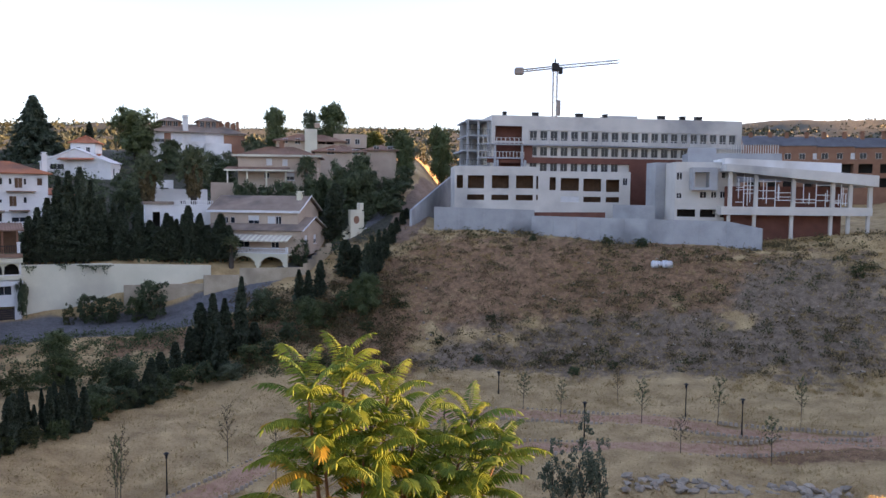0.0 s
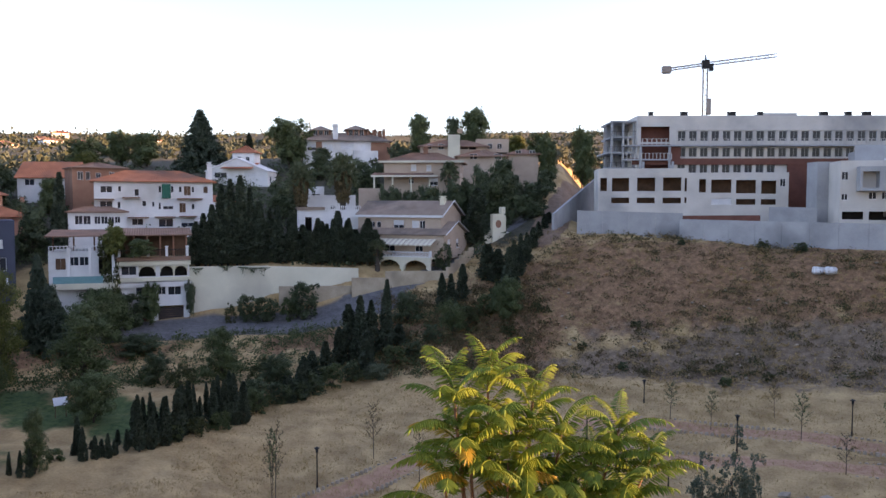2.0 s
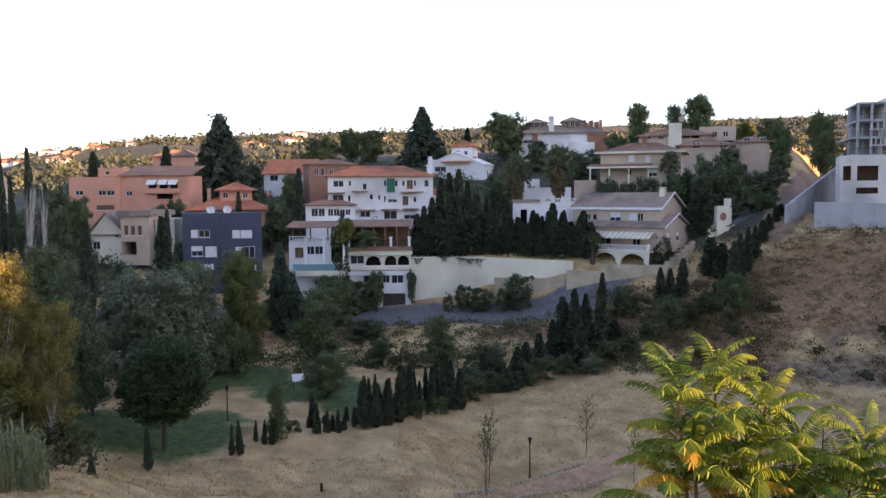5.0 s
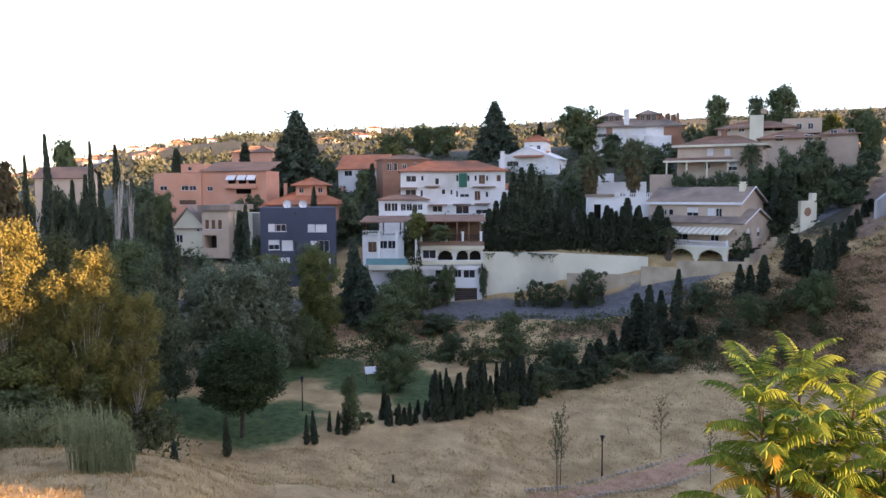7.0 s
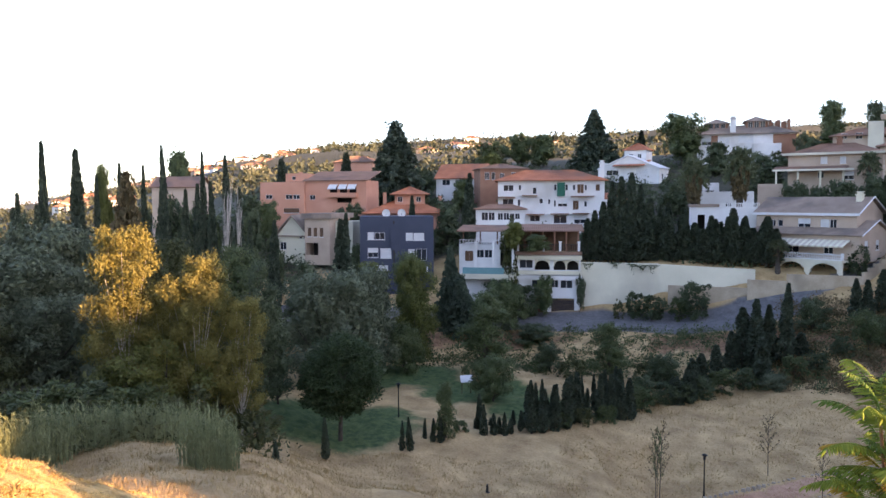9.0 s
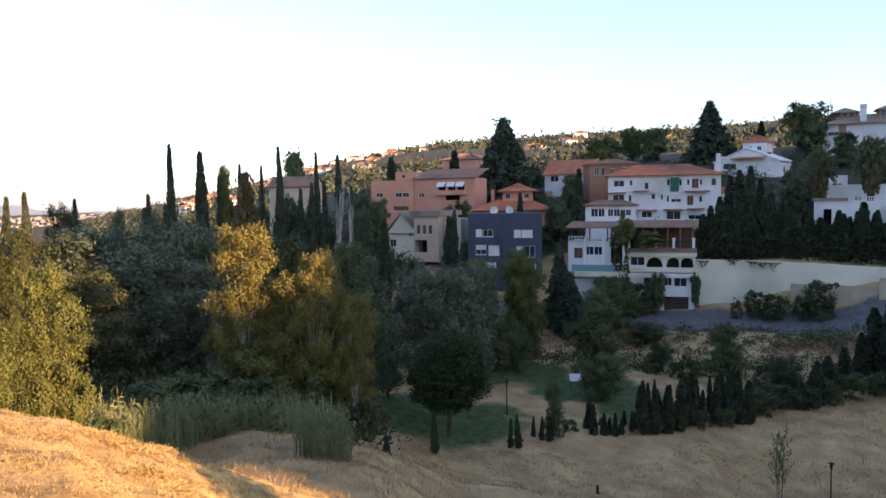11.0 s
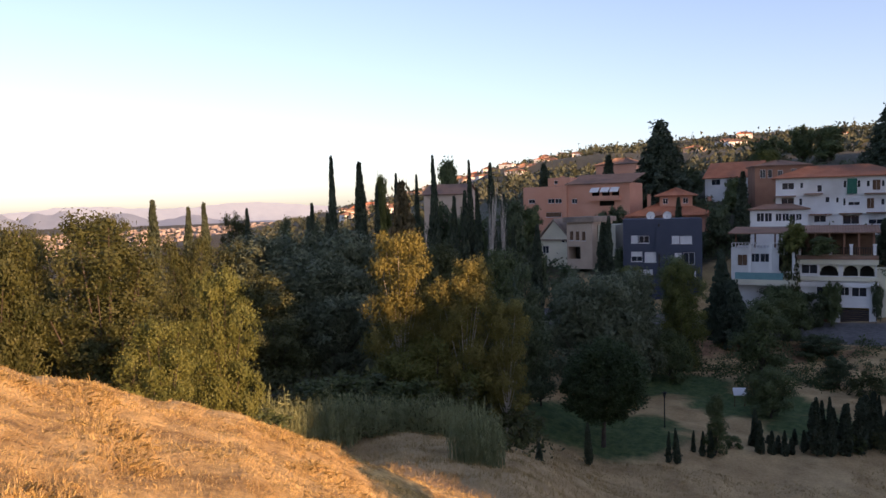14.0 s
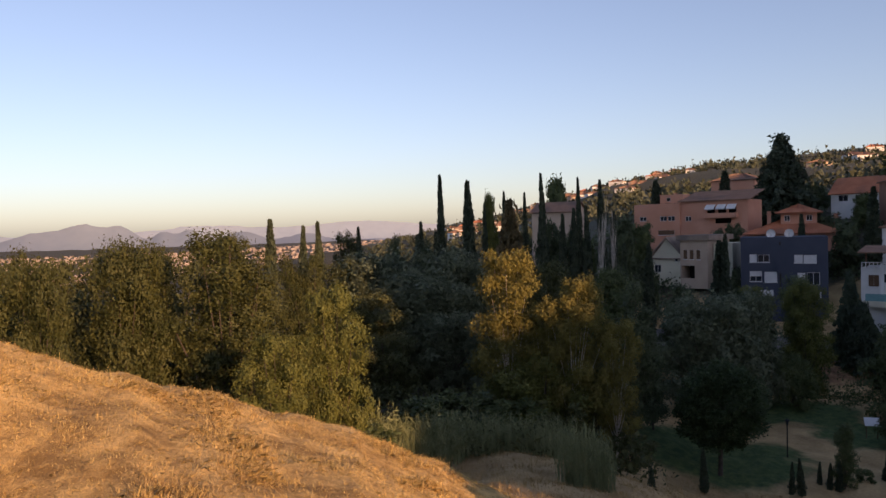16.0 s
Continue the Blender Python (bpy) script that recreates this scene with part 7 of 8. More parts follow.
def frond_mesh(length, rise, droop, mat, pairs=21):
    """One feathered leaf along +x: a bowed rib with pairs of hanging pointed leaflets."""
    bm = bmesh.new()
    p, ang = Vector((0, 0, 0)), rise
    pts = [p.copy()]
    steps = 16
    for k in range(steps):
        ang = rise - droop * ((k + 1) / steps) ** 1.4
        p = p + Vector((math.cos(ang), 0, math.sin(ang))) * length / steps
        pts.append(p.copy())
    for a, b in zip(pts, pts[1:]):
        tube(bm, a, b, 0.006, 0.005, 4)
    for k in range(pairs + 1):
        f = 0.16 + 0.84 * k / pairs
        i = min(int(f * steps), steps - 1)
        q = pts[i].lerp(pts[i + 1], f * steps - i)
        fw = (pts[i + 1] - pts[i]).normalized()
        size = 0.185 * (0.6 + 0.6 * math.sin(math.pi * min(f, 0.88))) * rng.uniform(0.9, 1.1)
        for sd in (-1, 1):
            tip = (Vector((0, sd, 0)) * 0.75 + fw * rng.uniform(0.4, 0.55) + Vector((0, 0, -1)) * rng.uniform(0.4, 0.6)).normalized()
            if k == pairs:
                tip = (fw + Vector((0, sd * 0.3, -0.3))).normalized()
            cr = tip.cross(Vector((0, 0, 1))).normalized()
            nn = cr.cross(tip)
            w = size * 0.125
            mid = [q + tip * size * t + nn * dz for t, dz in ((0, 0), (0.3, 0.012), (0.65, 0.008), (1.0, -0.015))]
            l = [q + tip * size * t + cr * w * u - nn * 0.006 for t, u in ((0.22, 1.0), (0.6, 0.75))]
            r = [q + tip * size * t - cr * w * u - nn * 0.006 for t, u in ((0.22, 1.0), (0.6, 0.75))]
            v = [bm.verts.new(z) for z in (*mid, *l, *r)]
            for fc in ((0, 4, 1), (1, 4, 5, 2), (2, 5, 3), (0, 1, 6), (1, 2, 7, 6), (2, 3, 7)):
                bm.faces.new([v[j] for j in fc])
    me = bpy.data.meshes.new("compound_leaf")
    bm.to_mesh(me)
    bm.free()
    me.materials.append(mat)
    return me


fronds = {}
for kind, mat in enumerate(FROND):
    fronds[kind] = [frond_mesh(1.0, r, d, mat) for r, d in ((1.45, 1.25), (1.3, 1.45), (1.1, 1.35), (0.85, 1.2), (0.55, 0.95), (0.25, 0.7))]
sumac = building("tree_of_heaven", pose(0, 0, 0), "yellow-green young tree with long feathered leaves", "tree")
NR = 9.0
bx, by = spot(6.59, NR)
base = Vector((bx, by, gz(bx, by) - 0.1))
right, away = Vector((math.cos(radians(0)), 0, 0)), Vector((0, 1, 0))
STEMS = [(7.36, 9.0, 23.77, 0.82, 18), (9.92, 8.8, 23.63, 0.95, 17), (4.02, 9.1, 23.47, 0.9, 17), (1.91, 9.2, 23.14, 0.85, 15), (8.76, 8.7, 23.16, 0.95, 16), (5.8, 8.8, 22.92, 0.95, 16), (10.67, 8.6, 22.81, 0.8, 12), (-2.28, 9.6, 23.14, 0.82, 17), (-4.49, 9.5, 22.83, 0.85, 15), (-0.34, 9.4, 22.77, 0.85, 15), (-2.86, 9.3, 22.47, 0.9, 14), (2.82, 9.0, 22.52, 0.9, 14)]
for si, (az, r, zt, ln, count) in enumerate(STEMS):
    x, y = spot(az, r)
    top = Vector((x, y, zt + (0.2 if si < 3 else 0.1)))
    bm = bmesh.new()
    knee = base.lerp(top, 0.6) + Vector((0, 0, -0.2))
    tube(bm, base, knee, 0.05, 0.032, 7)
    tube(bm, knee, top, 0.032, 0.014, 6)
    part("stem", bm, M["twig"], sumac)
    for k in range(count):
        f = k / (count - 1)
        at = top.lerp(knee, f * 0.4)
        low = f > 0.6
        kind = 2 if (low and rng.uniform() < 0.55 and si in (1, 4, 5, 6)) else (1 if rng.uniform() < (0.6 if si > 6 else 0.2) else 0)
        ob = new("compound_leaf", fronds[kind][min(5, int(f * 5.99))])
        ob.parent = sumac
        sc = ln * rng.uniform(0.76, 1.02) * (0.8 if f < 0.15 else 1.0)
        ob.matrix_basis = pose(at.x, at.y, at.z, rng.uniform(-8, 8), rng.uniform(-8, 8), math.degrees(k * 2.4 + si * 1.3)) @ Matrix.Diagonal((sc, sc, sc, 1))

# ---- park lamps ----
def park_lamp(az, r, top):
    x, y = spot(az, r)
    z = gz(x, y) - 0.15
    h = top - z
    ob = building("park_lamp", pose(x, y, z), "black iron park lamp standing in dry grass", "street lamp")
    tagged(ob, group="park lamps")
    bm = bmesh.new()
    tube(bm, (0, 0, 0), (0, 0, 0.7), 0.13, 0.09, 10)
    tube(bm, (0, 0, 0.7), (0, 0, h - 0.55), 0.07, 0.055, 8)
    tube(bm, (0, 0, h - 0.6), (0, 0, h - 0.5), 0.12, 0.12, 10)
    part("pole", bm, M["iron"], ob)
    bm = bmesh.new()
    tube(bm, (0, 0, h - 0.5), (0, 0, h - 0.16), 0.1, 0.17, 8)
    part("lantern", bm, M["glass"], ob)
    bm = bmesh.new()
    tube(bm, (0, 0, h - 0.16), (0, 0, h - 0.1), 0.27, 0.25, 10)
    tube(bm, (0, 0, h - 0.1), (0, 0, h), 0.24, 0.05, 10)
    part("cap", bm, M["iron"], ob)


for az, r, top in ((19.78, 74.4, 2.62), (-4.24, 98.5, 4.15), (-10.58, 82.3, 4.85), (-17.66, 91.5, 5.41), (-21.43, 87.3, 5.24), (-6.02, 70.9, 3.07), (-0.21, 82.7, 4.16), (35.37, 66, 0.89), (41.96, 84.7, 6.01)):
    park_lamp(az, r, top)

# ---- white board in the park ----
x, y = spot(36.88, 95)
board = building("information_board", pose(x, y, gz(x, y), 0, 0, 36.88 + 12), "white tilted board on short posts on the lawn", "board")
zt = 4.37 - gz(x, y)
bm = bmesh.new()
v = [bm.verts.new(q) for q in ((-0.75, -0.3, zt - 0.75), (0.75, -0.3, zt - 0.75), (0.75, 0.35, zt), (-0.75, 0.35, zt), (-0.75, -0.27, zt - 0.8), (0.75, -0.27, zt - 0.8), (0.75, 0.38, zt - 0.05), (-0.75, 0.38, zt - 0.05))]
for q in ((0, 1, 2, 3), (7, 6, 5, 4), (0, 4, 5, 1), (1, 5, 6, 2), (2, 6, 7, 3), (3, 7, 4, 0)):
    bm.faces.new([v[i] for i in q])
part("panel", bm, M["frame"], board)
for sx in (-0.55, 0.55):
    bm = bmesh.new()
    tube(bm, (sx, 0.1, -0.3), (sx, 0.1, zt - 0.4), 0.05, 0.05, 6)
    part("post", bm, M["wood"], board)

# ---- vehicles ----
M["silver"] = material("pale_car_paint", (0.42, 0.42, 0.42), (0.5, 0.5, 0.5), 1.0, 0.25, 0, 4.0, spec=0.6)
M["rubber"] = material("black_rubber", (0.015, 0.015, 0.015), (0.03, 0.03, 0.03), 3.0, 0.8, 0.1, 9.0)
M["lamp_red"] = material("red_lamp_glass", (0.25, 0.01, 0.01), (0.3, 0.02, 0.02), 3.0, 0.2, 0, 9.0)


def vehicle(name, label, m, ln, h, nose, van=False):
    ob = building(name, m, label, "van" if van else "car")
    hw = 0.88
    side = [(0, 0.35), (0.05, 0.75), (nose, 0.95), (nose + 0.75, h), (ln - 0.5, h), (ln - 0.05, 0.95 if not van else h - 0.3), (ln, 0.4)]
    bm = bmesh.new()
    a, b = [bm.verts.new((x, -hw + (0.16 if z > 1.05 else 0), z)) for x, z in side], [bm.verts.new((x, hw - (0.16 if z > 1.05 else 0), z)) for x, z in side]
    bm.faces.new(a), bm.faces.new(b[::-1])
    for i in range(len(side)):
        j = (i + 1) % len(side)
        bm.faces.new((a[i], b[i], b[j], a[j]))
    bmesh.ops.bevel(bm, geom=bm.edges[:], offset=0.06, segments=2, affect="EDGES")
    part("body", bm, M["silver"], ob, smooth=False)
    for sd in (-1, 1):
        bm = bmesh.new()
        box(bm, nose + 0.75, sd * (hw - 0.11) - 0.02, 1.02, ln - 0.75, sd * (hw - 0.11) + 0.02, h - 0.14)
        part("side_window", bm, M["glass"], ob)
        for x in (0.8, ln - 0.8):
            bm = bmesh.new()
            tube(bm, (x, sd * (hw - 0.16), 0.32), (x, sd * (hw + 0.02), 0.32), 0.32, 0.32, 16)
            wh = part("wheel", bm, M["rubber"], ob)
            bm = bmesh.new()
            tube(bm, (x, sd * (hw + 0.021), 0.32), (x, sd * (hw + 0.03), 0.32), 0.19, 0.17, 12)
            part("rim", bm, M["silver"], wh)
    for sd in (-0.6, 0.6):
        box_part("headlight", M["glass"], ob, (-0.02, sd - 0.16, 0.62, 0.06, sd + 0.16, 0.76))
        box_part("tail_light", M["lamp_red"], ob, (ln - 0.06, sd - 0.12, 0.72, ln + 0.02, sd + 0.12, 0.9))
    bm = bmesh.new()
    v = [bm.verts.new(q) for q in ((nose + 0.1, -0.66, 1.02), (nose + 0.1, 0.66, 1.02), (nose + 0.66, 0.6, h - 0.08), (nose + 0.66, -0.6, h - 0.08))]
    bm.faces.new(v)
    ret = bmesh.ops.extrude_face_region(bm, geom=bm.faces[:])
    bmesh.ops.translate(bm, vec=(-0.03, 0, 0.03), verts=[k for k in ret["geom"] if isinstance(k, bmesh.types.BMVert)])
    part("windscreen", bm, M["glass"], ob)
    return ob


x, y = spot(32.73, 130.3)
vehicle("parked_car", "pale grey hatchback parked by the street", pose(x, y, gz(x, y) + 0.02, 0, 0, 205), 4.1, 1.48, 1.0)
x, y = spot(-1.0, 228)
vehicle("white_van", "white van parked at the top of the dirt road", pose(x, y, gz(x, y) + 0.02, 0, 0, 190), 5.0, 2.1, 0.9, True)

# ---- wrapped white bundles on the slope ----
M["wrap"] = material("white_plastic_wrap", (0.6, 0.63, 0.66), (0.75, 0.77, 0.8), 1.5, 0.4, 0.4, 5.0)
for px in (-15.36, -16.1):
    x, y = spot(px, 131)
    b = building("wrapped_bundle", pose(x, y, gz(x, y) - 0.1, 3, 4, 12), "white plastic wrapped bundle on bare ground", "bundle")
    bm = bmesh.new()
    box(bm, -0.85, -0.5, 0, 0.85, 0.5, 1.15)
    bmesh.ops.bevel(bm, geom=bm.edges[:], offset=0.18, segments=3, affect="EDGES")
    part("wrapping", bm, M["wrap"], b, smooth=True)

# ---- stones ----
def stone_mesh(seed):
    bm = bmesh.new()
    bmesh.ops.create_icosphere(bm, subdivisions=1, radius=0.5)
    for v in bm.verts:
        v.co *= 1 + 0.45 * noise.noise(v.co * 2.3 + Vector((seed * 7.1, 0, 0)))
        v.co.z *= 0.65
    me = bpy.data.meshes.new("stone")
    bm.to_mesh(me)
    bm.free()
    me.materials.append(M["rock"])
    return me


stones = [stone_mesh(k) for k in range(6)]


def lay_stone(az, r, size, label, group):
    x, y = spot(az, r)
    ob = new("stone", stones[int(rng.integers(6))])
    ob.matrix_basis = pose(x, y, gz(x, y) + 0.1 * size, rng.uniform(-20, 20), rng.uniform(-20, 20), rng.uniform(0, 360))
    ob.scale = (size * rng.uniform(0.8, 1.3), size, size * rng.uniform(0.7, 1.1))
    tagged(ob, label, "stone", group=group)


for k in range(95):
    f = k / 94
    lay_stone(-13.73 + (-28.47 - -13.73) * f + rng.uniform(-0.4, 0.4), 71.4 + rng.uniform(-1.8, 1.4) + f * 2.6, rng.uniform(0.5, 1.2), "large grey boulder of the stream bank", "stream boulders")
for k in range(110):
    lay_stone(rng.uniform(-29, 2), 108 + rng.gamma(2.0, 6.0), rng.uniform(0.25, 0.7), "pale loose stone lying on the slope", "loose stones")


def stuff_leaves(name, label, pts, per, spread, size, mat, aspect=2.2, up=0.6, height=0.3):
    """Many small tufts in one object: at each point a handful of blades or leaves."""
    pts = np.asarray(pts, float)
    p = np.repeat(pts, per, axis=0)
    off = rng.normal(0, 1, p.shape) * np.array([spread, spread, 0])
    hh = np.abs(rng.normal(0, 1, (len(p), 1))) * height * np.exp(-(off ** 2).sum(1, keepdims=True) / (2 * spread * spread + 1e-6))
    p = p + off + hh * np.array([0, 0, 1])
    out = np.concatenate([off[:, :2] / spread * 0.5, np.full((len(p), 1), up)], 1)
    ob = new(name, leaves_mesh(name, p, out, size, mat, aspect))
    return tagged(ob, label, "plants", kind="stuff")


def scatter(n, a0, a1, r0, r1, power=1.0):
    az, r = rng.uniform(a0, a1, n), r0 + (r1 - r0) * rng.uniform(0, 1, n) ** power
    x, y = -r * np.sin(np.radians(az)), r * np.cos(np.radians(az))
    return np.stack([x, y, ground(x, y)], 1)


stuff_leaves("slope_scrub", "low dry scrub on the bare slope", scatter(900, -30, 8, 110, 146), 44, 0.5, 0.17, L["brown"], 1.8, 0.8, 0.5)
stuff_leaves("slope_shrubs", "grey-green low shrubs on the bare slope", scatter(150, -30, 9, 108, 146), 80, 0.6, 0.17, L["olive"], 1.7, 0.8, 0.7)
stuff_leaves("slope_grass", "dry straw tufts on the bare slope", scatter(4200, -30, 9, 104, 148), 14, 0.3, 0.1, L["hay"], 4.0, 1.2, 0.25)
stuff_leaves("field_grass", "dry straw tufts in the field", scatter(4200, -30, 30, 62, 104), 9, 0.3, 0.07, L["hay"], 5.0, 1.3, 0.2)
stuff_leaves("slope_brush", "tangled brown-green brush at the edge of the slope", scatter(300, 3.5, 15, 107, 132), 110, 0.7, 0.18, L["brown"], 1.8, 0.7, 0.9)
wall_top = [(*spot(a, 133.6), z) for a, z in zip(np.linspace(28.02, 22.87, 9), [15.24, 0, 0, 15.44, 0, 15.25, 15.06, 15.07, 0]) if z]
stuff_leaves("hanging_ivy", "dark creeper hanging over the retaining wall", wall_top, 130, 0.45, 0.16, L["dark"], 1.6, -0.6, -0.7)
stuff_leaves("street_bank_scrub", "scrub on the bank below the street", scatter(620, 8, 52, 106, 125), 70, 0.6, 0.2, L["mid"], 1.6, 0.6, 0.7)
stuff_leaves("garden_scrub", "dense greenery between the hillside houses", scatter(520, 6, 62, 138, 230), 80, 1.3, 0.42, L["dark"], 1.5, 0.5, 1.5)
stuff_leaves("far_scrub", "scattered dark trees on the distant hills", scatter(4200, -32, 72, 260, 1000), 26, 1.9, 1.5, L["far"], 1.5, 0.7, 2.2)
stuff_leaves("wood_undergrowth", "undergrowth of the wood", scatter(260, 52, 100, 56, 90), 110, 1.2, 0.28, L["olive"], 1.7, 0.5, 1.6)
for az, r, s in ((-11.94, 138, 2.2), (-14.31, 137, 2.4), (-6.59, 139, 1.6), (-3.58, 120, 1.8), (-9.74, 107, 1.7), (5.56, 118, 2.6), (7.62, 112, 2.4), (9.25, 108, 2.8), (-2.75, 112, 1.8), (0.17, 116, 1.6), (3.49, 124, 2.0), (-12.54, 110, 1.6), (-28.14, 130, 2.2), (6.39, 128, 3.0), (8.44, 122, 3.4)):
    x, y = spot(az, r)
    plant("bush", az, r, gz(x, y) + s * 0.8, s, group="bushes on the slope")

# ---- straw on the near mound ----
def straw(name, label, n, a0, a1, r0, r1, lo, hi, lean, width, mat=None):
    az, r = rng.uniform(a0, a1, n), r0 + (r1 - r0) * rng.uniform(0, 1, n) ** 0.8
    x, y = -r * np.sin(np.radians(az)), r * np.cos(np.radians(az))
    patch = np.array([noise.noise(Vector((a * 0.9, b * 0.9, 4.0))) for a, b in zip(x, y)])
    keep = patch > rng.uniform(-0.75, 0.25, n)
    x, y, r, patch = x[keep], y[keep], r[keep], patch[keep]
    n = len(x)
    lump = np.array([relief(a, b, c) for a, b, c in zip(x, y, r)])
    bearing = np.degrees(np.arctan2(-x, y))
    calm = 1 - 0.72 * np.clip((bearing - 50) / 6, 0, 1) * np.clip((24 - r) / 5, 0, 1) * np.clip((110 - bearing) / 10, 0, 1)
    z = ground(x, y) + lump * np.clip(r / 9, 0.25, 1.3) * calm - 0.03
    h = rng.uniform(lo, hi, n) * (0.7 + 0.9 * np.clip(patch, 0, 1))
    a, l = rng.uniform(0, math.tau, n), np.abs(rng.normal(0, lean, n)) if lean < 1.2 else rng.normal(1.28, 0.2, n)
    b = rng.uniform(0, math.tau, n)
    w = width * rng.uniform(0.6, 1.4, n)
    base = np.stack([x, y, z], 1)
    sd = np.stack([np.cos(b) * w, np.sin(b) * w, np.zeros(n)], 1)
    tip = base + np.stack([np.cos(a) * np.sin(l) * h, np.sin(a) * np.sin(l) * h, np.cos(l) * h], 1)
    mid = base * 0.5 + tip * 0.5 + np.stack([np.zeros(n), np.zeros(n), 0.12 * h], 1)
    v = np.stack([base - sd, base + sd, mid + sd * 0.7, tip, mid - sd * 0.7], 1).reshape(-1, 3)
    me = bpy.data.meshes.new(name)
    me.vertices.add(5 * n)
    me.vertices.foreach_set("co", v.astype(np.float32).ravel())
    me.loops.add(5 * n)
    me.loops.foreach_set("vertex_index", np.arange(5 * n, dtype=np.int32))
    me.polygons.add(n)
    me.polygons.foreach_set("loop_start", np.arange(0, 5 * n, 5, dtype=np.int32))
    me.update(calc_edges=True)
    me.materials.append(mat or L["straw"])
    return tagged(new(name, me), label, "dry grass", kind="stuff")


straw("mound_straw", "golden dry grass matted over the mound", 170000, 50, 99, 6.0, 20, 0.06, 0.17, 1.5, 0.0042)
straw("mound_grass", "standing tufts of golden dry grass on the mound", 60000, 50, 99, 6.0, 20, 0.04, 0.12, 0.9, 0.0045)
straw("mound_hay", "greyish broken dry stems on the mound", 60000, 50, 99, 6.0, 20, 0.05, 0.15, 1.1, 0.0045, L["hay"])
straw("mound_weeds", "taller dry stalks on the crest of the mound", 700, 58, 96, 13.5, 21, 0.1, 0.32, 0.5, 0.0028)
straw("plateau_straw", "dry grass on the lower shelf", 30000, 44, 66, 22, 60, 0.15, 0.45, 0.7, 0.014, L["hay"])
straw("near_edge_straw", "dry grass at the edge of the standing place", 5000, -34, -24, 4.2, 8, 0.03, 0.1, 0.9, 0.003)
straw("field_straw", "dry grass of the valley field", 30000, -30, 30, 60, 104, 0.15, 0.4, 0.6, 0.025, L["hay"])
straw("bank_straw", "dry grass on the bank before the lawn", 12000, 28, 50, 58, 74, 0.15, 0.4, 0.6, 0.022, L["hay"])
# pale path edging
n = 0
edge_v, edge_f = [], []
for way, half in ((PATH_UPPER, 2.0), (PATH_LOWER, 1.8)):
    p = [Vector((*spot(*q), 0)) for q in way]
    for a, b in zip(p, p[1:]):
        d = (b - a).normalized()
        sd = Vector((-d.y, d.x, 0))
        for k in range(int((b - a).length / 0.55)):
            for s in (-1, 1):
                c = a + d * 0.55 * k + sd * s * half
                c.z = gz(c.x, c.y) + 0.06
                q = 0.17 * rng.uniform(0.7, 1.3)
                i = len(edge_v)
                edge_v += [c + Vector((-q, -q * 0.8, -0.2)), c + Vector((q, -q, -0.2)), c + Vector((q, q, -0.2)), c + Vector((-q, q, -0.2)), c + Vector((-q * 0.7, -q * 0.6, q)), c + Vector((q * 0.7, -q * 0.6, q * 0.9)), c + Vector((q * 0.7, q * 0.6, q)), c + Vector((-q * 0.6, q * 0.7, q * 0.8))]
                edge_f += [(i + 4, i + 5, i + 6, i + 7), (i, i + 1, i + 5, i + 4), (i + 1, i + 2, i + 6, i + 5), (i + 2, i + 3, i + 7, i + 6), (i + 3, i, i + 4, i + 7)]
tagged(mesh_object("path_edging", edge_v, edge_f, M["rock"]), "rows of small stones edging the paths", "edging stones", kind="stuff")

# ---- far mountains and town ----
# distance haze is put into the mountains' pale blue-grey base colours
M["haze_hill"] = material("mountain_haze_colour", (0.17, 0.22, 0.29), (0.21, 0.26, 0.33), 0.002, 1.0, 0, 0.02)


def mountain(r, a0, a1, base, peaks, seed, mat):
    n, rows = 160, 7
    v, f = [], []
    for i in range(n):
        az = a0 + (a1 - a0) * i / (n - 1)
        h = base + sum(p[2] * math.exp(-(((az - p[0]) / p[1]) ** 2)) for p in peaks) + 9 * noise.noise(Vector((az * 0.9, seed, 0))) + 9 * noise.noise(Vector((az * 3.1, seed, 0)))
        for j in range(rows):
            g = j / (rows - 1)
            x, y = spot(az, r - 260 * (1 - g))
            v.append((x, y, EYE - 75 + (h + 75) * g ** 1.2 + 10 * noise.noise(Vector((az * 2.2, g * 4, seed + 3))) * math.sin(math.pi * g)))
    for i in range(n - 1):
        for j in range(rows - 1):
            f.append((i * rows + j, i * rows + j + 1, (i + 1) * rows + j + 1, (i + 1) * rows + j))
    ob = mesh_object("backdrop", v, f, mat)
    ob.data.polygons.foreach_set("use_smooth", [True] * len(f))
    return tagged(ob, "mountain ridge beyond the plain, haze put into its blue-grey colour", "mountain", kind="structure")


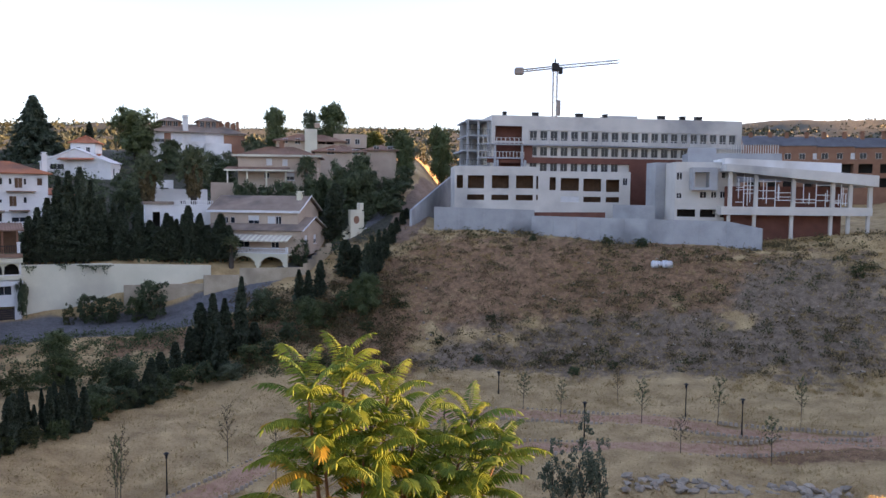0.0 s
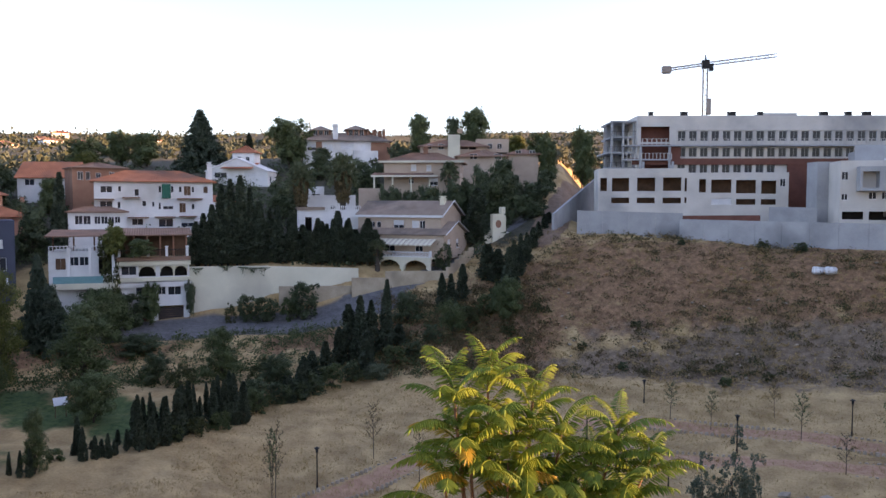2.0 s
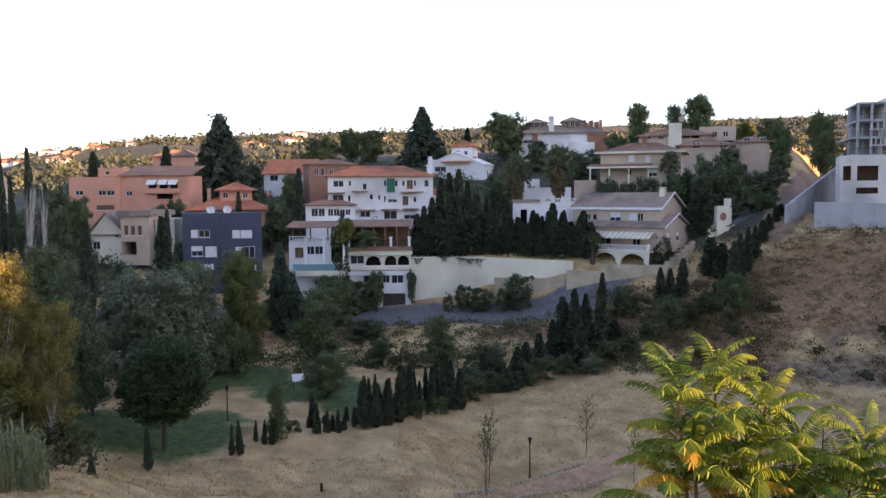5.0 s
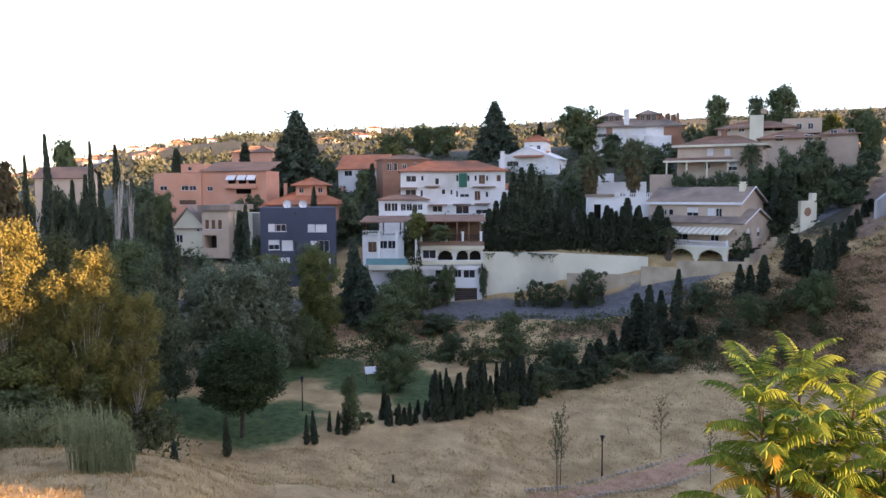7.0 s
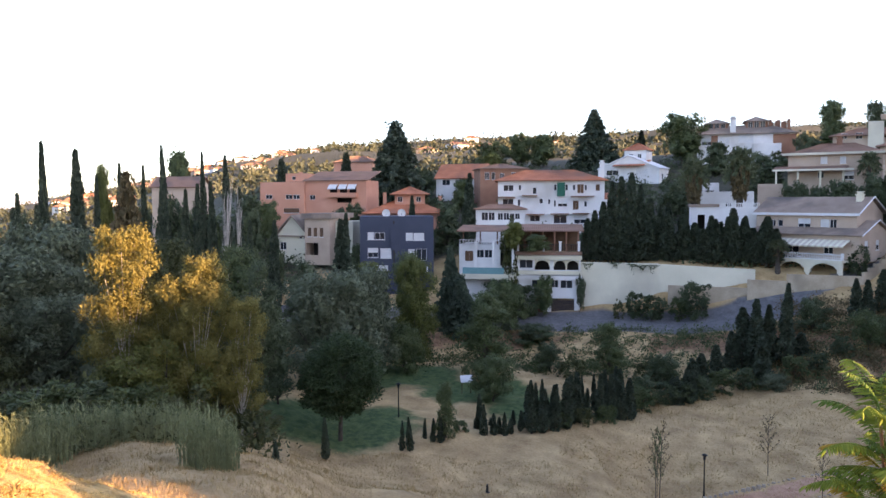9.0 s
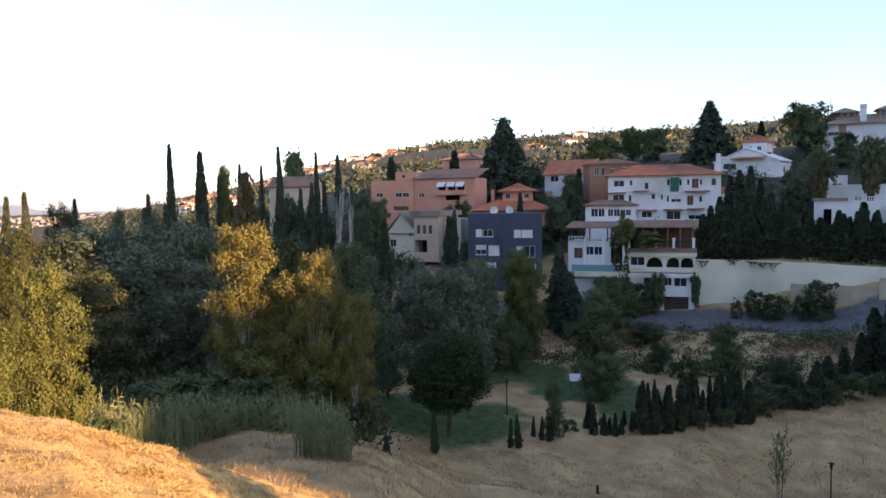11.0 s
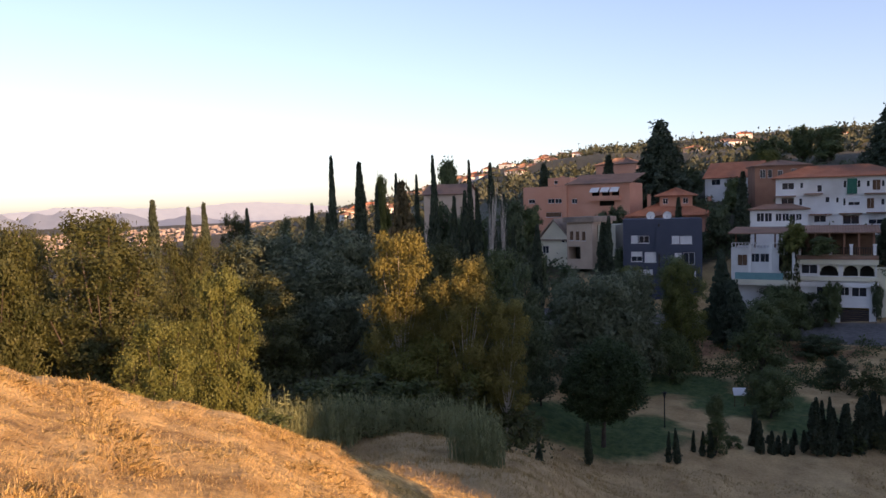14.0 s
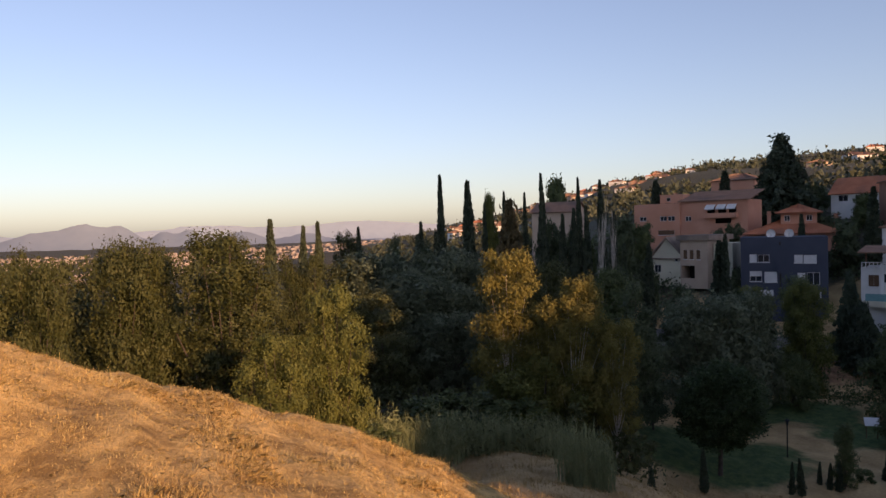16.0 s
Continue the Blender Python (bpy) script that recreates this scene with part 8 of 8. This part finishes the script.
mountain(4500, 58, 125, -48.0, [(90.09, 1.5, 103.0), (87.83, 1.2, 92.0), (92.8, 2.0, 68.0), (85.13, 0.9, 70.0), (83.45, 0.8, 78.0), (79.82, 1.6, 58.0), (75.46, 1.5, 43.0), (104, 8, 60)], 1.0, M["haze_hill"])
# the farther ridge is coloured paler to stand for thicker haze
M["haze_far"] = material("far_mountain_haze_colour", (0.27, 0.34, 0.43), (0.32, 0.39, 0.48), 0.002, 1.0, 0, 0.02)
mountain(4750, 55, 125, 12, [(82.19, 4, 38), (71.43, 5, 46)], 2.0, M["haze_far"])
tv, tf = [], []
for k in range(1500):
    az, r = rng.uniform(70, 105), rng.uniform(900, 2600)
    x, y = spot(az, r)
    z, s, h = gz(x, y) - 1, rng.uniform(3, 9), rng.uniform(3, 8)
    i = len(tv)
    tv += [(x - s, y - s * 0.7, z), (x + s, y - s * 0.7, z), (x + s, y + s * 0.7, z), (x - s, y + s * 0.7, z), (x - s, y - s * 0.7, z + h), (x + s, y - s * 0.7, z + h), (x + s, y + s * 0.7, z + h), (x - s, y + s * 0.7, z + h)]
    tf += [(i + 4, i + 5, i + 6, i + 7), (i, i + 1, i + 5, i + 4), (i + 1, i + 2, i + 6, i + 5), (i + 2, i + 3, i + 7, i + 6), (i + 3, i, i + 4, i + 7)]
M["town"] = material("distant_town_wall", (0.22, 0.18, 0.16), (0.34, 0.29, 0.26), 0.01, 0.9, 0, 0.3, spread=0.3, island=True)
tagged(mesh_object("distant_town", tv, tf, M["town"]), "pale town spread over the distant plain", "town", kind="stuff")

# dark shrubs among the cypresses below the street
for az, r, s in ((22.46, 98, 3.4), (21.24, 99, 3.2), (20.04, 101, 3.6), (18.64, 104, 3.4), (17.26, 106, 3.2), (24.1, 95, 3.4), (25.33, 93, 3.0), (31.56, 83, 2.4), (29.89, 84, 2.4), (28.23, 86, 2.6), (26.57, 88, 2.6), (13.98, 110, 3.6), (12.66, 112, 3.2), (11.18, 116, 3.4), (8.65, 120, 3.6), (7.25, 124, 3.6), (6.21, 128, 3.4), (37.37, 80, 1.8), (23.48, 106, 4.0), (29.06, 104, 3.6)):
    x, y = spot(az, r)
    plant("bush", az, r, gz(x, y) + s * 0.95, s, group="shrubs below the street")
# kinds of tree that were never planted leave nothing behind
for pool in KIND.values():
    for ob in pool:
        if ob.name not in USED:
            for child in list(ob.children):
                bpy.data.objects.remove(child)
            bpy.data.objects.remove(ob)
